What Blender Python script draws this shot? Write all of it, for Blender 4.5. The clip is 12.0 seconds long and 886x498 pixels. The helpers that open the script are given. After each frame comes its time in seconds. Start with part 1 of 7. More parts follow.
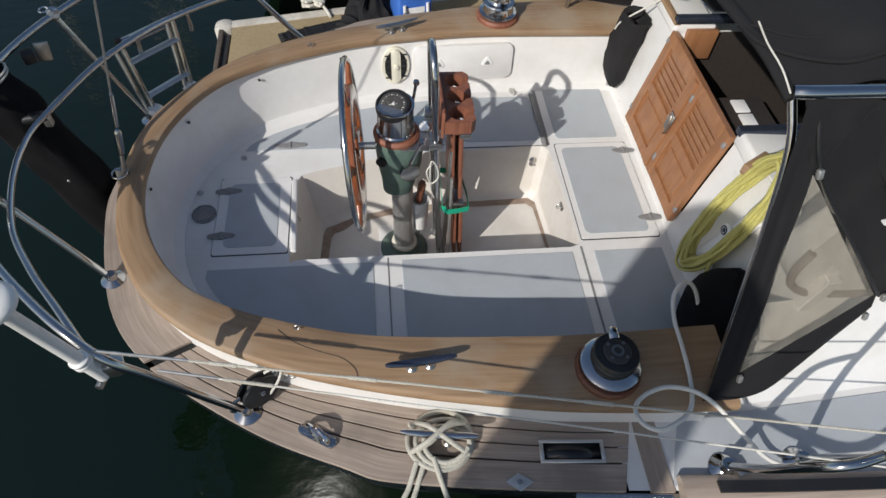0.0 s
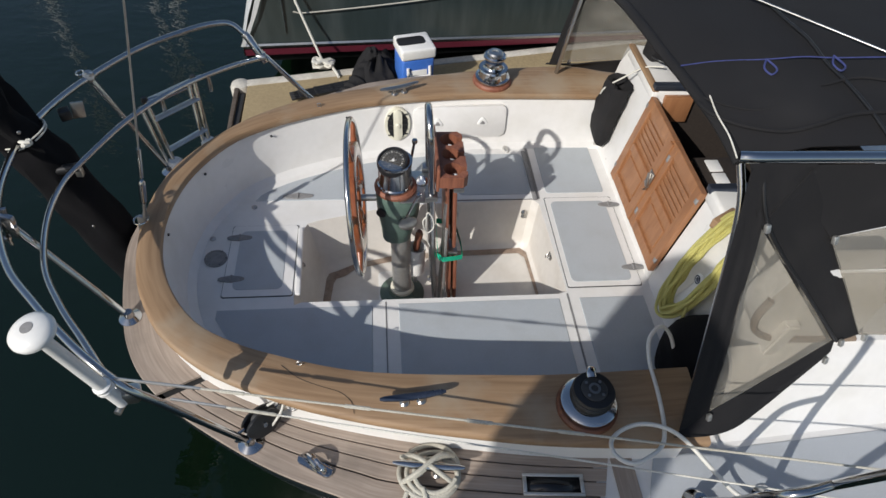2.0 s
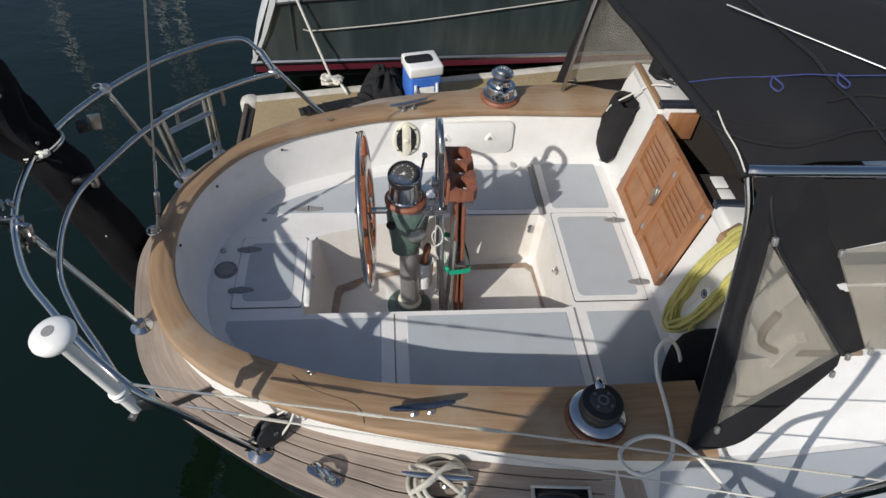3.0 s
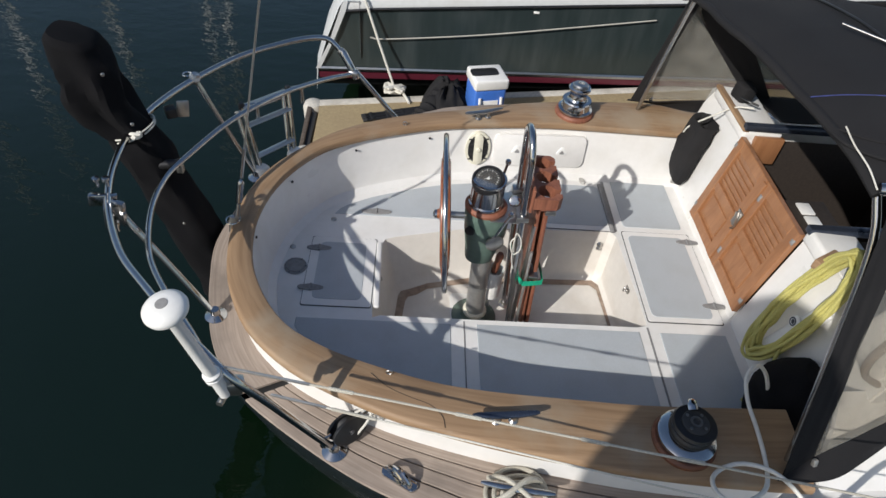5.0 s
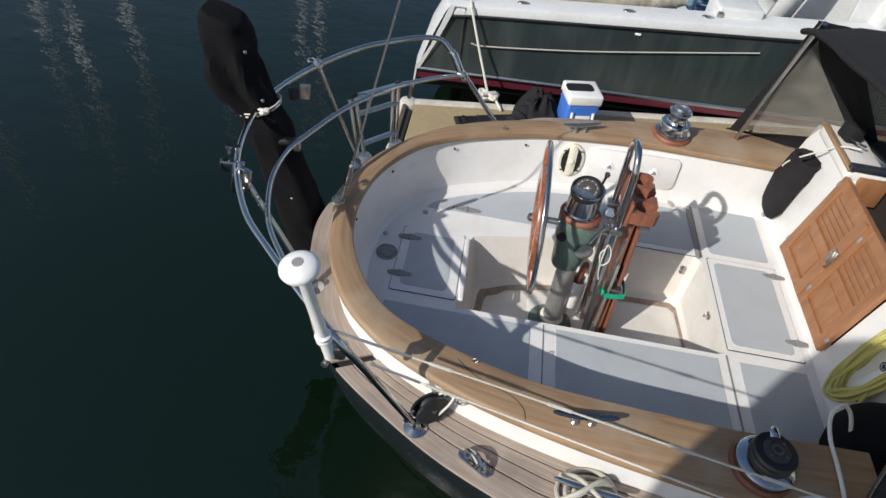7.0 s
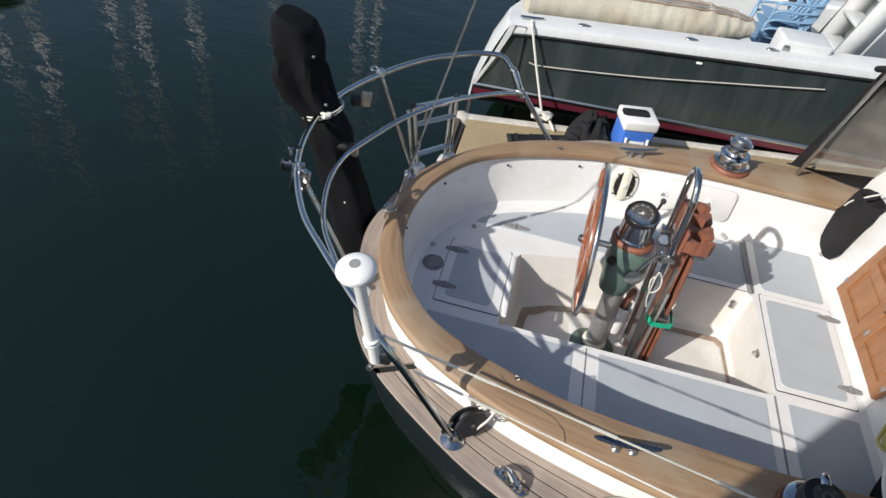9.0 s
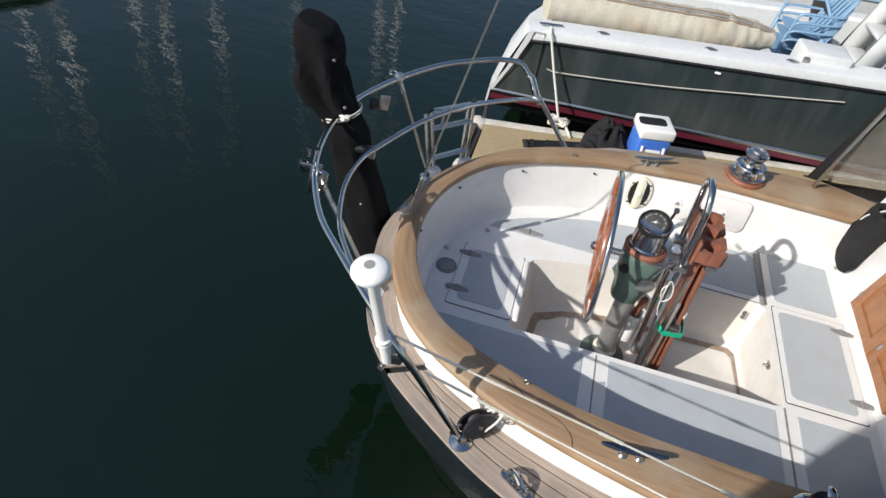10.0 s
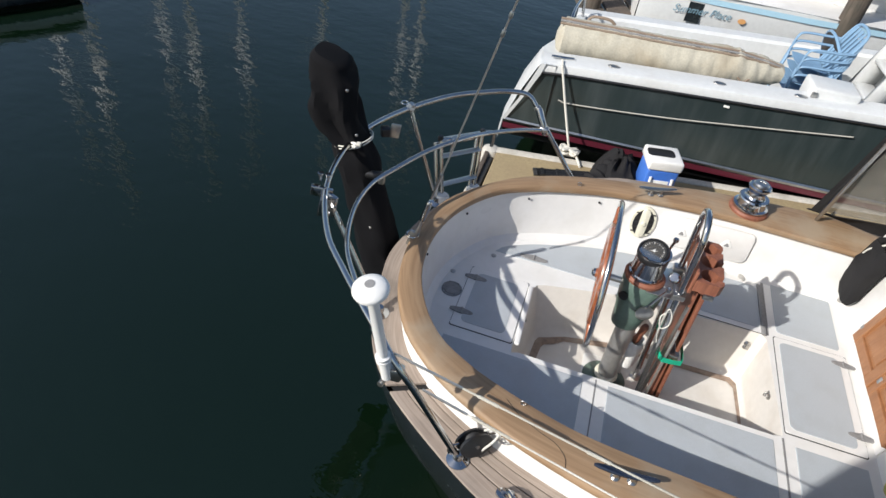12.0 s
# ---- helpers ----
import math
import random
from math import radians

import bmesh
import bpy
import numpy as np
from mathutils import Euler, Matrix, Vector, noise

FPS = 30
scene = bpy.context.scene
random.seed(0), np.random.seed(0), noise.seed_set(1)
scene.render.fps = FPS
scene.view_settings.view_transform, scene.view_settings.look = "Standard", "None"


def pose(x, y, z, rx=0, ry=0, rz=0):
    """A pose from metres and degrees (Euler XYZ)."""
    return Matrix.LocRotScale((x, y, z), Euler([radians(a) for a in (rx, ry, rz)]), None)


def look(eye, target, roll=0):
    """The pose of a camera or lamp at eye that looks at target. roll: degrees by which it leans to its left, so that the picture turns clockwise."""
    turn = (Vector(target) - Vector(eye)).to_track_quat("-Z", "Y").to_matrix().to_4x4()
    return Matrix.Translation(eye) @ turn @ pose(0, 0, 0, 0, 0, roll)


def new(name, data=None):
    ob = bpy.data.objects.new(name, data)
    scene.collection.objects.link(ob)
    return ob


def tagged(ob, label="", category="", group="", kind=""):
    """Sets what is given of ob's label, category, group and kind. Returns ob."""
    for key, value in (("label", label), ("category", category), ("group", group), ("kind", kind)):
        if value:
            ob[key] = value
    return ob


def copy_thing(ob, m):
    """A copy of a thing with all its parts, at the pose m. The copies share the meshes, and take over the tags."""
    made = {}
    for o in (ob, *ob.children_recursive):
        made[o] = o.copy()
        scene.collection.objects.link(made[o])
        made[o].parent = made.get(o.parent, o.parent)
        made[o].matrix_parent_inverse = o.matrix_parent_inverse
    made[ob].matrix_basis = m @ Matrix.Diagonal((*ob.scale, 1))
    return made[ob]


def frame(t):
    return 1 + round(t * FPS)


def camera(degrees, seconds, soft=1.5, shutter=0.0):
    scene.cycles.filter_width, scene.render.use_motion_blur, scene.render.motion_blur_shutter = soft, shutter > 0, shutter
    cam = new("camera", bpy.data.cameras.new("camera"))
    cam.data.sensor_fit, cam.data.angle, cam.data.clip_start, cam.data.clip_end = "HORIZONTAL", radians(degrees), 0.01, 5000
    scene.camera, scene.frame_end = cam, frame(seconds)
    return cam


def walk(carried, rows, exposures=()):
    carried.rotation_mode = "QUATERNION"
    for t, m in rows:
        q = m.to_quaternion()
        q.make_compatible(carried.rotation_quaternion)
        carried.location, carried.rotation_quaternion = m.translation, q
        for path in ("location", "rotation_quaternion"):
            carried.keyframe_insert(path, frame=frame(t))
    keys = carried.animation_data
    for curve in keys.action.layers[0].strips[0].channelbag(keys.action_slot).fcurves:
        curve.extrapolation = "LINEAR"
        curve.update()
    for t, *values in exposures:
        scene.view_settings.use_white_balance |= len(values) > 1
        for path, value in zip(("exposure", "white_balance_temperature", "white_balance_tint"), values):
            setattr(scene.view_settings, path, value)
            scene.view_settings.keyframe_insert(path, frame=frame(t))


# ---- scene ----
cam = camera(70.3, 12.0)
PATH = [
    (0, (-0.121, -2.049, 2.38), (0.08, -0.854, 0.789), 4.9),
    (0.5, (-0.107, -2.094, 2.445), (0.089, -0.865, 0.879), 4.9),
    (1, (-0.101, -2.119, 2.491), (0.094, -0.862, 0.947), 4.9),
    (1.5, (-0.089, -2.178, 2.525), (0.106, -0.888, 1.009), 4.9),
    (2, (-0.099, -2.201, 2.534), (0.096, -0.881, 1.044), 4.8),
    (2.5, (-0.107, -2.213, 2.531), (0.087, -0.872, 1.06), 4.9),
    (3, (-0.138, -2.239, 2.538), (0.054, -0.876, 1.087), 5.0),
    (3.2, (-0.152, -2.258, 2.55), (0.032, -0.881, 1.112), 4.7),
    (5, (-0.403, -2.245, 2.43), (-0.276, -0.829, 1.023), 6.7),
    (5.5, (-0.475, -2.263, 2.405), (-0.386, -0.842, 1.0), 7.4),
    (6, (-0.525, -2.303, 2.415), (-0.483, -0.883, 1.008), 7.9),
    (6.5, (-0.57, -2.342, 2.428), (-0.573, -0.92, 1.022), 8.5),
    (7, (-0.579, -2.375, 2.443), (-0.624, -0.948, 1.042), 8.8),
    (7.2, (-0.58, -2.378, 2.461), (-0.64, -0.958, 1.054), 9.0),
    (9, (-0.633, -2.398, 2.428), (-0.801, -0.958, 1.049), 9.8),
    (9.5, (-0.632, -2.391, 2.43), (-0.824, -0.957, 1.05), 10.0),
    (10, (-0.629, -2.422, 2.453), (-0.841, -0.987, 1.076), 10.1),
    (10.5, (-0.609, -2.457, 2.48), (-0.842, -1.016, 1.113), 10.1),
    (11, (-0.587, -2.466, 2.496), (-0.841, -1.017, 1.14), 10.0),
    (11.5, (-0.568, -2.486, 2.518), (-0.839, -1.027, 1.178), 9.8),
    (12, (-0.555, -2.486, 2.522), (-0.842, -1.015, 1.198), 9.6),
]
walk(cam, [(t, look(eye, target, roll)) for t, eye, target, roll in PATH], [(0.0, -0.18), (3.0, -0.13), (6.0, -0.03), (7.2, 0.04), (9.0, 0.20), (12.0, 0.27)])

# ---- light ----
SUN_WAY = Vector((1.03, 1.06, -1.0)).normalized()          # the way the sunlight travels
sun = new("sun", bpy.data.lights.new("sun", "SUN"))
sun.data.energy, sun.data.angle, sun.data.color = 4.2, radians(0.55), (1.0, 0.965, 0.92)
sun.matrix_world = Matrix.Translation((-12, -10, 12)) @ SUN_WAY.to_track_quat("-Z", "Y").to_matrix().to_4x4()
world = bpy.data.worlds.new("sky")
scene.world = world
world.use_nodes = True
sky = world.node_tree.nodes.new("ShaderNodeTexSky")
sky.sky_type, sky.sun_disc = "NISHITA", False
sky.sun_elevation = math.asin(-SUN_WAY.z)
sky.sun_rotation = math.atan2(-SUN_WAY.x, -SUN_WAY.y)
world.node_tree.links.new(sky.outputs["Color"], world.node_tree.nodes["Background"].inputs["Color"])
world.node_tree.nodes["Background"].inputs["Strength"].default_value = 0.115


# ---- materials ----
def nodes_of(name):
    m = bpy.data.materials.new(name)
    m.use_nodes = True
    nt = m.node_tree
    return m, nt, nt.nodes["Principled BSDF"]


def surface(name, color, rough=0.5, metal=0.0, vary=0.12, fine=60.0, coarse=4.0, bump=0.0, stain=None, stain_amount=0.0, coat=0.0, stretch=(1, 1, 1), random_tone=0.0):
    """A paint, metal or cloth: base colour with fine grain, broad stains, roughness variation and bump."""
    m, nt, b = nodes_of(name)
    tc = nt.nodes.new("ShaderNodeTexCoord")
    mp = nt.nodes.new("ShaderNodeMapping")
    mp.inputs["Scale"].default_value = stretch
    nt.links.new(tc.outputs["Object"], mp.inputs["Vector"])
    n1 = nt.nodes.new("ShaderNodeTexNoise")
    n1.inputs["Scale"].default_value, n1.inputs["Detail"].default_value = fine, 5
    n2 = nt.nodes.new("ShaderNodeTexNoise")
    n2.inputs["Scale"].default_value, n2.inputs["Detail"].default_value = coarse, 6
    for n in (n1, n2):
        nt.links.new(mp.outputs[0], n.inputs["Vector"])
    r1 = nt.nodes.new("ShaderNodeMapRange")
    r1.inputs["From Min"].default_value, r1.inputs["From Max"].default_value = 0.3, 0.7
    r1.inputs["To Min"].default_value, r1.inputs["To Max"].default_value = 1 - vary, 1 + vary
    nt.links.new(n1.outputs["Fac"], r1.inputs["Value"])
    val = nt.nodes.new("ShaderNodeHueSaturation")
    val.inputs["Color"].default_value = (*color, 1)
    nt.links.new(r1.outputs[0], val.inputs["Value"])
    last = val.outputs["Color"]
    if stain:
        r2 = nt.nodes.new("ShaderNodeMapRange")
        r2.inputs["From Min"].default_value, r2.inputs["From Max"].default_value = 0.48, 0.75
        r2.inputs["To Max"].default_value = stain_amount
        nt.links.new(n2.outputs["Fac"], r2.inputs["Value"])
        mx = nt.nodes.new("ShaderNodeMix")
        mx.data_type = "RGBA"
        nt.links.new(r2.outputs[0], mx.inputs["Factor"])
        nt.links.new(last, mx.inputs[6])
        mx.inputs[7].default_value = (*stain, 1)
        last = mx.outputs[2]
    if random_tone:
        oi = nt.nodes.new("ShaderNodeObjectInfo")
        r3 = nt.nodes.new("ShaderNodeMapRange")
        r3.inputs["To Min"].default_value, r3.inputs["To Max"].default_value = 1 - random_tone, 1 + random_tone
        nt.links.new(oi.outputs["Random"], r3.inputs["Value"])
        hv = nt.nodes.new("ShaderNodeHueSaturation")
        nt.links.new(last, hv.inputs["Color"])
        nt.links.new(r3.outputs[0], hv.inputs["Value"])
        last = hv.outputs["Color"]
    nt.links.new(last, b.inputs["Base Color"])
    rr = nt.nodes.new("ShaderNodeMapRange")
    rr.inputs["To Min"].default_value, rr.inputs["To Max"].default_value = max(0.02, rough - 0.12), min(1, rough + 0.12)
    nt.links.new(n2.outputs["Fac"], rr.inputs["Value"])
    nt.links.new(rr.outputs[0], b.inputs["Roughness"])
    b.inputs["Metallic"].default_value = metal
    b.inputs["Coat Weight"].default_value = coat
    if bump:
        bp = nt.nodes.new("ShaderNodeBump")
        bp.inputs["Strength"].default_value, bp.inputs["Distance"].default_value = bump, 0.004
        nt.links.new(n1.outputs["Fac"], bp.inputs["Height"])
        nt.links.new(bp.outputs[0], b.inputs["Normal"])
    return m


def wood(name, dark, light, rough=0.6, scale=(2.0, 30.0, 30.0), coat=0.0, patch=None, patch_amount=0.0, random_tone=0.0, along="Object"):
    """Wood with long grain along x, pores and worn patches."""
    m, nt, b = nodes_of(name)
    tc = nt.nodes.new("ShaderNodeTexCoord")
    mp = nt.nodes.new("ShaderNodeMapping")
    mp.inputs["Scale"].default_value = scale
    nt.links.new(tc.outputs[along], mp.inputs["Vector"])
    n1 = nt.nodes.new("ShaderNodeTexNoise")
    n1.inputs["Scale"].default_value, n1.inputs["Detail"].default_value, n1.inputs["Distortion"].default_value = 2.2, 8, 0.6
    nt.links.new(mp.outputs[0], n1.inputs["Vector"])
    ramp = nt.nodes.new("ShaderNodeValToRGB")
    ramp.color_ramp.elements[0].position, ramp.color_ramp.elements[1].position = 0.3, 0.72
    ramp.color_ramp.elements[0].color, ramp.color_ramp.elements[1].color = (*dark, 1), (*light, 1)
    nt.links.new(n1.outputs["Fac"], ramp.inputs["Fac"])
    last = ramp.outputs["Color"]
    n2 = nt.nodes.new("ShaderNodeTexNoise")
    n2.inputs["Scale"].default_value, n2.inputs["Detail"].default_value = 3.5, 5
    nt.links.new(tc.outputs["Object"], n2.inputs["Vector"])
    if patch:
        r2 = nt.nodes.new("ShaderNodeMapRange")
        r2.inputs["From Min"].default_value, r2.inputs["From Max"].default_value = 0.5, 0.66
        r2.inputs["To Max"].default_value = patch_amount
        nt.links.new(n2.outputs["Fac"], r2.inputs["Value"])
        mx = nt.nodes.new("ShaderNodeMix")
        mx.data_type = "RGBA"
        nt.links.new(r2.outputs[0], mx.inputs["Factor"])
        nt.links.new(last, mx.inputs[6])
        mx.inputs[7].default_value = (*patch, 1)
        last = mx.outputs[2]
    if random_tone:
        oi = nt.nodes.new("ShaderNodeObjectInfo")
        r3 = nt.nodes.new("ShaderNodeMapRange")
        r3.inputs["To Min"].default_value, r3.inputs["To Max"].default_value = 1 - random_tone, 1 + random_tone
        nt.links.new(oi.outputs["Random"], r3.inputs["Value"])
        hv = nt.nodes.new("ShaderNodeHueSaturation")
        nt.links.new(last, hv.inputs["Color"])
        nt.links.new(r3.outputs[0], hv.inputs["Value"])
        last = hv.outputs["Color"]
    nt.links.new(last, b.inputs["Base Color"])
    rr = nt.nodes.new("ShaderNodeMapRange")
    rr.inputs["To Min"].default_value, rr.inputs["To Max"].default_value = max(0.05, rough - 0.12), min(1, rough + 0.15)
    nt.links.new(n2.outputs["Fac"], rr.inputs["Value"])
    nt.links.new(rr.outputs[0], b.inputs["Roughness"])
    b.inputs["Coat Weight"].default_value = coat
    bp = nt.nodes.new("ShaderNodeBump")
    bp.inputs["Strength"].default_value, bp.inputs["Distance"].default_value = 0.35, 0.002
    nt.links.new(n1.outputs["Fac"], bp.inputs["Height"])
    nt.links.new(bp.outputs[0], b.inputs["Normal"])
    return m


def clear_sheet(name, tint, haze):
    """Clear plastic: see-through, with a glossy skin and some milky haze."""
    m, nt, b = nodes_of(name)
    tr = nt.nodes.new("ShaderNodeBsdfTransparent")
    tr.inputs["Color"].default_value = (*tint, 1)
    nz = nt.nodes.new("ShaderNodeTexNoise")
    nz.inputs["Scale"].default_value = 6.0
    mr = nt.nodes.new("ShaderNodeMapRange")
    mr.inputs["To Min"].default_value, mr.inputs["To Max"].default_value = haze * 0.4, haze * 1.6
    nt.links.new(nz.outputs["Fac"], mr.inputs["Value"])
    b.inputs["Base Color"].default_value = (0.55, 0.52, 0.46, 1)
    b.inputs["Roughness"].default_value = 0.12
    mix = nt.nodes.new("ShaderNodeMixShader")
    nt.links.new(mr.outputs[0], mix.inputs["Fac"])
    nt.links.new(tr.outputs[0], mix.inputs[1])
    nt.links.new(b.outputs[0], mix.inputs[2])
    nt.links.new(mix.outputs[0], nt.nodes["Material Output"].inputs["Surface"])
    return m


def water_material():
    m, nt, b = nodes_of("harbour_water")
    b.inputs["Base Color"].default_value = (0.0026, 0.0084, 0.0034, 1)
    b.inputs["Roughness"].default_value = 0.04
    b.inputs["IOR"].default_value = 1.50
    tc = nt.nodes.new("ShaderNodeTexCoord")
    mp = nt.nodes.new("ShaderNodeMapping")
    mp.inputs["Scale"].default_value = (1.0, 1.7, 1.0)
    mp.inputs["Rotation"].default_value = (0, 0, 0.3)
    nt.links.new(tc.outputs["Object"], mp.inputs["Vector"])
    big = nt.nodes.new("ShaderNodeTexNoise")
    big.inputs["Scale"].default_value, big.inputs["Detail"].default_value = 1.3, 3
    small = nt.nodes.new("ShaderNodeTexNoise")
    small.inputs["Scale"].default_value, small.inputs["Detail"].default_value = 6.0, 3
    for n in (big, small):
        nt.links.new(mp.outputs[0], n.inputs["Vector"])
    add = nt.nodes.new("ShaderNodeMath")
    add.operation = "MULTIPLY_ADD"
    add.inputs[1].default_value = 0.30
    nt.links.new(small.outputs["Fac"], add.inputs[0])
    nt.links.new(big.outputs["Fac"], add.inputs[2])
    bp = nt.nodes.new("ShaderNodeBump")
    bp.inputs["Strength"].default_value, bp.inputs["Distance"].default_value = 0.075, 0.12
    nt.links.new(add.outputs[0], bp.inputs["Height"])
    nt.links.new(bp.outputs[0], b.inputs["Normal"])
    return m


GEL = surface("white_gelcoat", (0.765, 0.75, 0.72), 0.32, vary=0.02, fine=25, coarse=5, stain=(0.60, 0.57, 0.50), stain_amount=0.35)
SOLE = surface("cream_gelcoat", (0.69, 0.655, 0.60), 0.45, vary=0.03, fine=30, coarse=5, stain=(0.52, 0.46, 0.38), stain_amount=0.4)
GREY = surface("grey_nonskid", (0.45, 0.48, 0.50), 0.75, vary=0.10, fine=420, coarse=6, bump=0.5, stain=(0.39, 0.40, 0.40), stain_amount=0.5)
DECKGREY = surface("pale_deck_nonskid", (0.43, 0.455, 0.48), 0.7, vary=0.10, fine=420, coarse=6, bump=0.5, stain=(0.37, 0.38, 0.38), stain_amount=0.5)
CAPWOOD = wood("oiled_teak", (0.235, 0.145, 0.078), (0.345, 0.225, 0.128), 0.62, along="UV", scale=(1.3, 26, 1), patch=(0.33, 0.255, 0.175), patch_amount=0.9)
TEAK = wood("weathered_teak", (0.255, 0.20, 0.16), (0.38, 0.312, 0.255), 0.8, along="UV", scale=(1.6, 46, 1), patch=(0.17, 0.14, 0.115), patch_amount=0.6, random_tone=0.10)
VARNISH = wood("varnished_teak", (0.19, 0.055, 0.02), (0.33, 0.10, 0.034), 0.28, scale=(18, 18, 2.5), coat=0.6)
DOORWOOD = wood("door_teak", (0.26, 0.115, 0.05), (0.37, 0.175, 0.08), 0.42, scale=(14, 14, 2), coat=0.2, patch=(0.28, 0.12, 0.05), patch_amount=0.5)
REDWOOD = wood("faded_mahogany", (0.17, 0.06, 0.035), (0.30, 0.115, 0.065), 0.55, scale=(20, 20, 3))
CHROME = surface("polished_stainless", (0.48, 0.485, 0.49), 0.14, 1.0, vary=0.03, fine=30)
STEEL = surface("dull_stainless", (0.50, 0.49, 0.47), 0.34, 1.0, vary=0.10, fine=40, stain=(0.30, 0.27, 0.23), stain_amount=0.5)
CAULK = surface("black_caulk", (0.012, 0.012, 0.012), 0.7, vary=0.2)
CANVAS = surface("black_canvas", (0.014, 0.0135, 0.0145), 0.9, vary=0.25, fine=500, coarse=3, bump=0.5, stain=(0.026, 0.0245, 0.0245), stain_amount=0.8)
BLACKCLOTH = surface("heavy_black_cloth", (0.006, 0.006, 0.007), 0.95, vary=0.3, fine=400, bump=0.4, stain=(0.010, 0.009, 0.010), stain_amount=0.6)
BLACK = surface("black_plastic", (0.014, 0.014, 0.015), 0.4, vary=0.15)
RUBBER = surface("dark_rubber", (0.03, 0.03, 0.03), 0.65, vary=0.2)
PEDGREEN = surface("worn_green_paint", (0.10, 0.15, 0.122), 0.38, vary=0.12, fine=30, coarse=9, stain=(0.07, 0.105, 0.088), stain_amount=0.7)
WHITE = surface("white_plastic", (0.80, 0.79, 0.76), 0.35, vary=0.03, stain=(0.66, 0.63, 0.56), stain_amount=0.4)
CREAM = surface("cream_plastic", (0.72, 0.69, 0.56), 0.45, vary=0.03)
ROPE = surface("white_rope", (0.66, 0.64, 0.57), 0.85, vary=0.2, fine=240, bump=0.8, stain=(0.45, 0.42, 0.35), stain_amount=0.6)
GREYROPE = surface("grey_rope", (0.47, 0.45, 0.40), 0.9, vary=0.25, fine=240, bump=0.8)
YELLOWROPE = surface("yellow_rope", (0.52, 0.475, 0.15), 0.8, vary=0.2, fine=240, bump=0.8, stain=(0.38, 0.36, 0.12), stain_amount=0.7)
DOCK = surface("stained_concrete", (0.34, 0.262, 0.145), 0.9, vary=0.14, fine=40, coarse=2.2, bump=0.6, stain=(0.28, 0.21, 0.12), stain_amount=0.9)
DOCKEDGE = surface("pale_concrete", (0.52, 0.49, 0.43), 0.9, vary=0.14, fine=40, coarse=5, bump=0.6, stain=(0.3, 0.27, 0.22), stain_amount=0.7)
# the green is greyed, with pale streaks, to put the sky's reflection into the colour
HULLGREEN = surface("dark_green_gelcoat", (0.027, 0.038, 0.039), 0.20, vary=0.10, fine=14, coarse=3.5, stain=(0.070, 0.083, 0.084), stain_amount=0.6, stretch=(1, 1, 0.18))
MAROON = surface("maroon_stripe", (0.10, 0.016, 0.028), 0.35, vary=0.1)
BLUE = surface("blue_plastic", (0.05, 0.16, 0.55), 0.4, vary=0.06, stain=(0.10, 0.2, 0.5), stain_amount=0.4)
CHAIRBLUE = surface("pale_blue_plastic", (0.20, 0.33, 0.47), 0.5, vary=0.08)
TARP = surface("tan_tarpaulin", (0.44, 0.41, 0.33), 0.85, vary=0.1, fine=60, coarse=3, bump=0.4, stain=(0.36, 0.30, 0.21), stain_amount=0.8)
GREENTAPE = surface("green_strap", (0.01, 0.42, 0.24), 0.6, vary=0.1)
CLEAR = clear_sheet("clear_vinyl", (0.66, 0.64, 0.60), 0.20)
FARCLEAR = clear_sheet("hazy_vinyl", (0.70, 0.70, 0.69), 0.20)
WATER = water_material()
CANVAS.node_tree.nodes["Principled BSDF"].inputs["Specular IOR Level"].default_value = 0.3
BLACKCLOTH.node_tree.nodes["Principled BSDF"].inputs["Specular IOR Level"].default_value = 0.15
AGEDWHITE = surface("aged_white_gelcoat", (0.60, 0.61, 0.60), 0.38, vary=0.04, fine=25, coarse=4, stain=(0.50, 0.49, 0.46), stain_amount=0.5)
NAVY = surface("dark_topside_paint", (0.012, 0.016, 0.018), 0.25, vary=0.1, stain=(0.03, 0.035, 0.035), stain_amount=0.4)
GUTTER = surface("brown_stain", (0.30, 0.22, 0.165), 0.7, vary=0.2, fine=40, coarse=9, stain=(0.42, 0.36, 0.29), stain_amount=0.8)
CHANNEL = surface("grey_channel", (0.24, 0.235, 0.23), 0.7, vary=0.15)
CLEARGLASS = clear_sheet("compass_glass", (0.95, 0.95, 0.95), 0.06)
ALU = surface("matt_aluminium", (0.62, 0.61, 0.58), 0.42, 0.85, vary=0.06)
PADWOOD = wood("dark_stained_pad", (0.10, 0.035, 0.02), (0.17, 0.065, 0.03), 0.5)
BLUEBLACK = surface("dark_anodised_metal", (0.06, 0.075, 0.11), 0.3, 0.7, vary=0.1, stain=(0.12, 0.12, 0.13), stain_amount=0.5)
GREYPLASTIC = surface("grey_plastic", (0.13, 0.135, 0.13), 0.5, vary=0.1)
TANPIPE = surface("tan_piping", (0.24, 0.18, 0.13), 0.7, vary=0.1)
HOSE = surface("white_hose", (0.68, 0.66, 0.60), 0.45, vary=0.06, stain=(0.5, 0.47, 0.4), stain_amount=0.5)
PALEBLUE = surface("pale_blue_paint", (0.36, 0.55, 0.66), 0.4, vary=0.05)
TEALPAINT = surface("faded_teal_paint", (0.16, 0.27, 0.33), 0.45, vary=0.1)
ORANGE = surface("orange_paint", (0.55, 0.28, 0.10), 0.5, vary=0.1)
PILE = wood("weathered_pile", (0.06, 0.045, 0.035), (0.14, 0.11, 0.085), 0.9, scale=(14, 14, 1.2), patch=(0.05, 0.05, 0.04), patch_amount=0.6)
TRIMWOOD = wood("pale_teak_trim", (0.25, 0.15, 0.08), (0.36, 0.23, 0.13), 0.6, scale=(20, 2, 20))
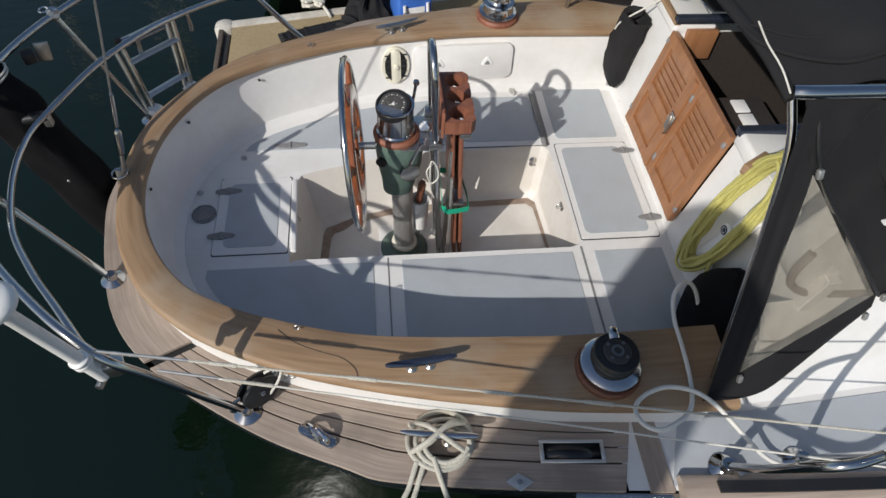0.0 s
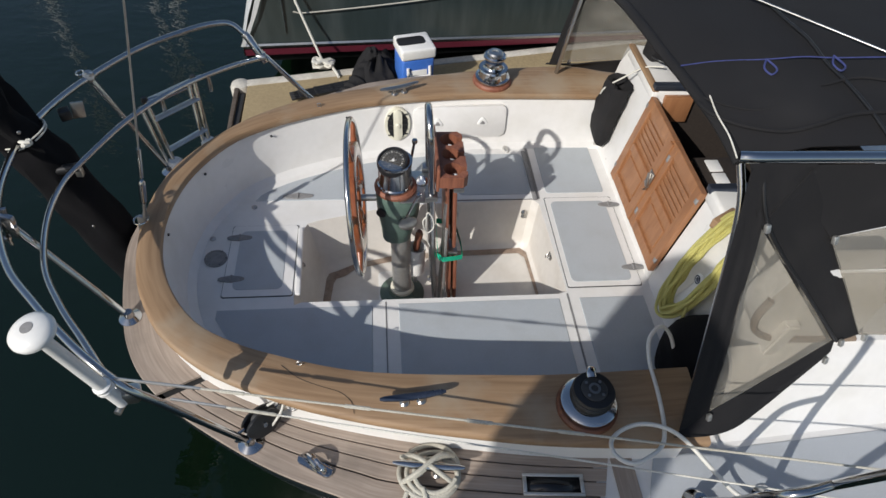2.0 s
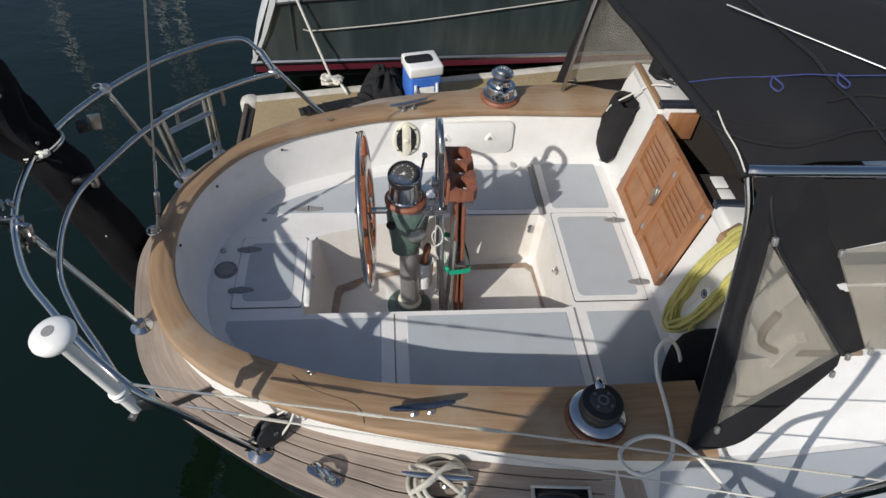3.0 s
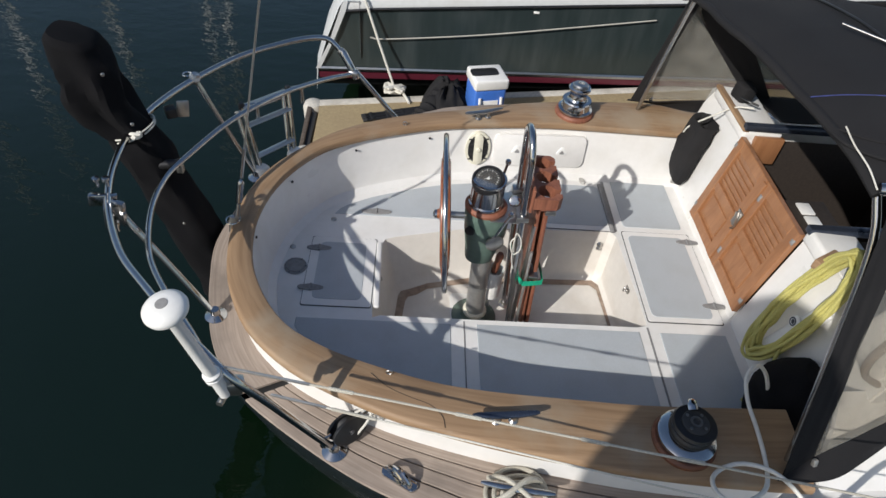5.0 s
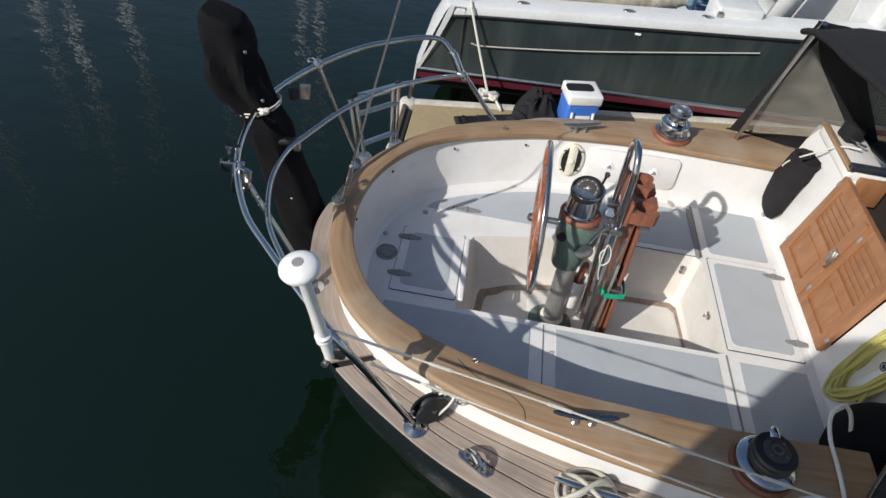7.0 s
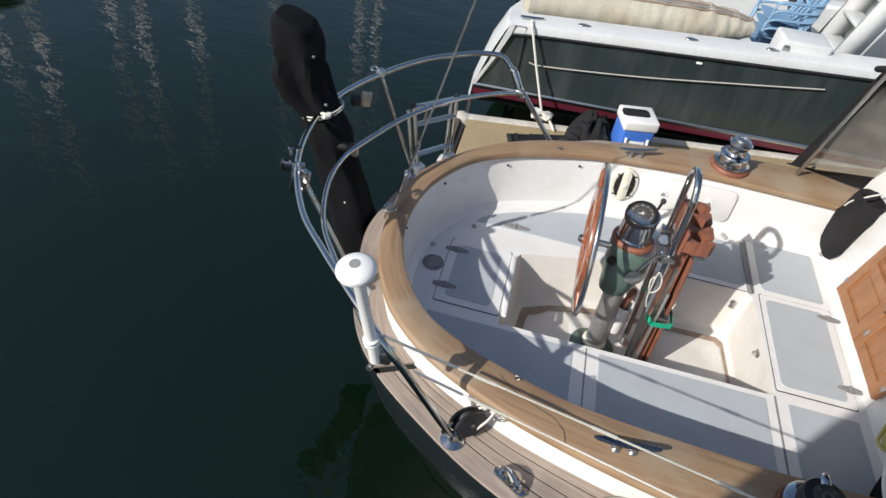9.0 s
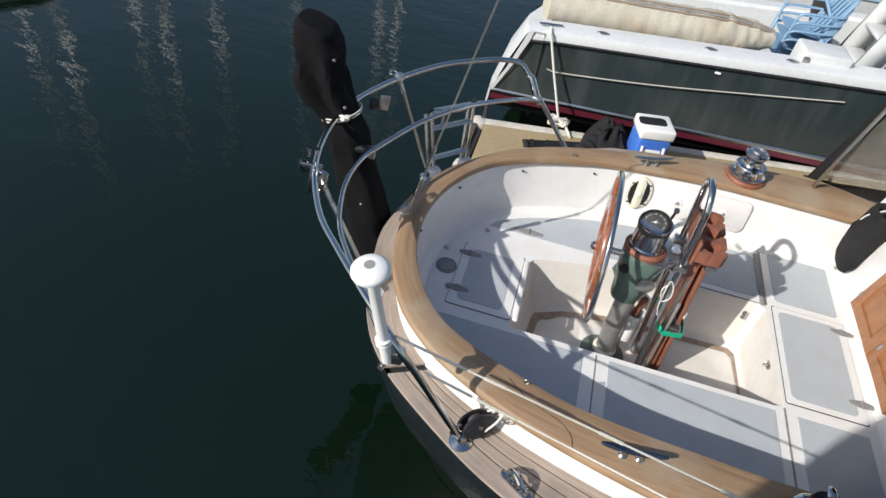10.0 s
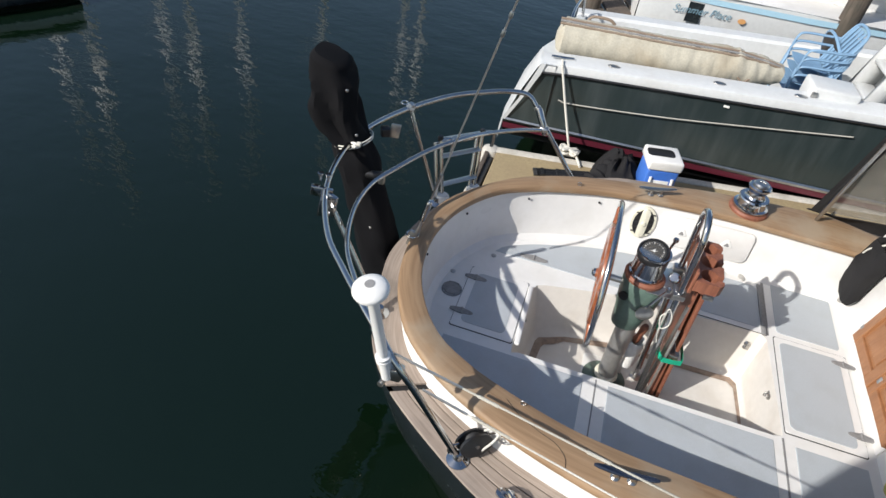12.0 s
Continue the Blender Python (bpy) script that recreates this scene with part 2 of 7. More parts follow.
NAVYCORD = surface("dark_blue_cord", (0.04, 0.05, 0.16), 0.8, vary=0.2)
OLDROPE = surface("aged_rope", (0.50, 0.475, 0.40), 0.9, vary=0.25, fine=260, bump=0.9, stain=(0.34, 0.31, 0.25), stain_amount=0.7)
INSIDE = surface("dark_cabin", (0.03, 0.022, 0.017), 0.8, vary=0.2)
BOTTOM = surface("dark_bottom_paint", (0.02, 0.022, 0.03), 0.8, vary=0.2)
PLEXI = surface("glossy_dark_plastic", (0.01, 0.01, 0.011), 0.08, vary=0.1)


# ---- shape helpers ----
def flat(ob, smooth):
    for p in ob.data.polygons:
        p.use_smooth = smooth
    return ob


def part(name, bm, material, parent=None, label="", smooth=True, sharp=38):
    me = bpy.data.meshes.new(name)
    bmesh.ops.recalc_face_normals(bm, faces=bm.faces)
    for e in bm.edges:
        if len(e.link_faces) == 2 and e.calc_face_angle(0) > radians(sharp):
            e.smooth = False
    bm.to_mesh(me)
    bm.free()
    me.materials.append(material)
    ob = new(name, me)
    flat(ob, smooth)
    if parent:
        ob.parent = parent
        ob.matrix_parent_inverse = parent.matrix_world.inverted()
    if label:
        ob["label"] = label
    return ob


def thing(name, label, category, group="", kind="", at=(0, 0, 0)):
    ob = new(name)
    ob.empty_display_size = 0.1
    ob.matrix_world = Matrix.Translation(at)
    return tagged(ob, label, category, group, kind)


def spline(pts, n=8, closed=False):
    """Catmull-Rom through the points."""
    p = [Vector(q) for q in pts]
    out = []
    m = len(p)
    for i in range(m if closed else m - 1):
        a = p[(i - 1) % m] if closed or i > 0 else p[0] * 2 - p[1]
        b, c = p[i], p[(i + 1) % m]
        d = p[(i + 2) % m] if closed or i + 2 < m else p[-1] * 2 - p[-2]
        for k in range(n):
            t = k / n
            out.append(0.5 * ((2 * b) + (c - a) * t + (2 * a - 5 * b + 4 * c - d) * t * t + (3 * b - a - 3 * c + d) * t ** 3))
    if not closed:
        out.append(p[-1])
    return out


def sweep(path, radius, seg=10, closed=False, bm=None, caps=True, flatten=1.0):
    """A round bar along a path; radius is a number or one per point."""
    bm = bm or bmesh.new()
    p = [Vector(q) for q in path]
    n = len(p)
    rings = []
    side = None
    for i in range(n):
        a = p[(i - 1) % n] if closed or i else p[i]
        b = p[(i + 1) % n] if closed or i < n - 1 else p[i]
        d = (b - a).normalized()
        if side is None:
            side = d.cross(Vector((0, 0, 1)))
            if side.length < 0.05:
                side = d.cross(Vector((0, 1, 0)))
            side.normalize()
        side = (side - d * side.dot(d)).normalized()
        up = side.cross(d)
        r = radius[i] if isinstance(radius, (list, tuple)) else radius
        rings.append([bm.verts.new(p[i] + side * math.cos(2 * math.pi * k / seg) * r + up * math.sin(2 * math.pi * k / seg) * r * flatten) for k in range(seg)])
    for i in range(n if closed else n - 1):
        a, b = rings[i], rings[(i + 1) % n]
        for k in range(seg):
            bm.faces.new((a[k], a[(k + 1) % seg], b[(k + 1) % seg], b[k]))
    if caps and not closed:
        bm.faces.new(rings[0][::-1])
        bm.faces.new(rings[-1])
    return bm


def lathe(profile, seg=28, m=None, bm=None):
    """A turned solid about z from (radius, height) pairs."""
    bm = bm or bmesh.new()
    rings = []
    made = []
    for r, z in profile:
        if r < 1e-5:
            ring = [bm.verts.new((0, 0, z))]
        else:
            ring = [bm.verts.new((r * math.cos(2 * math.pi * k / seg), r * math.sin(2 * math.pi * k / seg), z)) for k in range(seg)]
        rings.append(ring)
        made += ring
    for a, b in zip(rings, rings[1:]):
        for k in range(seg):
            q = [a[k % len(a)], a[(k + 1) % seg % len(a)], b[(k + 1) % seg % len(b)], b[k % len(b)]]
            q = list(dict.fromkeys(q))
            if len(q) > 2:
                bm.faces.new(q)
    for ring, rev in ((rings[0], True), (rings[-1], False)):
        if len(ring) > 2:
            bm.faces.new(ring[::-1] if rev else ring)
    if m is not None:
        bmesh.ops.transform(bm, matrix=m, verts=made)
    return bm


def box(sx, sy, sz, m=None, bevel=0.004, bm=None, segs=2):
    """A bevelled block centred on its pose."""
    own = bmesh.new()
    bmesh.ops.create_cube(own, size=1)
    bmesh.ops.scale(own, vec=(sx, sy, sz), verts=own.verts)
    if bevel:
        bmesh.ops.bevel(own, geom=own.edges[:], offset=min(bevel, 0.45 * min(sx, sy, sz)), segments=segs, affect="EDGES", profile=0.5)
    if m is not None:
        bmesh.ops.transform(own, matrix=m, verts=own.verts)
    if bm is None:
        return own
    return join(bm, own)


def join(bm, other):
    table = {v: bm.verts.new(v.co) for v in other.verts}
    for f in other.faces:
        bm.faces.new([table[v] for v in f.verts])
    other.free()
    return bm


def prism(outline, z0, z1, bevel=0.0, m=None, segs=2):
    """A plate from an outline in plan."""
    bm = bmesh.new()
    lo = [bm.verts.new((x, y, z0)) for x, y in outline]
    hi = [bm.verts.new((x, y, z1)) for x, y in outline]
    n = len(lo)
    for k in range(n):
        bm.faces.new((lo[k], lo[(k + 1) % n], hi[(k + 1) % n], hi[k]))
    bm.faces.new(lo[::-1])
    top = bm.faces.new(hi)
    if bevel:
        bmesh.ops.bevel(bm, geom=list(top.edges), offset=bevel, segments=segs, affect="EDGES", profile=0.5)
    if m is not None:
        bmesh.ops.transform(bm, matrix=m, verts=bm.verts)
    return bm


def rounded(x0, y0, x1, y1, r, n=5):
    """A rectangle with round corners, in plan."""
    out = []
    for cx, cy, a in ((x1 - r, y1 - r, 0), (x0 + r, y1 - r, 90), (x0 + r, y0 + r, 180), (x1 - r, y0 + r, 270)):
        out += [(cx + r * math.cos(radians(a + 90 * k / n)), cy + r * math.sin(radians(a + 90 * k / n))) for k in range(n + 1)]
    return out


def loft(rings, closed=False, caps=False):
    """A skin over rings of equal count."""
    bm = bmesh.new()
    vs = [[bm.verts.new(p) for p in ring] for ring in rings]
    for a, b in zip(vs, vs[1:]):
        n = len(a)
        for k in range(n if closed else n - 1):
            bm.faces.new((a[k], a[(k + 1) % n], b[(k + 1) % n], b[k]))
    if caps:
        bm.faces.new(vs[0][::-1])
        bm.faces.new(vs[-1])
    return bm


def run_loft(rings, caps=True):
    """A closed bar over rings, with a UV map that runs along it."""
    bm = loft(rings, closed=True, caps=caps)
    uv = bm.loops.layers.uv.new("along")
    n, run = len(rings[0]), [0.0]
    for a, b in zip(rings, rings[1:]):
        run.append(run[-1] + (b[0] - a[0]).length)
    where = {}
    bm.verts.index_update()
    for v in bm.verts:
        i, k = divmod(v.index, n)
        mid = rings[i][0]
        where[v.index] = (run[i], (rings[i][k] - mid).length)
    for f in bm.faces:
        for l in f.loops:
            l[uv].uv = where[l.vert.index]
    return bm


def sheet(bm, thick):
    """Gives a skin a thickness."""
    bmesh.ops.recalc_face_normals(bm, faces=bm.faces)
    bmesh.ops.solidify(bm, geom=bm.faces[:], thickness=thick)
    return bm


def place(p, way=(0, 0, 1), spin=0):
    """A pose at p whose z points along way."""
    return Matrix.Translation(p) @ Vector(way).to_track_quat("Z", "Y").to_matrix().to_4x4() @ pose(0, 0, 0, 0, 0, spin)


def rod(a, b, r, seg=10, bm=None):
    return sweep([a, b], r, seg, bm=bm)

# ---- the water ----
WATER_Z = -0.95
bm = bmesh.new()
bmesh.ops.create_grid(bm, x_segments=8, y_segments=8, size=600)
ob = part("water", bm, WATER)
ob.location.z = WATER_Z
tagged(ob, "dark green harbour water with small ripples", "water", kind="structure")

# ---- the yacht's hull, deck and cockpit ----
CAP_Z, DECK_Z, SOLE_Z = 0.362, 0.18, -0.32
CAP_IN = [(1.45, 0.955), (1.2, 0.957), (0.6, 0.965), (0.3, 0.952), (-0.07, 0.915), (-0.3, 0.87), (-0.58, 0.775), (-0.73, 0.705), (-0.87, 0.61), (-0.99, 0.455), (-1.08, 0.25)]
CAP_OUT = [(1.45, 1.265), (1.0, 1.265), (0.56, 1.235), (0.26, 1.19), (-0.07, 1.115), (-0.37, 1.025), (-0.56, 0.945), (-0.70, 0.875), (-0.82, 0.80), (-0.93, 0.705), (-1.02, 0.605), (-1.09, 0.485), (-1.145, 0.35), (-1.18, 0.19)]
EDGE = [(4.5, 1.62), (3.0, 1.60), (1.6, 1.545), (0.9, 1.50), (0.3, 1.44), (-0.125, 1.365), (-0.28, 1.30), (-0.52, 1.185), (-0.74, 1.045), (-0.95, 0.89), (-1.06, 0.785), (-1.14, 0.68), (-1.205, 0.55), (-1.25, 0.405), (-1.29, 0.23)]


CAP_OUT_PORT = [(1.45, 1.25), (1.0, 1.25), (0.56, 1.205), (0.26, 1.15), (-0.07, 1.055), (-0.37, 0.975), (-0.56, 0.905), (-0.72, 0.82), (-0.86, 0.715), (-0.99, 0.575), (-1.07, 0.465), (-1.135, 0.345), (-1.182, 0.18)]


def lean(x):
    """How far the stern's centre line lies to starboard at station x."""
    return -0.04 * max(0.0, min(1.0, (0.3 - x) / 1.3))


def loop(half, tip, port=None, n=6):
    """Both sides of the boat from the starboard front round the stern to the port front."""
    pts = [(x, -y + lean(x), 0) for x, y in half] + [(tip, lean(tip), 0)] + [(x, y + lean(x), 0) for x, y in reversed(port or half)]
    return spline(pts, n)


def resample(path, count):
    run = [0.0]
    for a, b in zip(path, path[1:]):
        run.append(run[-1] + (b - a).length)
    out, k = [], 0
    for i in range(count):
        s = run[-1] * i / (count - 1)
        while k < len(run) - 2 and run[k + 1] < s:
            k += 1
        f = (s - run[k]) / max(1e-9, run[k + 1] - run[k])
        out.append(path[k].lerp(path[k + 1], f))
    return out


RIM = 96
rim_in = resample(loop(CAP_IN, -1.115), RIM)
rim_out = resample(loop(CAP_OUT, -1.198, CAP_OUT_PORT), RIM)
edge = resample(loop(EDGE, -1.322), 110)


def inward(path, d):
    out = []
    for i, p in enumerate(path):
        a, b = path[max(0, i - 1)], path[min(len(path) - 1, i + 1)]
        t = (b - a).normalized()
        out.append(p + Vector((-t.y, t.x, 0)) * -d)
    return out


def at_z(path, z):
    return [Vector((p.x, p.y, z)) for p in path]


hull = thing("yacht_hull", "dark-painted yacht hull with a teak-laid stern deck", "hull", kind="structure")
# topsides below the deck edge
rings = [at_z(edge, DECK_Z - 0.012), at_z(inward(edge, 0.0), DECK_Z - 0.05), at_z(inward(edge, 0.10), -0.25), at_z(inward(edge, 0.40), WATER_Z + 0.12)]
part("topside", sheet(loft(rings), 0.02), NAVY, hull, "dark painted topsides")
rings = [at_z(inward(edge, 0.405), WATER_Z + 0.125), at_z(inward(edge, 0.45), WATER_Z - 0.1), at_z(inward(edge, 0.6), WATER_Z - 0.6)]
part("bottom", sheet(loft(rings), 0.02), BOTTOM, hull, "dark bottom paint")
# stainless rub strips along the deck edge
for a, b in ((30, 34), (72, 80)):
    strip = [p + Vector((0, 0, DECK_Z - 0.022)) for p in inward(edge, -0.006)[a:b]]
    part("rub_strip", sweep(strip, 0.013, 8, flatten=0.7), CHROME, hull, "polished stainless rub strip")
# the deck base under the planks
base_in = inward(rim_out, 0.03)
base_in = resample(base_in, 110)
part("deck", loft([at_z(edge, DECK_Z - 0.012), at_z(base_in, DECK_Z - 0.012)]), CAULK, hull, "black caulking under the deck planks")

# coaming: a white wall that carries the wooden cap
coaming = thing("coaming", "curved white gelcoat coaming round the cockpit", "coaming", kind="structure")
ci, co = rim_in, rim_out
rings = [at_z(inward(co, 0.015), DECK_Z - 0.02), at_z(inward(co, 0.02), CAP_Z - 0.05), at_z(inward(co, 0.04), CAP_Z - 0.042),
         at_z(inward(ci, -0.03), CAP_Z - 0.042), at_z(inward(ci, -0.012), CAP_Z - 0.05), at_z(inward(ci, 0.012), 0.20),
         at_z(inward(ci, 0.03), 0.07), at_z(inward(ci, 0.045), 0.025), at_z(inward(ci, 0.08), 0.002), at_z(inward(ci, 0.10), -0.012)]
part("coaming_wall", loft([list(r[6:92]) + [r[91] + Vector((0.30, 0, 0))] for r in rings]), GEL, coaming)

# the cap in three lengths, scarfed on the quarters
cap = thing("coaming_cap", "oiled teak cap with worn bare patches on the coaming", "wooden cap", kind="structure")


def cap_piece(i0, i1):
    a, b = inward(rim_in, 0.012)[i0:i1], inward(rim_out, -0.012)[i0:i1]
    rings = []
    for p, q in zip(a, b):
        d = (q - p).normalized()
        w = (q - p).length
        sec = [(0.004, -0.040), (0.0, -0.03), (0.0, -0.012), (0.005, -0.003), (0.014, 0.0), (w * 0.5, 0.004), (w - 0.016, 0.0), (w - 0.006, -0.004), (w, -0.014), (w, -0.032), (w - 0.004, -0.040)]
        rings.append([p + d * s + Vector((0, 0, CAP_Z + h)) for s, h in sec])
    return run_loft(rings)


for i0, i1 in ((5, 34), (33, 63), (62, 97)):
    part("cap_board", cap_piece(i0, i1), CAPWOOD, cap)

# seats: one moulded deck with the well cut out
WELL = [(-0.535, -0.30), (-0.50, -0.285), (0.80, -0.285), (0.85, -0.27), (0.85, -0.24), (0.825, 0.38), (0.79, 0.415), (0.4, 0.405), (0.0, 0.385), (-0.25, 0.325), (-0.45, 0.275), (-0.50, 0.255), (-0.515, 0.22), (-0.54, -0.25)]


def well_ring(g, z):
    """The well's outline, g metres in from its rim."""
    out = []
    for x, y in WELL:
        out.append(Vector((x + (g if x < -0.4 else (-0.45 * g if x > 0.7 else 0)), y + (g * 0.7 if y < -0.2 else (-g if y > 0.15 else 0)), z)))
    return out


def ring_between(outer, inner, z):
    bm = bmesh.new()
    o = [bm.verts.new((x, y, z)) for x, y in outer]
    i = [bm.verts.new((x, y, z)) for x, y in inner]
    es = [bm.edges.new((v[k], v[(k + 1) % len(v)])) for v in (o, i) for k in range(len(v))]
    bmesh.ops.triangle_fill(bm, use_beauty=True, edges=es)
    return bm


seat_in = [(p.x, p.y) for p in inward(rim_in, 0.085)]
front = 1.33
seat_outer = [(x, y) for x, y in seat_in if x < front - 0.02]
seat_outer = [(front, seat_outer[0][1])] + seat_outer + [(front, seat_outer[-1][1])]
seats = thing("cockpit_seats", "white moulded cockpit seats round a deep foot well", "cockpit seat", kind="structure")
part("seat_deck", ring_between(seat_outer, [(p.x, p.y) for p in well_ring(0, 0)], 0.0), GEL, seats, smooth=False)
sides = [well_ring(g, z) for g, z in ((0.0, 0.0), (0.002, -0.006), (0.006, -0.02), (0.06, -0.27), (0.075, -0.30), (0.10, SOLE_Z))]
part("well_side", loft([r + [r[0]] for r in sides]), SOLE, seats, "cream moulded sides of the foot well")
sole = well_ring(0.05, 0)
part("well_sole", prism([(p.x, p.y) for p in sole], SOLE_Z - 0.03, SOLE_Z), SOLE, seats, "cream cockpit sole")
gut = bmesh.new()
ga, gb = [p + Vector((0, 0, SOLE_Z + 0.004)) for p in well_ring(0.098, 0)], [p + Vector((0, 0, SOLE_Z + 0.004)) for p in well_ring(0.14, 0)]
va, vb = [gut.verts.new(p) for p in ga], [gut.verts.new(p) for p in gb]
for k in range(len(va)):
    gut.faces.new((va[k], va[(k + 1) % len(va)], vb[(k + 1) % len(va)], vb[k]))
part("gutter", gut, GUTTER, seats, "brown-stained gutter round the sole", smooth=False)


# grey nonskid panels on the seats
def between(x0, x1, y0, side, off=0.14):
    """A panel from the inner line y0 out to the coaming between two stations; side -1 or 1."""
    path = [p for p in inward(rim_in, off) if p.y * side > 0.02 and x0 < p.x < x1]
    path.sort(key=lambda p: p.x)
    pts = [(x0, y0), (x1, y0)]
    ends = sorted([p for p in inward(rim_in, off) if p.y * side > 0.02], key=lambda p: abs(p.x - x1))[0]
    pts.append((x1, ends.y))
    pts += [(p.x, p.y) for p in reversed(path)]
    first = sorted([p for p in inward(rim_in, off) if p.y * side > 0.02], key=lambda p: abs(p.x - x0))[0]
    if abs(first.y - y0) > 0.02:
        pts.append((x0, first.y))
    return pts


def panel_of(name, outline, label, mat=None, z=0.004):
    ob = part(name, prism(outline, -0.01, z, bevel=0.0025, segs=1), mat or GREY, seats, label, smooth=False)
    return ob


panel_of("nonskid_panel", between(-0.90, -0.150, -0.32, -1), "grey nonskid panel")
panel_of("nonskid_panel", between(-0.02, 0.80, -0.315, -1, 0.11), "grey nonskid panel")
panel_of("nonskid_panel", between(0.905, 1.245, -0.315, -1, 0.11), "grey nonskid panel")
panel_of("nonskid_panel", between(-0.80, 0.28, 0.44, 1, 0.13), "grey nonskid panel")
panel_of("nonskid_panel", rounded(0.885, 0.465, 1.235, 0.925, 0.02), "grey nonskid panel")


def hinge(p, ang, length=0.13, width=0.042, mat=None, parent=None):
    """A strap hinge: two tapered leaves, a barrel and four screws."""
    h = bmesh.new()
    L, W = length / 2, width / 2
    out = [(-L, 0.006), (-L * 0.8, 0.014), (-L * 0.1, W), (L * 0.1, W), (L * 0.8, 0.014), (L, 0.006), (L, -0.006), (L * 0.8, -0.014), (L * 0.1, -W), (-L * 0.1, -W), (-L * 0.8, -0.014), (-L, -0.006)]
    join(h, prism(out, 0.0, 0.006, 0.002, segs=1))
    join(h, sweep([(0, -W, 0.007), (0, W, 0.007)], 0.005, 8))
    for x in (-0.7, -0.3, 0.3, 0.7):
        join(h, lathe([(0.005, 0.005), (0.005, 0.0075), (0.0, 0.008)], 8, Matrix.Translation((x * L, 0, 0))))
    bmesh.ops.transform(h, matrix=pose(p[0], p[1], p[2], 0, 0, ang), verts=h.verts)
    return part("hinge", h, mat or CHANNEL, parent)


def hatch(label, outer, inner, hinges, lid_z=0.006):
    th = thing("seat_hatch", label, "locker hatch", "hatches in the cockpit seats", at=(sum(x for x, y in outer) / len(outer), sum(y for x, y in outer) / len(outer), 0))
    gap = part("gap", prism([(x, y) for x, y in outer], -0.008, 0.0025), CAULK, th, "dark gap round the lid", smooth=False)
    cx, cy = sum(x for x, y in outer) / len(outer), sum(y for x, y in outer) / len(outer)
    small = [(cx + (x - cx) * 0.984, cy + (y - cy) * 0.984) for x, y in outer]
    part("lid", prism(small, -0.006, lid_z, 0.003, segs=1), GEL, th, "white lid", smooth=False)
    part("nonskid_pad", prism(inner, 0.0, lid_z + 0.003, 0.0015, segs=1), GREY, th, "grey nonskid pad", smooth=False)
    for p, a in hinges:
        hinge((p[0], p[1], lid_z), a, parent=th)
    return th


hatch("white aft seat hatch with grey pad and two strap hinges", rounded(-0.895, -0.245, -0.545, 0.245, 0.012), rounded(-0.845, -0.20, -0.60, 0.20, 0.03), [((-0.85, 0.153), 0), ((-0.858, -0.13), 0)])
hatch("white bridge-deck hatch with grey pad and two strap hinges", rounded(0.86, -0.25, 1.262, 0.425, 0.012), rounded(0.89, -0.215, 1.215, 0.385, 0.03), [((1.235, 0.352), 0), ((1.245, -0.128), 0)])
hatch("white side seat hatch with grey pad", rounded(0.32, 0.415, 0.825, 0.855, 0.012), rounded(0.36, 0.455, 0.79, 0.82, 0.03), [])
hg = thing("long_hinge", "long grey strap hinge on the seat locker", "hinge", at=(-0.56, 0.47, 0.004))
hinge((-0.565, 0.47, 0.005), 2, 0.17, 0.045, parent=hg)
part("well_lip", box(0.03, 0.46, 0.022, pose(-0.525, -0.015, 0.008, 0, 0, 1.5), 0.009, segs=3), GEL, seats, "rounded white lip at the well's edge")
# channels and seams between the hatches
for x0, y0, x1, y1, w, lab in ((0.845, -0.80, 0.850, -0.285, 0.010, "dark drain channel"), (0.828, 0.42, 0.833, 0.88, 0.016, "dark drain channel"), (-0.085, -0.80, -0.083, -0.30, 0.006, "narrow seam")):
    part("channel", box(w, y1 - y0, 0.004, pose((x0 + x1) / 2, (y0 + y1) / 2, 0.0015), 0.001, segs=1), CHANNEL, seats, lab, smooth=False)
part("drain_rib", box(0.026, 0.44, 0.012, pose(0.805, 0.62, 0.012), 0.004), CHANNEL, seats, "grey rubber drain strip")

# ---- bulkhead, cabin and side deck ----
def bulk(y, z, off=0.0):
    """A point on the raked bulkhead, off metres aft of its face."""
    return Vector((1.30 + 0.16 * z - off, y, z))


cabin = thing("cabin", "white fibreglass cabin trunk with raked aft bulkhead", "cabin", kind="structure")
D0, D1, DZ0, DZ1 = -0.215, 0.545, 0.085, 0.62


def bulk_panel(y0, y1, z0, z1, thick=0.06, top0=0.0, top1=0.0):
    a = [bulk(y0, z0), bulk(y1, z0), bulk(y1, z1 + top1), bulk(y0, z1 + top0)]
    b = [p + Vector((thick, 0, 0)) for p in a]
    bm = loft([a, b], closed=True, caps=True)
    bmesh.ops.bevel(bm, geom=bm.edges[:], offset=0.008, segments=2, affect="EDGES")
    return bm


for y0, y1, z0, z1 in ((-0.985, D0, -0.03, 0.66), (D1, 1.10, -0.03, 0.60), (D0, D1, -0.03, DZ0)):
    part("bulkhead_panel", bulk_panel(y0, y1, z0, z1), GEL, cabin)
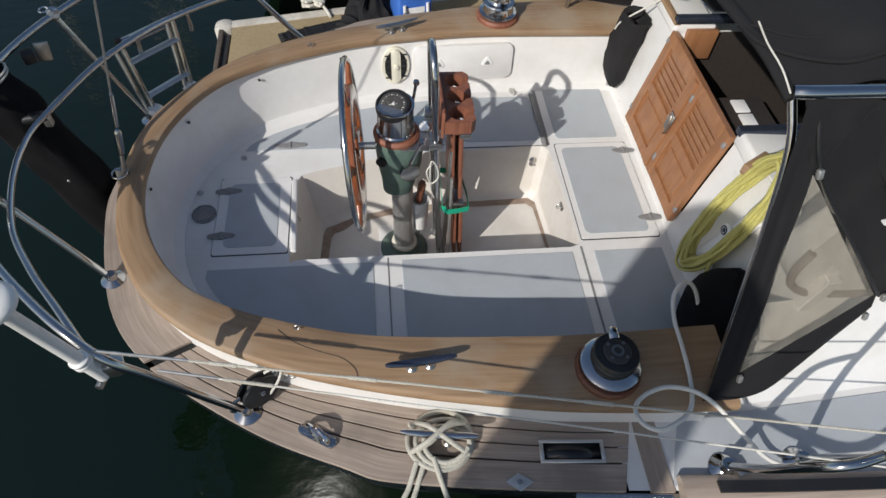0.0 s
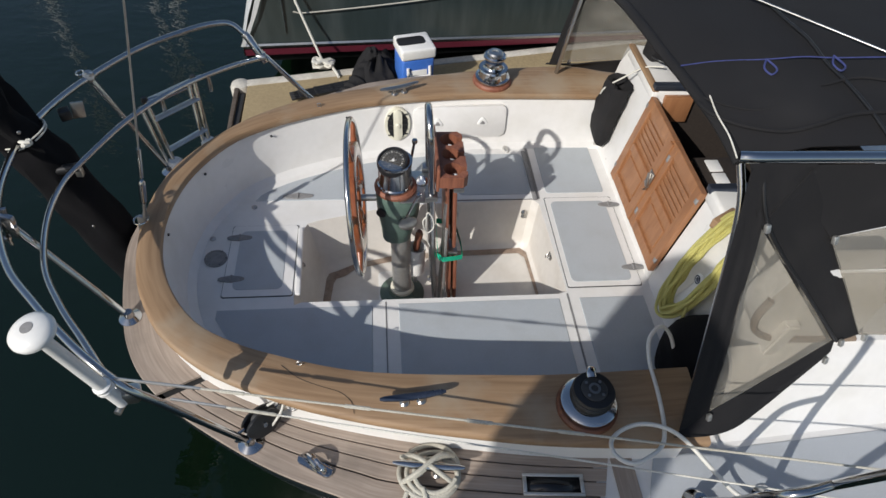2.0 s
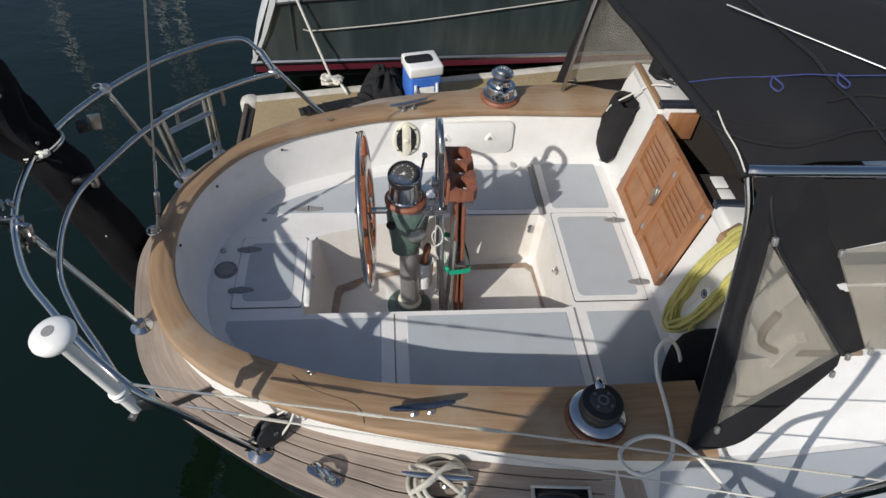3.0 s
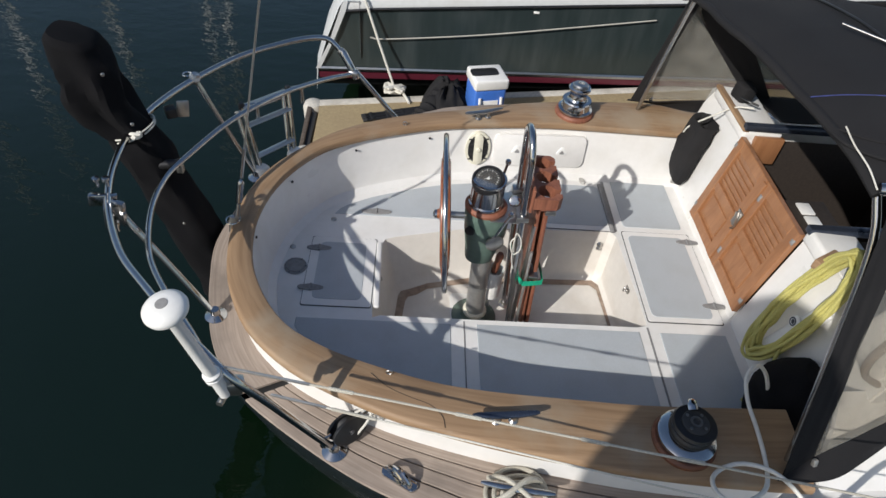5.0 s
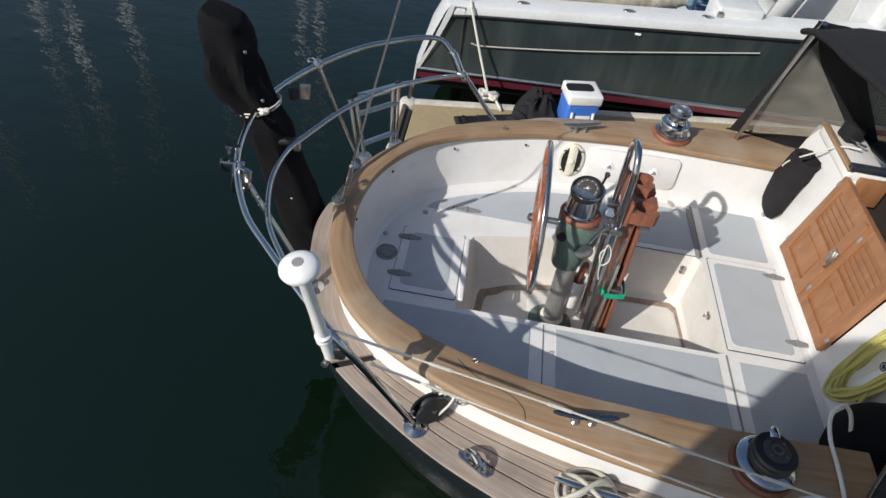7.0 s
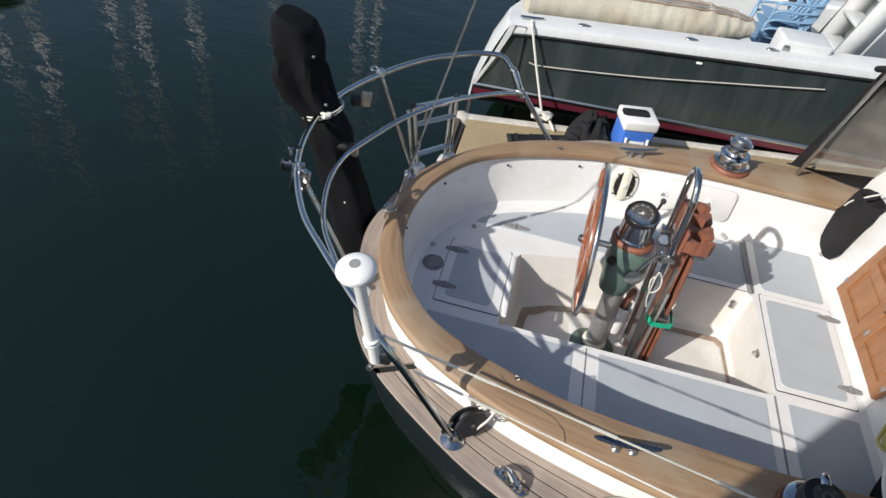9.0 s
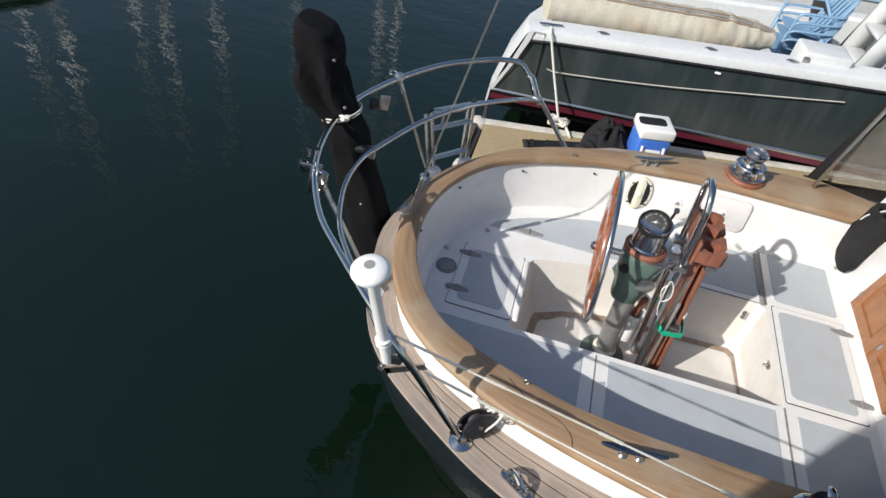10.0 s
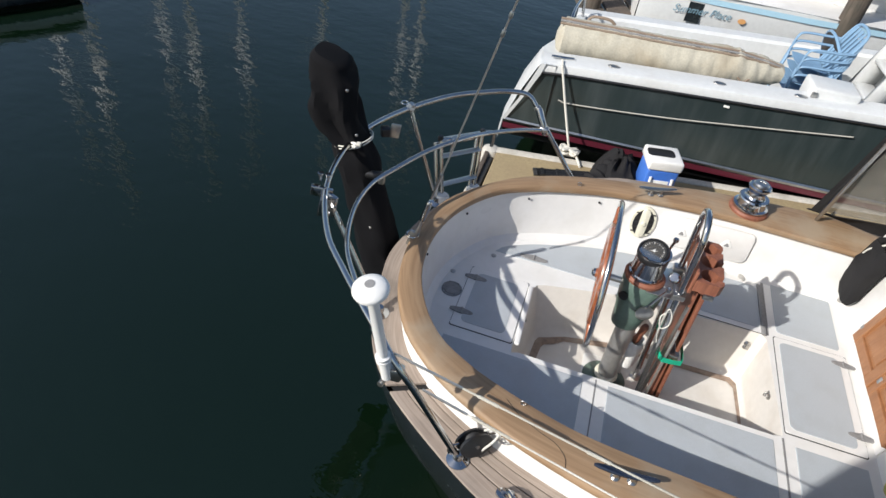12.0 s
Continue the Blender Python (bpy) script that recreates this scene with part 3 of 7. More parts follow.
# trunk sides and top
for s in (-1, 1):
    rings = []
    for x in (1.25 if s < 0 else 1.38, 1.45, 1.6, 2.0, 2.6, 4.2):
        k = (x - 1.3) / 2.9
        rings.append([Vector((x, s * (1.20 - 0.17 * k), DECK_Z - 0.01)), Vector((x, s * (1.165 - 0.17 * k), DECK_Z + 0.02)), Vector((x, s * (1.125 - 0.17 * k), DECK_Z + 0.06)),
                      Vector((x, s * (1.05 - 0.17 * k), 0.42)), Vector((x, s * (1.01 - 0.17 * k), 0.475)), Vector((x, s * (0.95 - 0.17 * k), 0.50))])
    part("trunk_side", sheet(loft(rings), 0.02), GEL, cabin)
part("trunk_top", loft([[Vector((x, y, 0.50 + 0.06 * (1 - (y / 0.95) ** 2))) for y in (0.95, 0.8, 0.565)] for x in (1.42, 4.2)]), GEL, cabin)
part("trunk_top", loft([[Vector((x, y, 0.50 + 0.06 * (1 - (y / 0.95) ** 2))) for y in (-0.235, -0.5, -0.8, -0.95)] for x in (1.42, 4.2)]), GEL, cabin)
part("trunk_top", loft([[Vector((x, y, 0.55)) for y in (0.565, 0.2, -0.235)] for x in (2.35, 4.2)]), GEL, cabin)
# the companionway's dark inside
part("companionway", loft([[Vector((1.40, y, z)) for y, z in ((D0 - 0.02, 0.62), (D0 - 0.02, -0.7), (D1 + 0.02, -0.7), (D1 + 0.02, 0.60))], [Vector((2.35, y, z)) for y, z in ((D0 - 0.02, 0.62), (D0 - 0.02, -0.7), (D1 + 0.02, -0.7), (D1 + 0.02, 0.60))]]), INSIDE, cabin, "dark companionway inside")
part("companionway_end", prism([(2.35, D0 - 0.02), (2.36, D0 - 0.02), (2.36, D1 + 0.02), (2.35, D1 + 0.02)], -0.7, 0.6), INSIDE, cabin, "dark companionway inside")
# coaming blocks either side of the slide
for y0, y1, mat, nm, zt in ((-0.40, -0.225, GEL, "slide_block", 0.665), (0.555, 1.02, GEL, "slide_block", 0.645)):
    part(nm, box(0.22, abs(y1 - y0), 0.075, pose(1.485, (y0 + y1) / 2, zt - 0.03, 0, 4), 0.018, segs=3), mat, cabin)
part("wood_trim", box(0.035, 0.46, 0.02, pose(1.385, 0.785, 0.655, 0, 5), 0.004), TRIMWOOD, cabin, "teak trim strip")
for y in (-0.235, 0.565):
    part("slide_rail", box(0.72, 0.04, 0.035, pose(1.73, y, 0.675), 0.006), BLUEBLACK, cabin, "dark metal slide rail")
# port lights in the trunk side
for x in (2.18, 2.95):
    k = (x - 1.3) / 2.9
    m = place((x, -(1.10 - 0.17 * k), 0.315), (0, -0.97, 0.26), 0)
    out = rounded(-0.17, -0.05, 0.17, 0.05, 0.05)
    port = part("port_light", prism(out, -0.01, 0.012, 0.004, m), STEEL, cabin, "oval port light with dull metal rim")
    part("pane", prism([(x * 0.88, y * 0.72) for x, y in out], 0.0, 0.0145, 0.0, m), PLEXI, port, "dark glass")

# doors with raised stiles, louvres and lower panels
BULK_M = Matrix(((0, 0.158, -0.987, 1.30), (1, 0, 0, 0), (0, 0.987, 0.158, 0), (0, 0, 0, 1)))   # x across, y up the bulkhead, z aft


def on_bulk(x0, y0, x1, y1, h0, h1, bev=0.003):
    return prism([(x0, y0), (x1, y0), (x1, y1), (x0, y1)], h0, h1, bev, BULK_M, segs=1)


def louvre_door(y0, y1, label):
    th = thing("companionway_door", label, "door", "pair of companionway doors", at=tuple(bulk((y0 + y1) / 2, DZ0)))
    z0, z1 = DZ0 / 0.987 - 0.01, DZ1 / 0.987
    st = 0.06
    part("stile", on_bulk(y0, z0, y0 + st, z1, 0.004, 0.036), DOORWOOD, th, smooth=False)
    part("stile", on_bulk(y1 - st, z0, y1, z1, 0.004, 0.036), DOORWOOD, th, smooth=False)
    for a, b in ((z0, z0 + 0.06), (z0 + 0.235, z0 + 0.285), (z1 - 0.06, z1)):
        part("rail", on_bulk(y0 + st, a, y1 - st, b, 0.005, 0.034), DOORWOOD, th, smooth=False)
    part("panel", on_bulk(y0 + st - 0.005, z0 + 0.05, y1 - st + 0.005, z0 + 0.24, 0.004, 0.018), DOORWOOD, th, smooth=False)
    part("raised_field", on_bulk(y0 + st + 0.025, z0 + 0.085, y1 - st - 0.025, z0 + 0.21, 0.016, 0.026), DOORWOOD, th, smooth=False)
    part("louvre_backing", on_bulk(y0 + st, z0 + 0.28, y1 - st, z1 - 0.055, 0.0045, 0.008), DOORWOOD, th, smooth=False)
    n = 6
    for k in range(n):
        yy = z0 + 0.285 + (z1 - z0 - 0.345) * (k + 0.5) / n
        m = BULK_M @ pose((y0 + y1) / 2, yy, 0.019, 12, 0, 0)
        part("slat", box(y1 - y0 - 2 * st, 0.036, 0.008, m, 0.003, segs=1), DOORWOOD, th, smooth=False)
    return th


d_near = louvre_door(D0, (D0 + D1) / 2 - 0.002, "teak louvred companionway door, closed, with a latch")
d_far = louvre_door((D0 + D1) / 2 + 0.002, D1, "teak louvred companionway door, closed")
mid = (D0 + D1) / 2
part("cover_strip", on_bulk(mid - 0.018, DZ0, mid + 0.018, DZ1 - 0.005, 0.034, 0.046), DOORWOOD, d_near, smooth=False)
lt = bmesh.new()
join(lt, on_bulk(mid - 0.025, 0.33, mid + 0.025, 0.42, 0.045, 0.052, 0.002))
join(lt, box(0.02, 0.075, 0.015, BULK_M @ pose(mid - 0.008, 0.375, 0.06, 0, 0, -25), 0.003))
join(lt, sweep([BULK_M @ Vector((mid - 0.03, 0.345, 0.055)), BULK_M @ Vector((mid - 0.045, 0.335, 0.08)), BULK_M @ Vector((mid - 0.03, 0.325, 0.055))], 0.005, 6))
part("latch", lt, STEEL, d_near, "silver hasp latch")
for dd, y in ((d_near, D0 + 0.006), (d_far, D1 - 0.006)):
    for z in (0.14, 0.56):
        part("butt_hinge", on_bulk(y - 0.012, z, y + 0.012, z + 0.03, 0.03, 0.037), CHANNEL, dd)
for z in (0.15, 0.52):
    part("strap_hinge", on_bulk(mid - 0.04, z, mid - 0.018, z + 0.04, 0.034, 0.039), CHANNEL, d_near)

# things seen inside the companionway
books = thing("panel_instrument", "white instrument panels on the dark cabin bulkhead", "instrument")
for k in range(3):
    part("instrument_face", box(0.07, 0.085, 0.012, pose(1.60, 0.02 + 0.10 * k - 0.10, 0.50, 0, 0, 0), 0.004), WHITE, books, "white plastic face")
part("instrument_board", box(0.22, 0.34, 0.02, pose(1.62, 0.02, 0.487), 0.003), INSIDE, books, "dark backing board")
wtrim = thing("inner_trim", "varnished wood trim inside the companionway", "trim", kind="structure")
part("inner_trim_board", box(0.16, 0.03, 0.16, pose(1.52, D1 - 0.005, 0.55), 0.004), DOORWOOD, wtrim)

pouch = thing("black_pouch", "small black pouch standing on the cabin top beside the slide", "pouch", at=(1.47, 0.885, 0.60))
pb = box(0.09, 0.11, 0.10, pose(1.47, 0.885, 0.70, 0, 6, 12), 0.02, segs=3)
for v in pb.verts:
    v.co += Vector((1, 1, 0.5)) * 0.012 * noise.noise(v.co * 14)
part("pouch_body", pb, CANVAS, pouch)
part("pouch_strap", sweep(spline([(1.43, 0.82, 0.70), (1.45, 0.77, 0.705), (1.50, 0.74, 0.70)], 5), 0.006, 7), BLACK, pouch, "black strap")

# ---- side deck forward of the teak ----
side = thing("side_deck", "white side deck with pale grey nonskid panel", "deck", kind="structure")
for s in (-1, 1):
    def edge_y(x):
        return s * min(p.y * -1 for p in edge if p.y < 0 and abs(p.x - x) < 0.12)
    xs = (0.70, 1.3, 1.8, 2.4, 3.2, 4.3)
    ob = part("deck_moulding", loft([[Vector((x, edge_y(x), DECK_Z - 0.006)), Vector((x, s * 1.13, DECK_Z - 0.006))] for x in xs]), GEL, side)
    part("nonskid_panel", prism([(x, s * (1.475 + 0.02 * (x - 0.9))) for x in (0.86, 1.5, 2.4, 4.2)] + [(x, s * (1.245 - 0.055 * (x - 0.9))) for x in (4.2, 2.4, 1.5, 0.95)], DECK_Z - 0.02, DECK_Z - 0.001), DECKGREY, side, "pale grey nonskid panel", smooth=False)
rail = thing("toe_rail", "weathered teak toe rail with a black perforated track", "toe rail", kind="structure")
pth = [p for p in edge if p.y < 0 and p.x > 0.80]
pth = [(p.x, p.y + 0.005, DECK_Z) for p in pth]
part("rail_cap", run_loft([[Vector(p) + Vector((0, a, b)) for a, b in ((-0.045, -0.03), (-0.045, 0.03), (-0.03, 0.04), (0.03, 0.04), (0.045, 0.03), (0.045, -0.03))] for p in pth]), TEAK, rail)
tr = part("track", loft([[Vector(p) + Vector((0, a, b)) for a, b in ((-0.02, 0.04), (-0.02, 0.052), (0.02, 0.052), (0.02, 0.04))] for p in pth[: -1]], closed=True, caps=True), BLACK, rail, "black metal track with holes")
run = resample([Vector(p) for p in pth], 60)
hole = lathe([(0.006, 0.0), (0.006, 0.0015), (0.0, 0.0016)], 8)
for p in run[4:48]:
    join_ob = bmesh.new()
    join(join_ob, lathe([(0.0065, 0.0515), (0.0065, 0.0535), (0.0, 0.054)], 8, Matrix.Translation(p)))
    part("pin_hole", join_ob, STEEL, rail)
hole.free()

# ---- teak deck planks round the stern ----
teak = thing("teak_deck", "weathered grey teak side deck with black caulked seams", "deck", kind="structure")
N = 150
eo = resample([p for p in loop(EDGE, -1.322) if p.x < 0.79], N)
ei = resample([p for p in inward(rim_out, 0.02) if p.x < 0.79], N)


def plank(f0, f1, i0, i1, z=DECK_Z):
    rings = []
    for i in range(i0, i1):
        a, b = eo[i], ei[i]
        p, q = a.lerp(b, f0), a.lerp(b, f1)
        d = (q - p).normalized() * 0.0025
        rings.append([Vector((p.x, p.y, z - 0.012)), Vector((p.x, p.y, z - 0.002)) , Vector((p.x + d.x, p.y + d.y, z)), Vector((q.x - d.x, q.y - d.y, z)), Vector((q.x, q.y, z - 0.002)), Vector((q.x, q.y, z - 0.012))])
    return run_loft(rings)


A0 = next(i for i, p in enumerate(eo) if p.x < -1.0)
A1 = N - A0                                    # where the broad stern board begins and ends
part("stern_board", plank(0.0, 0.985, A0, A1, DECK_Z + 0.003), TEAK, teak, "broad smooth stern board")
for i0, i1 in ((0, A0), (A1, N)):
    part("covering_board", plank(0.0, 0.375, i0, i1), TEAK, teak)
    for f0, f1 in ((0.40, 0.605), (0.625, 0.82), (0.84, 0.99)):
        part("plank", plank(f0, f1, i0, i1), TEAK, teak)
part("end_board", run_loft([[Vector((0.775, y, DECK_Z - 0.012)), Vector((0.775, y, DECK_Z + 0.001)), Vector((0.86, y - 0.006, DECK_Z + 0.001)), Vector((0.86, y - 0.006, DECK_Z - 0.012))] for y in (-1.49, -1.40, -1.30, -1.235)]), TEAK, teak)

# ---- steering pedestal, wheel and guard ----
ped = thing("steering_pedestal", "green-painted steering pedestal with chrome compass, standing on the cockpit sole", "steering pedestal", at=(0, 0, SOLE_Z))
part("base_flange", lathe([(0.125, 0), (0.125, 0.012), (0.11, 0.022), (0.075, 0.03), (0.062, 0.05), (0.0, 0.05)], 32, Matrix.Translation((0.012, 0.0, SOLE_Z))), PEDGREEN, ped, "worn green base flange")
part("base_pad", prism(rounded(-0.12, -0.10, 0.10, 0.16, 0.03), SOLE_Z, SOLE_Z + 0.006, 0.002), WHITE, ped, "white base pad")
part("column", sweep([(0.014, 0.0, SOLE_Z + 0.03), (0.0, 0.0, 0.20)], 0.052, 28), ALU, ped, "dull metal column")
part("column_ring", lathe([(0.058, 0), (0.066, 0.008), (0.066, 0.022), (0.056, 0.03)], 28, Matrix.Translation((0.013, 0, SOLE_Z + 0.045))), CREAM, ped, "cream collar")
hs = []
for z, r, e in ((0.165, 0.058, 0.0), (0.18, 0.07, 0.0), (0.26, 0.082, 0.005), (0.36, 0.100, 0.008), (0.44, 0.106, 0.008), (0.485, 0.107, 0.008), (0.50, 0.10, 0.008)):
    hs.append([Vector((-0.02 + e + (r * math.copysign(abs(math.cos(a)) ** 0.75, math.cos(a))), r * math.copysign(abs(math.sin(a)) ** 0.75, math.sin(a)), z)) for a in [2 * math.pi * k / 28 for k in range(28)]])
part("housing", loft(hs, closed=True, caps=True), PEDGREEN, ped, "worn green gear housing")
part("wood_collar", lathe([(0.092, 0), (0.100, 0.006), (0.101, 0.018), (0.09, 0.028), (0.0, 0.028)], 32, Matrix.Translation((-0.024, -0.006, 0.499))), REDWOOD, ped, "varnished wooden collar")
cmp_ = part("compass", lathe([(0.078, 0), (0.083, 0.004), (0.083, 0.016), (0.077, 0.022), (0.077, 0.130), (0.080, 0.137), (0.080, 0.150), (0.0, 0.150)], 36, Matrix.Translation((-0.028, -0.008, 0.525))), CHROME, ped, "chrome compass binnacle")
tilt = place((-0.034, -0.014, 0.660), (-0.16, -0.30, 0.92))
part("hood", lathe([(0.066, -0.035), (0.074, -0.015), (0.076, 0.005), (0.074, 0.020), (0.068, 0.028), (0.062, 0.027), (0.060, 0.020), (0.0, 0.020)], 36, tilt), BLACK, cmp_, "black compass hood")
part("dial", lathe([(0.060, 0.020), (0.060, 0.0215), (0.0, 0.0215)], 36, tilt), PLEXI, cmp_, "black compass card with white marks")
mk = bmesh.new()
for k in range(24):
    a = 2 * math.pi * k / 24
    ln = 0.008 if k % 2 == 0 else 0.004
    join(mk, box(ln, 0.002 if k % 2 else 0.0035, 0.001, tilt @ pose(0.046 * math.cos(a), 0.046 * math.sin(a), 0.0225, 0, 0, math.degrees(a)), 0))
join(mk, box(0.035, 0.002, 0.001, tilt @ pose(0, 0, 0.0225, 0, 0, 30), 0))
join(mk, prism([(0, 0.018), (0.008, -0.004), (-0.008, -0.004)], 0.022, 0.023, 0, tilt))
tagged(part("card_marks", mk, WHITE, cmp_), "fine white marks on the compass card", kind="stuff")
part("dome", lathe([(0.058, 0.023), (0.05, 0.036), (0.034, 0.046), (0.015, 0.051), (0.0, 0.052)], 32, tilt), CLEARGLASS, cmp_, "clear domed glass").visible_shadow = False
# throttle and shift levers either side
for y, tip in ((-0.115, (0.075, -0.145, 0.58)), (0.115, (0.07, 0.14, 0.66))):
    bm = sweep(spline([(0.0, y * 0.9, 0.40), (0.02, y * 1.15, 0.43), (0.05, y * 1.25, 0.52), tip], 5), 0.007, 8)
    join(bm, lathe([(0.0, -0.016), (0.012, -0.01), (0.015, 0.0), (0.012, 0.01), (0.0, 0.016)], 12, Matrix.Translation(tip)))
    part("lever", bm, CHROME, ped, "chrome control lever")
part("lever_plate", lathe([(0.045, 0), (0.045, 0.008), (0.03, 0.014), (0, 0.014)], 24, place((0.03, -0.10, 0.36), (0.2, -1, 0))), STEEL, ped, "metal lever boss")
part("wheel_shaft", sweep([(-0.10, 0, 0.435), (-0.245, 0, 0.435)], 0.017, 16), STEEL, ped, "black wheel shaft")
part("brake_knob", lathe([(0.02, 0), (0.024, 0.006), (0.024, 0.018), (0.0, 0.02)], 16, place((-0.09, -0.08, 0.42), (-0.4, -1, 0))), BLACK, ped)

wheel = thing("ship_wheel", "wooden-spoked steering wheel with polished steel rim", "steering wheel", at=(-0.21, 0, 0.437))
WM = place((-0.21, 0, 0.437), (-1, 0.02, -0.075))


def ring(rad, r, seg=72, rs=10, m=WM, flatten=1.0):
    pts = [m @ Vector((rad * math.cos(2 * math.pi * k / seg), rad * math.sin(2 * math.pi * k / seg), 0)) for k in range(seg)]
    return sweep(pts, r, rs, closed=True, flatten=flatten)


part("rim", ring(0.368, 0.0125), CHROME, wheel, "polished steel rim")
fel = bmesh.new()
prof = [(0.195, -0.013), (0.198, -0.020), (0.21, -0.024), (0.25, -0.024), (0.262, -0.020), (0.265, -0.013), (0.265, 0.013), (0.262, 0.020), (0.25, 0.024), (0.21, 0.024), (0.198, 0.020), (0.195, 0.013)]
rings = []
for k in range(60):
    a = 2 * math.pi * k / 60
    rings.append([WM @ Vector((r * math.cos(a), r * math.sin(a), z)) for r, z in prof])
rings.append(rings[0])
part("wood_ring", loft(rings, closed=True), VARNISH, wheel, "varnished wooden inner ring")
part("ring_inlay", ring(0.195, 0.004, 48, 6), STEEL, wheel, "thin metal inlay ring")
for k in range(6):
    a = 60 * k + 22
    m = WM @ pose(0, 0, 0, 0, 0, a) @ pose(0, 0, 0, 0, 90, 0)
    part("spoke", lathe([(0.014, 0.045), (0.017, 0.06), (0.012, 0.075), (0.018, 0.11), (0.02, 0.14), (0.016, 0.165), (0.02, 0.17), (0.02, 0.225), (0.015, 0.235), (0.021, 0.25), (0.017, 0.275), (0.0135, 0.315), (0.0125, 0.345), (0.010, 0.362)], 14, m), VARNISH, wheel)
part("hub", lathe([(0.05, -0.024), (0.058, -0.016), (0.058, 0.016), (0.05, 0.024), (0.026, 0.03), (0.02, 0.042), (0.0, 0.044)], 28, WM), VARNISH, wheel)
part("hub_nut", lathe([(0.022, 0.03), (0.022, 0.05), (0.012, 0.058), (0.0, 0.058)], 12, WM), CHROME, wheel, "chrome hub nut")

guard = thing("pedestal_guard", "polished steel tube guard arched over the pedestal", "guard rail", at=(0.19, 0, SOLE_Z))
gp = [(0.195, -0.10, SOLE_Z), (0.17, -0.10, 0.0), (0.145, -0.10, 0.4), (0.125, -0.10, 0.80), (0.120, -0.088, 0.88), (0.117, -0.05, 0.925), (0.116, 0.0, 0.938), (0.117, 0.05, 0.925), (0.120, 0.088, 0.88), (0.125, 0.10, 0.80), (0.145, 0.10, 0.4), (0.17, 0.10, 0.0), (0.195, 0.10, SOLE_Z)]
part("arch", sweep(spline(gp, 6), 0.0155, 14), CHROME, guard)
for y in (-0.10, 0.10):
    part("foot", lathe([(0.034, 0), (0.034, 0.006), (0.022, 0.012), (0.02, 0.03), (0.0, 0.03)], 20, Matrix.Translation((0.195, y, SOLE_Z))), STEEL, guard)
    part("clamp", box(0.06, 0.05, 0.03, pose(0.135, y, 0.53), 0.006), STEEL, guard, "metal clamp")
bk = bmesh.new()
join(bk, box(0.16, 0.22, 0.008, pose(0.07, 0, 0.50), 0.003))
join(bk, box(0.04, 0.15, 0.02, pose(0.135, 0, 0.515), 0.004))
part("bracket", bk, STEEL, guard, "dull metal bracket plate")
part("instrument_pod", lathe([(0.022, 0), (0.026, 0.005), (0.026, 0.024), (0.02, 0.03), (0, 0.03)], 24, place((0.10, -0.06, 0.585), (-0.5, -0.5, 0.7))), CHROME, guard, "small round chrome instrument")

# drinks holder: a block with three round holes
cup = thing("cup_holder", "faded mahogany cup holder with three round holes, on the guard", "cup holder", at=(0.23, 0.04, 0.60))
CX, CY, CZ = 0.232, 0.045, 0.66
slot_w, hole_r = 0.015, 0.043
x_out, gap = CX + 0.066, math.degrees(math.asin(slot_w / hole_r))
outl = [(CX - 0.062, CY - 0.165), (x_out - 0.02, CY - 0.165), (x_out, CY - 0.145)]
for d in (-0.105, 0.0, 0.105):
    outl.append((x_out, CY + d - slot_w))
    outl += [(CX + hole_r * math.cos(radians(a)), CY + d + hole_r * math.sin(radians(a))) for a in [-gap - (360 - 2 * gap) * k / 22 for k in range(23)]]
    outl.append((x_out, CY + d + slot_w))
outl += [(x_out, CY + 0.145), (x_out - 0.02, CY + 0.165), (CX - 0.062, CY + 0.165)]
part("block", prism(outl, CZ - 0.062, CZ), REDWOOD, cup, sharp=25)
part("bottom_rail", box(0.03, 0.31, 0.014, pose(CX - 0.01, CY, CZ - 0.071), 0.003), REDWOOD, cup)
part("back_board", box(0.014, 0.33, 0.13, pose(CX - 0.07, CY, CZ - 0.02), 0.004), REDWOOD, cup)
part("holder_bracket", box(0.05, 0.06, 0.02, pose(0.165, 0.0, 0.565), 0.004), STEEL, cup, "metal bracket")

# folded drop-leaf table hanging from the guard
tab = thing("folding_table", "folded varnished cockpit table strapped to the guard", "folding table", at=(0.25, 0.02, SOLE_Z))
for x, z0, z1, y0, y1 in ((0.262, -0.30, 0.10, -0.075, 0.15), (0.292, -0.30, 0.10, -0.075, 0.15), (0.225, 0.12, 0.55, -0.07, 0.15), (0.262, 0.14, 0.52, -0.075, 0.15)):
    part("leaf", box(0.018, y1 - y0, z1 - z0, pose(x + 0.00, (y0 + y1) / 2, (z0 + z1) / 2, 0, -3), 0.004), REDWOOD, tab)
for z in (0.11, 0.55):
    part("table_hinge", box(0.05, 0.10, 0.025, pose(0.265, -0.04, z), 0.004), STEEL, tab, "worn metal hinge")
part("leg", sweep([(0.215, -0.06, SOLE_Z + 0.002), (0.215, -0.06, 0.45)], 0.011, 10), STEEL, tab, "metal leg tube")
part("sliding_leg", sweep([(0.235, -0.09, -0.25), (0.222, -0.09, 0.30)], 0.008, 10), ALU, tab, "pale aluminium strut")
part("strap", loft([[Vector((x, y, 0.095 + dz - 0.12 * (x - 0.2))) for dz in (-0.018, 0.018)] for x, y in ((0.192, -0.085), (0.215, -0.112), (0.27, -0.10), (0.318, -0.085), (0.32, 0.0), (0.30, 0.165), (0.20, 0.165), (0.192, 0.0), (0.192, -0.085))]), GREENTAPE, tab, "bright green strap")
part("strap_tail", sheet(loft([[Vector((x, y, z + dz)) for dz in (-0.014, 0.014)] for x, y, z in ((0.205, -0.118, 0.105), (0.192, -0.126, 0.12), (0.18, -0.122, 0.15))]), 0.002), GREENTAPE, tab, "bright green strap")
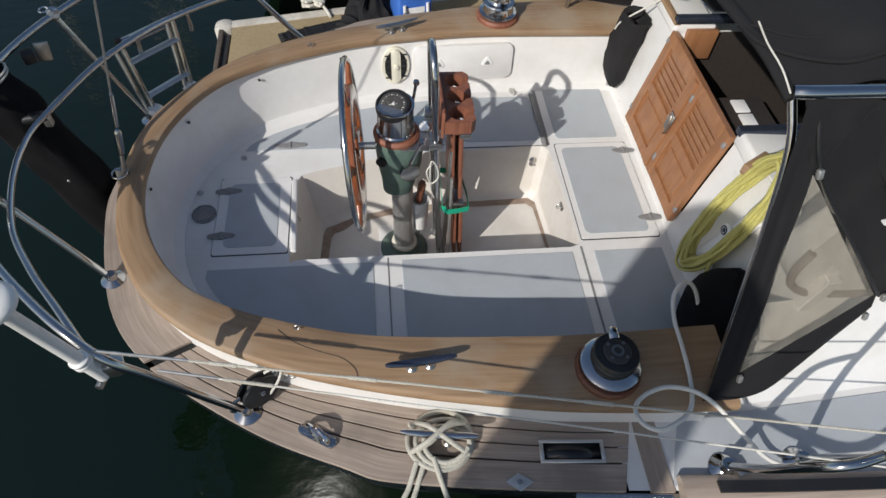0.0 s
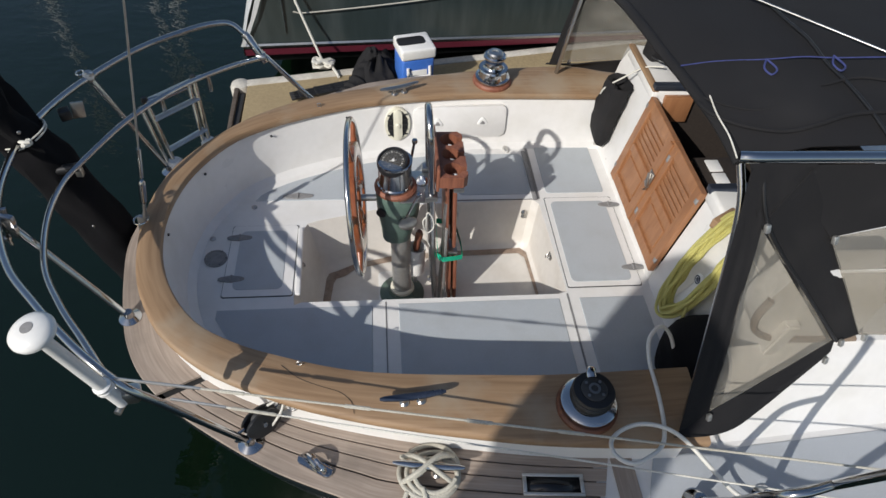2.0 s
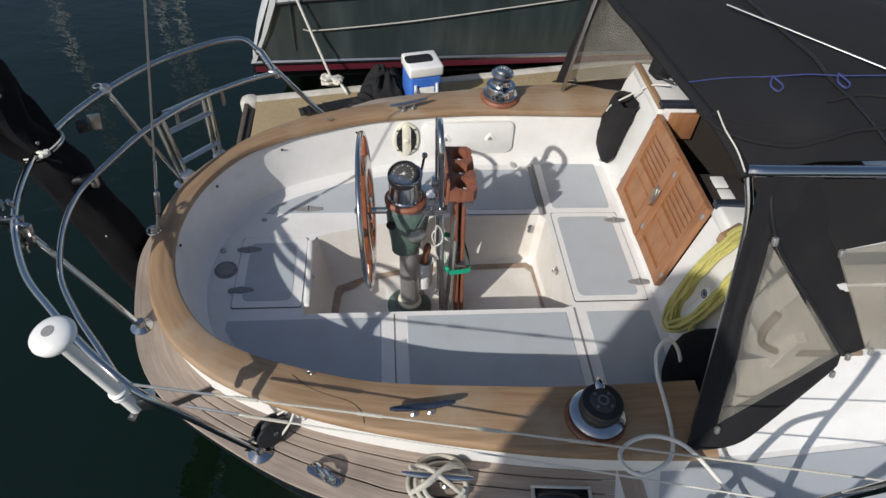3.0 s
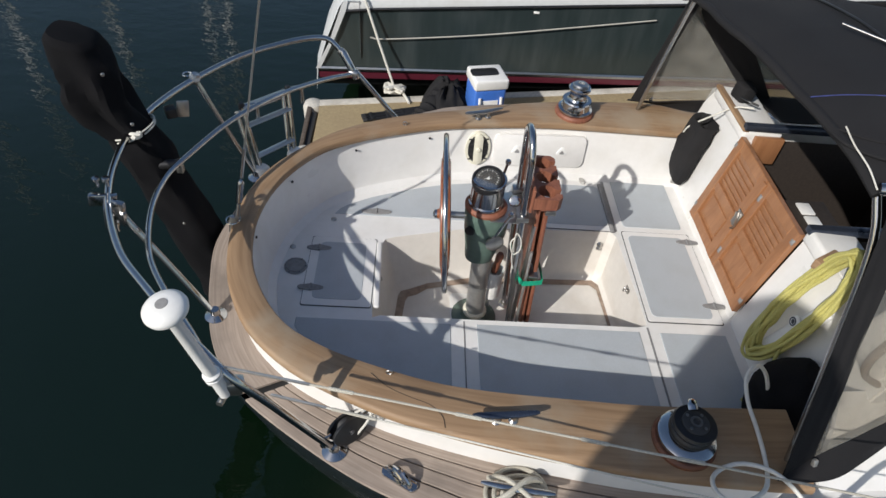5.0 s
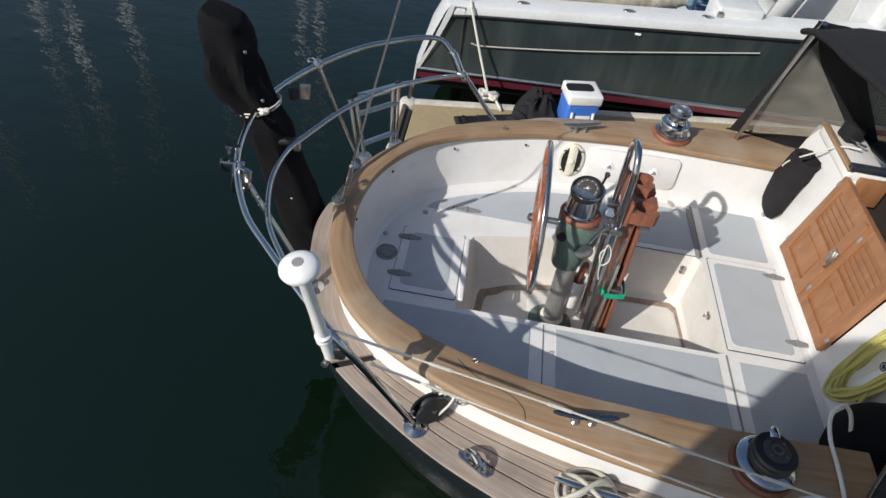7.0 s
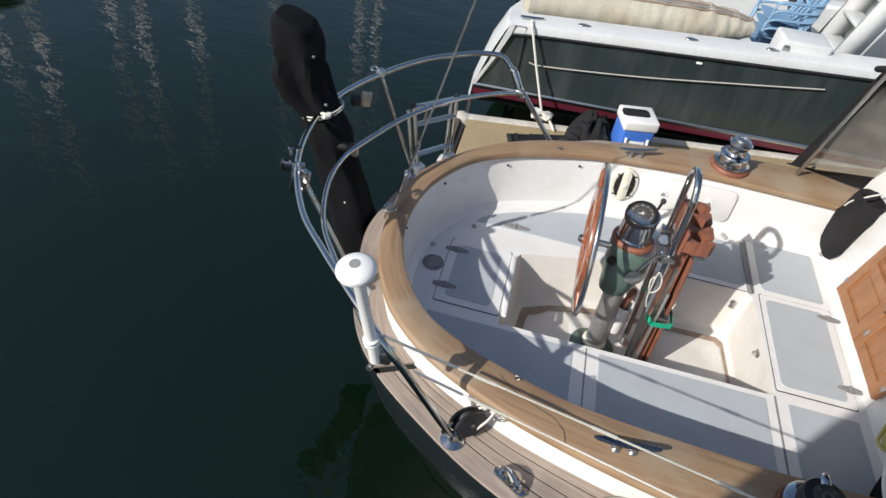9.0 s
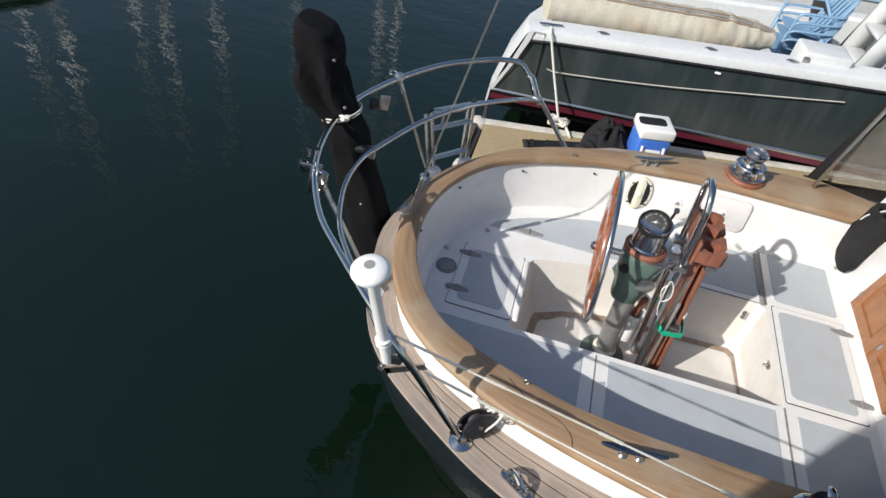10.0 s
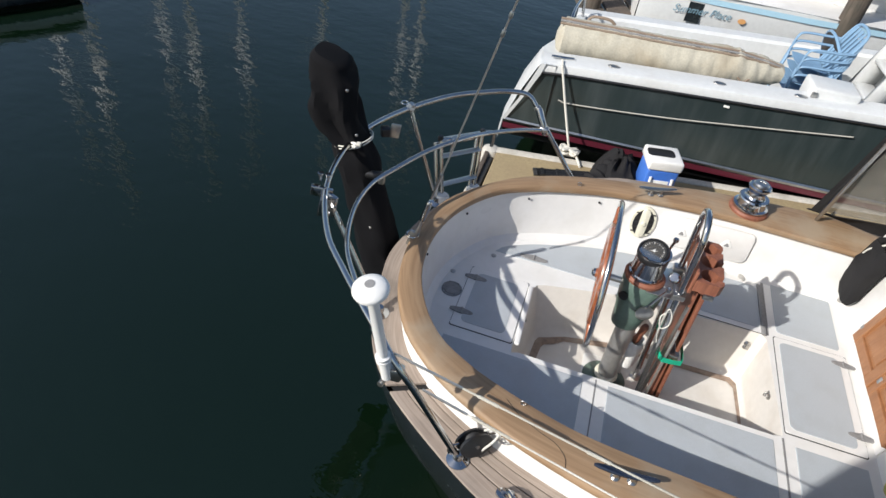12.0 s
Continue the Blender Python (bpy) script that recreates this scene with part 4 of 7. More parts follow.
# white lanyard on the guard
lan = thing("lanyard", "white cord looped round the pedestal guard", "cord")
part("cord", sweep(spline([(0.13, -0.118, 0.43), (0.10, -0.135, 0.40), (0.12, -0.14, 0.33), (0.15, -0.14, 0.36), (0.145, -0.135, 0.42), (0.118, -0.13, 0.45), (0.12, -0.135, 0.30), (0.14, -0.13, 0.22)], 5), 0.0034, 7), ROPE, lan)
# winch handle in a white pocket
wh = thing("winch_handle", "winch handle with wooden grip standing in a white pocket", "winch handle", at=(0.085, 0.03, SOLE_Z))
part("pocket", lathe([(0.042, 0), (0.045, 0.02), (0.047, 0.20), (0.042, 0.20), (0.04, 0.02), (0, 0.02)], 20, Matrix.Translation((0.09, 0.03, -0.16))), WHITE, wh, "white plastic pocket")
part("pocket_post", box(0.02, 0.03, 0.30, pose(0.09, 0.075, -0.17), 0.003), WHITE, wh)
part("grip", lathe([(0.016, 0), (0.02, 0.02), (0.018, 0.07), (0.021, 0.12), (0.014, 0.14), (0, 0.142)], 14, place((0.085, 0.03, 0.02), (0.12, 0, 1))), REDWOOD, wh, "varnished wooden grip")
part("arm", sweep([(0.09, 0.03, -0.12), (0.085, 0.03, 0.03)], 0.012, 8), CHROME, wh)


# ---- winches ----
def winch(p, near):
    th = thing("sheet_winch", "chrome sheet winch with black top on a round wooden pad" if near else "chrome two-step sheet winch on a round wooden pad", "winch", "sheet winches on the coaming", at=p)
    m = Matrix.Translation(p)
    part("pad", lathe([(0.118, 0), (0.118, 0.014), (0.110, 0.024), (0.0, 0.024)], 40, m), REDWOOD if not near else PADWOOD, th, "round wooden pad")
    if near:
        part("base", lathe([(0.104, 0.024), (0.107, 0.03), (0.107, 0.048), (0.098, 0.056), (0.082, 0.060), (0.068, 0.066), (0.066, 0.08), (0.0, 0.08)], 44, m), CHROME, th, "chrome base flange")
        part("drum", lathe([(0.066, 0.068), (0.078, 0.074), (0.081, 0.085), (0.078, 0.094), (0.072, 0.10), (0.072, 0.106), (0.079, 0.113), (0.081, 0.122), (0.076, 0.131), (0.052, 0.134), (0.05, 0.13), (0.0, 0.13)], 44, m), BLACK, th, "black ribbed drum top")
        part("cover", lathe([(0.05, 0.128), (0.05, 0.136), (0.044, 0.14), (0.0, 0.14)], 30, m), RUBBER, th)
        part("socket", lathe([(0.022, 0.139), (0.022, 0.144), (0.014, 0.144), (0.013, 0.136), (0, 0.136)], 20, m), STEEL, th, "steel handle socket")
        for k in range(4):
            a = radians(45 + 90 * k)
            part("bolt", lathe([(0.006, 0.139), (0.006, 0.143), (0, 0.1435)], 8, m @ Matrix.Translation((0.037 * math.cos(a), 0.037 * math.sin(a), 0))), STEEL, th)
        arm = sweep(spline([(0.0, 0.045, 0.145), (0.0, 0.068, 0.152), (0.010, 0.085, 0.142), (0.016, 0.088, 0.12)], 5), [0.018] * 5 + [0.016] * 5 + [0.013] * 6, 10, flatten=0.5)
        bmesh.ops.transform(arm, matrix=m, verts=arm.verts)
        part("tail_arm", arm, CHROME, th, "chrome line guide arm")
    else:
        part("base", lathe([(0.10, 0.024), (0.104, 0.03), (0.104, 0.042), (0.088, 0.048), (0.082, 0.07), (0.083, 0.085), (0.09, 0.092), (0.086, 0.10), (0.0, 0.102)], 44, m), CHROME, th)
        part("drum", lathe([(0.064, 0.10), (0.056, 0.108), (0.052, 0.125), (0.053, 0.15), (0.066, 0.166), (0.068, 0.178), (0.06, 0.186), (0.0, 0.188)], 40, m), CHROME, th)
        part("top", lathe([(0.045, 0.186), (0.048, 0.194), (0.04, 0.202), (0.02, 0.204), (0.018, 0.198), (0, 0.198)], 28, m), STEEL, th)
    return th


winch((0.668, -1.105, CAP_Z), True)
winch((0.60, 1.085, CAP_Z), False)


# ---- cleats, chocks and other deck gear ----
def horn_cleat(p, ang, length, mat_horn, label, h=0.045):
    th = thing("horn_cleat", label, "cleat", at=p)
    m = Matrix.Translation(p) @ pose(0, 0, 0, 0, 0, ang)
    L = length / 2
    bm = sweep([m @ Vector((x, 0, h + dz)) for x, dz in ((-L, 0.008), (-L * 0.85, 0.006), (-L * 0.4, 0.0), (0, -0.002), (L * 0.4, 0.0), (L * 0.85, 0.006), (L, 0.008))], [0.006, 0.011, 0.015, 0.016, 0.015, 0.011, 0.006], 12, flatten=0.8)
    part("horn", bm, mat_horn, th)
    for x in (-L * 0.26, L * 0.26):
        part("post", lathe([(0.018, 0), (0.018, 0.005), (0.010, 0.012), (0.010, h), (0, h)], 14, m @ Matrix.Translation((x, 0, 0))), STEEL, th, "dull steel post")
    return th


horn_cleat((0.005, -1.05, CAP_Z + 0.002), 5, 0.25, BLUEBLACK, "dark anodised horn cleat on chrome posts, on the cap")
horn_cleat((0.03, 0.955, CAP_Z + 0.002), 20, 0.24, STEEL, "dull metal horn cleat on the coaming cap")
mc = horn_cleat((0.055, -1.255, DECK_Z), -8, 0.27, CHROME, "polished mooring cleat with a cleated rope", 0.072)

knot = thing("mooring_rope", "off-white mooring rope wound round the deck cleat", "rope", at=(0.05, -1.25, DECK_Z))
turn_pts = []
for turn in range(3):
    for k in range(16):
        a = 2 * math.pi * k / 16
        rx, ry = 0.115 - 0.018 * turn, 0.105 - 0.02 * turn
        turn_pts.append((0.06 + rx * math.cos(a) + 0.01 * turn, -1.255 + ry * math.sin(a) - 0.01 * turn, DECK_Z + 0.016 + 0.012 * turn + 0.012 * math.sin(2 * a + turn)))
part("coil", sweep(spline(turn_pts, 2), 0.0092, 9), OLDROPE, knot)
for sgn, zz in ((1, 0.062), (-1, 0.075), (1, 0.085)):
    part("cross_turn", sweep(spline([(0.055 - 0.10, -1.245 - 0.05 * sgn, DECK_Z + 0.03), (0.055 - 0.04, -1.25 - 0.03 * sgn, DECK_Z + zz), (0.055 + 0.045, -1.255 + 0.035 * sgn, DECK_Z + zz), (0.055 + 0.10, -1.262 + 0.055 * sgn, DECK_Z + 0.03)], 6), 0.0092, 9), OLDROPE, knot)
for dx in (0.0, 0.03, -0.028):
    part("tail", sweep(spline([(0.00 + dx, -1.33, DECK_Z + 0.03), (-0.03 + dx, -1.40, DECK_Z + 0.012 - 0.02), (-0.06 + dx * 1.4, -1.48, DECK_Z - 0.10), (-0.09 + dx, -1.62, -0.55), (-0.1 + dx, -1.75, WATER_Z - 0.05)] if dx <= 0.01 else [(0.0 + dx, -1.32, DECK_Z + 0.04), (0.02 + dx, -1.39, DECK_Z + 0.015), (0.045 + dx, -1.455, DECK_Z - 0.03), (0.06 + dx, -1.475, DECK_Z - 0.07)], 6), 0.0092, 9), OLDROPE, knot)

ch = thing("fairlead_chock", "chrome skene fairlead chock screwed to the teak deck", "chock", at=(-0.37, -1.20, DECK_Z))
m = pose(-0.37, -1.20, DECK_Z, 0, 0, -31)
part("chock_base", prism([(x, y) for x, y in rounded(-0.075, -0.022, 0.075, 0.022, 0.02)], 0, 0.012, 0.004, m), CHROME, ch)
for s in (-1, 1):
    part("chock_horn", sweep([m @ Vector(q) for q in spline([(0.05 * s, -0.008 * s, 0.008), (0.045 * s, -0.008 * s, 0.035), (0.015 * s, 0.0, 0.055), (-0.02 * s, 0.012 * s, 0.05)], 4)], 0.011, 9), CHROME, ch)

vt = thing("deck_vent", "rectangular deck prism with pale metal frame", "deck fitting", at=(0.53, -1.33, DECK_Z))
m = pose(0.528, -1.328, DECK_Z, 0, 0, -4.5)
frm = bmesh.new()
for x0, y0, x1, y1 in ((-0.117, -0.042, 0.117, -0.030), (-0.117, 0.030, 0.117, 0.042), (-0.117, -0.030, -0.103, 0.030), (0.103, -0.030, 0.117, 0.030)):
    join(frm, prism([(x0, y0), (x1, y0), (x1, y1), (x0, y1)], 0, 0.009, 0.002, m, 1))
part("vent_frame", frm, ALU, vt)
part("vent_pane", prism([(-0.103, -0.03), (0.103, -0.03), (0.103, 0.03), (-0.103, 0.03)], 0.0, 0.0035, 0, m), PLEXI, vt, "dark glass")
dp = thing("deck_plate", "diamond-shaped metal deck plate", "deck fitting", at=(0.32, -1.42, DECK_Z))
m = pose(0.322, -1.418, DECK_Z, 0, 0, 0)
part("plate", prism([(-0.05, 0.003), (0.0, 0.032), (0.05, -0.003), (0.0, -0.032)], 0, 0.005, 0.002, m), ALU, dp)
part("screw", lathe([(0.01, 0.004), (0.01, 0.008), (0, 0.009)], 12, m), STEEL, dp)

# seat details
dr = thing("deck_fill", "round dull metal deck plate in the aft seat", "deck fitting", at=(-0.955, 0.015, 0))
part("fill_ring", lathe([(0.058, 0), (0.058, 0.006), (0.05, 0.009), (0.047, 0.006), (0.0, 0.006)], 36, Matrix.Translation((-0.955, 0.015, 0))), CHANNEL, dr)
part("fill_cap", lathe([(0.044, 0.005), (0.044, 0.009), (0.0, 0.009)], 30, Matrix.Translation((-0.955, 0.015, 0))), CHANNEL, dr, "dull cap")
for k in range(6):
    a = radians(60 * k)
    part("fill_screw", lathe([(0.004, 0.008), (0.004, 0.0105), (0, 0.011)], 8, Matrix.Translation((-0.955 + 0.053 * math.cos(a), 0.015 + 0.053 * math.sin(a), 0))), CHROME, dr)


def hasp(p, way, label):
    th = thing("hasp", label, "latch", at=p)
    m = place(p, way)
    bm = box(0.05, 0.022, 0.006, m @ Matrix.Translation((0, 0, 0.003)), 0.002)
    join(bm, box(0.02, 0.032, 0.008, m @ Matrix.Translation((0.01, 0, 0.006)), 0.002))
    join(bm, sweep([m @ Vector(q) for q in spline([(0.0, -0.012, 0.006), (0.0, -0.012, 0.025), (0, 0.012, 0.025), (0, 0.012, 0.006)], 4)], 0.0035, 7))
    part("hasp_plate", bm, STEEL, th)
    return th


hasp((0.833, 0.02, -0.055), (-1, 0, 0.05), "small metal hasp on the bridge-deck side")
hasp((-0.532, 0.0, -0.05), (1, 0, 0.2), "small metal hasp on the aft locker side")
hasp((0.33, 0.375, -0.07), (0, -1, 0.2), "small dark hasp on the side locker")
for z, x in ((-0.075, 0.745), (-0.105, 0.748)):
    kn = thing("drain_stud", "small metal stud in the well side", "fitting", at=(x, 0.385, z))
    part("stud", lathe([(0.014, 0), (0.016, 0.006), (0.008, 0.02), (0, 0.022)], 14, place((x, 0.388, z), (0, -1, 0.25))), STEEL, kn)
lt = thing("seat_turn_latch", "small metal turn latch on the side seat", "latch", at=(0.70, 0.865, 0))
part("latch_body", prism(rounded(-0.014, -0.03, 0.014, 0.03, 0.012), 0, 0.016, 0.005, pose(0.70, 0.865, 0.0, 0, 0, 12)), ALU, lt)
for x, y in ((-0.99, 0.155), (-0.80, 0.39)):
    fx = thing("seat_ring", "small metal ring fitting on the seat", "fitting", at=(x, y, 0))
    part("ring_plate", lathe([(0.016, 0), (0.016, 0.004), (0.008, 0.01), (0, 0.012)], 12, Matrix.Translation((x, y, 0.002))), STEEL, fx)

# small black screws in the coaming, at even spacing
ins = inward(rim_in, 0.008)
for i in range(12, RIM - 12, 7):
    p = ins[i]
    t = (ins[i + 1] - ins[i - 1]).normalized()
    n = Vector((t.y, -t.x, 0))
    n = n if n.dot(Vector((0, 0, 0)) - p) > 0 else -n
    s_ = part("coaming_screw", lathe([(0.007, -0.004), (0.007, 0.003), (0, 0.005)], 8, place((p.x, p.y, 0.27), n)), BLACK, coaming, "black screw head")

# oval dorade vent and speaker hatch on the port coaming
def coam(x, z, side=1):
    """A point on the coaming's inner face, and its inward normal."""
    pts = sorted([p for p in rim_in if p.y * side > 0], key=lambda p: abs(p.x - x))[:2]
    a, b = sorted(pts, key=lambda p: p.x)
    f = (x - a.x) / (b.x - a.x)
    p = a.lerp(b, f)
    t = (b - a).normalized()
    n = Vector((t.y, -t.x, 0)) if side > 0 else Vector((-t.y, t.x, 0))
    off = 0.012 + (0.20 - z) * 0.14
    return Vector((p.x, p.y, z)) + n * off, (n + Vector((0, 0, 0.14))).normalized()


p, n = coam(0.015, 0.185)
vn = thing("oval_vent", "cream oval ventilator with dark slots on the coaming", "ventilator", at=tuple(p))
vm = Matrix.Translation(p) @ pose(0, 0, 0, 82, 0, 8)


def oval(a, b, n=36):
    return [(a * math.cos(2 * math.pi * k / n), b * math.sin(2 * math.pi * k / n)) for k in range(n)]


part("vent_rim", prism(oval(0.078, 0.112), -0.01, 0.012, 0.006, vm), CREAM, vn)
part("vent_grille", prism(oval(0.062, 0.094), 0.0, 0.0145, 0.0, vm), BLACK, vn, "dark grille")
part("vent_cover", prism(rounded(-0.026, -0.10, 0.026, 0.10, 0.024), 0.0, 0.024, 0.006, vm), CREAM, vn)
for s in (-1, 1):
    for k in range(5):
        part("vent_slat", prism(rounded(s * 0.043 - 0.018, -0.066 + k * 0.033 - 0.003, s * 0.043 + 0.018, -0.066 + k * 0.033 + 0.003, 0.002, 2), 0.012, 0.018, 0, vm @ pose(0, 0, 0, 0, 0, 90) @ pose(0, 0, 0, 0, 0, -90)), RUBBER, vn)
part("vent_knob", lathe([(0.014, 0.02), (0.016, 0.03), (0.01, 0.036), (0, 0.036)], 14, vm), CREAM, vn)

p, n = coam(0.40, 0.175)
hm = Matrix.Translation(p + n * 0.016) @ pose(0, 0, 0, 82, 0, 2.5)
lk = thing("coaming_locker", "white coaming locker door with two triangular finger pulls", "locker door", at=tuple(p))
part("locker_door", prism(rounded(-0.285, -0.105, 0.285, 0.105, 0.035), -0.035, 0.009, 0.004, hm), GEL, lk)
for x in (-0.14, 0.14):
    tri = [(x + 0.036 * math.cos(radians(90 + 120 * k + d)), 0.0 + 0.032 * math.sin(radians(90 + 120 * k + d))) for k in range(3) for d in (-14, 0, 14)]
    part("finger_pull", prism(tri, 0.006, 0.015, 0.005, hm), WHITE, lk, "white triangular finger pull")
    # no hollow here: a grey plate puts the pull's shade into colour
    part("pull_shade", prism([(x + (a - x) * 0.45, b * 0.45 - 0.004) for a, b in tri], 0.012, 0.0155, 0, hm), CHANNEL, lk, "grey patch coloured as shade in the pull")

# hairline scarf joint in the starboard cap board
sc = spline([(-0.50, -0.865, CAP_Z + 0.004), (-0.43, -0.925, CAP_Z + 0.0045), (-0.345, -0.965, CAP_Z + 0.0045), (-0.27, -0.995, CAP_Z + 0.0045), (-0.225, -1.04, CAP_Z + 0.004), (-0.215, -1.085, CAP_Z + 0.002)], 5)
part("scarf_line", sweep(sc, 0.0009, 5), CAULK, cap, "dark hairline joint")
for x, y in ((-0.43, -0.865), (-0.43, 0.83)):
    rg = thing("cap_ring", "small metal eye on the inner edge of the cap", "fitting", at=(x, y, CAP_Z))
    part("eye", sweep([(x + 0.012 * math.cos(a), y, CAP_Z + 0.012 + 0.012 * math.sin(a)) for a in [2 * math.pi * k / 12 for k in range(12)]], 0.003, 6, closed=True), STEEL, rg)

# ---- stern rail ----
push = thing("stern_rail", "polished steel two-tier stern rail round the taffrail", "stern rail", at=(-1.2, 0, DECK_Z))
top = [(-0.62, -1.095, DECK_Z + 0.02), (-0.685, -1.105, 0.31), (-0.83, -1.125, 0.57), (-0.915, -1.13, 0.70), (-1.00, -1.085, 0.77), (-1.11, -0.99, 0.79), (-1.255, -0.84, 0.785), (-1.40, -0.67, 0.775), (-1.53, -0.42, 0.76), (-1.59, -0.20, 0.76), (-1.605, 0.05, 0.76), (-1.56, 0.28, 0.76), (-1.455, 0.52, 0.76), (-1.29, 0.77, 0.76), (-1.10, 0.94, 0.76), (-0.98, 1.015, 0.76), (-0.885, 1.045, 0.75), (-0.82, 1.035, 0.70), (-0.74, 1.015, 0.60), (-0.61, 1.0, 0.45), (-0.49, 1.005, 0.30), (-0.40, 1.03, DECK_Z + 0.02)]
part("top_rail", sweep(spline(top, 6), 0.0145, 12), CHROME, push)
low = [(-0.930, -1.125, 0.665), (-0.995, -1.075, 0.680), (-1.105, -0.935, 0.690), (-1.229, -0.776, 0.680), (-1.355, -0.571, 0.655), (-1.436, -0.307, 0.635), (-1.440, -0.100, 0.640), (-1.387, 0.044, 0.650), (-1.263, 0.282, 0.675), (-1.134, 0.473, 0.680), (-1.021, 0.650, 0.655), (-0.868, 0.838, 0.620), (-0.735, 0.985, 0.580)]
part("lower_rail", sweep(spline(low, 6), 0.0125, 12), CHROME, push)
part("brace", rod((-1.455, 0.515, 0.755), (-1.225, 0.50, DECK_Z), 0.0125, 12), CHROME, push)
part("brace", rod((-1.53, -0.40, 0.755), (-1.21, -0.475, DECK_Z), 0.0135, 12), CHROME, push)
for x, y, z in ((-1.225, 0.50, DECK_Z), (-1.21, -0.475, DECK_Z), (-0.62, -1.095, DECK_Z), (-0.40, 1.03, DECK_Z)):
    part("rail_foot", lathe([(0.048, 0), (0.048, 0.005), (0.036, 0.012), (0.022, 0.02), (0.018, 0.045), (0.0, 0.045)], 24, Matrix.Translation((x, y, z))), CHROME, push, "round chrome foot")
for p, d in (((-1.455, 0.515, 0.765), (0.3, 0, 1)), ((-0.80, 1.03, 0.68), (0.5, 0, -0.6)), ((-0.735, 0.985, 0.585), (1, 0, 0))):
    part("rail_clamp", lathe([(0.018, -0.025), (0.022, -0.015), (0.022, 0.015), (0.018, 0.025), (0, 0.025)], 14, place(p, d)), STEEL, push)
part("socket", sweep([(-0.80, 1.015, 0.70), (-0.79, 1.01, 0.685), (-0.72, 0.985, 0.56), (-0.715, 0.98, 0.55)], [0.016, 0.022, 0.022, 0.017], 14), CHROME, push, "short chrome socket tube")
part("white_cap", lathe([(0.02, -0.012), (0.026, 0.0), (0.022, 0.02), (0.0, 0.026)], 14, Matrix.Translation((-1.455, 0.515, 0.765))), WHITE, push, "white plastic cap")
part("snap_hook", sweep([(-1.455 + 0.02 * math.cos(a) - 0.04, 0.53 + 0.02 * math.sin(a), 0.775) for a in [2 * math.pi * k / 14 for k in range(14)]], 0.004, 6, closed=True), CHROME, push, "chrome snap hook")

rh = thing("rod_holder", "short dark tube clamped to the lower rail", "rod holder", at=(-1.44, 0.03, 0.58))
part("tube", sweep([(-1.515, 0.035, 0.60), (-1.425, 0.05, 0.605)], 0.022, 16), BLACK, rh)
part("tube_clamp", box(0.03, 0.03, 0.05, pose(-1.43, 0.045, 0.585), 0.005), STEEL, rh)

sl = thing("stern_light", "clear stern light in a dark bracket on the rail", "light", at=(-1.50, 0.33, 0.72))
part("light_bracket", box(0.05, 0.05, 0.05, pose(-1.515, 0.29, 0.715, 0, 0, 30), 0.008), BLACK, sl)
part("lens", box(0.055, 0.012, 0.085, pose(-1.475, 0.335, 0.705, 0, 8, 25), 0.004), STEEL, sl, "pale lens plate")

lm = thing("outboard_bracket", "chrome clamp bracket on the stern rail", "bracket", at=(-1.53, -0.40, 0.72))
for q, sx, sy, sz, a in (((-1.565, -0.385, 0.75), 0.10, 0.02, 0.05, 20), ((-1.555, -0.41, 0.70), 0.02, 0.06, 0.10, 20), ((-1.50, -0.42, 0.72), 0.05, 0.02, 0.12, -15), ((-1.60, -0.38, 0.75), 0.03, 0.04, 0.03, 20)):
    part("bracket_plate", box(sx, sy, sz, pose(*q, 0, 10, a), 0.004), CHROME, lm)
for q in ((-1.585, -0.35, 0.785), (-1.55, -0.345, 0.785), (-1.505, -0.46, 0.66)):
    part("bracket_knob", lathe([(0.006, 0), (0.006, 0.03), (0.014, 0.032), (0.014, 0.042), (0, 0.043)], 10, Matrix.Translation(q)), CHROME, lm)

# ---- boarding ladder folded up on the stern ----
lad = thing("boarding_ladder", "stainless boarding ladder folded upright on the stern", "ladder", at=(-1.13, 0.62, DECK_Z))
A0_, A1_ = Vector((-1.20, 0.525, DECK_Z)), Vector((-1.285, 0.62, 0.56))
B0_, B1_ = Vector((-1.05, 0.70, DECK_Z)), Vector((-1.08, 0.82, 0.56))
for a, b in ((A0_, A1_), (B0_, B1_)):
    part("rail_tube", rod(a, b, 0.0135, 12), CHROME, lad)
    sh = Vector((-0.025, -0.02, 0))
    part("rail_tube", rod(a + sh, b + sh - Vector((0, 0, 0.03)), 0.012, 12), CHROME, lad)
    part("end_plug", lathe([(0.017, -0.02), (0.018, 0.0), (0.012, 0.014), (0, 0.014)], 12, Matrix.Translation(b)), BLACK, lad, "black end plug")
for f in (0.97, 0.72, 0.28):
    a, b = A0_.lerp(A1_, f), B0_.lerp(B1_, f)
    bm = sweep([a, b], 0.021, 12, flatten=0.45)
    part("rung", bm, ALU, lad, "flat metal rung")
for b in (A1_, B1_):
    hk = [b + Vector(q) for q in ((0, 0, -0.01), (0.05, 0.03, -0.01), (0.065, 0.04, -0.03), (0.065, 0.04, -0.11))]
    part("hook", sweep(spline(hk, 4), 0.012, 10), CHROME, lad)
part("rung_bar", rod(A1_ + Vector((-0.02, 0, -0.05)), B1_ + Vector((-0.02, 0, -0.05)), 0.0125, 10), CHROME, lad)
for p in (A0_, B0_):
    part("foot_block", lathe([(0.04, 0), (0.045, 0.01), (0.042, 0.045), (0.03, 0.06), (0, 0.06)], 18, Matrix.Translation(p)), WHITE, lad, "white plastic foot")

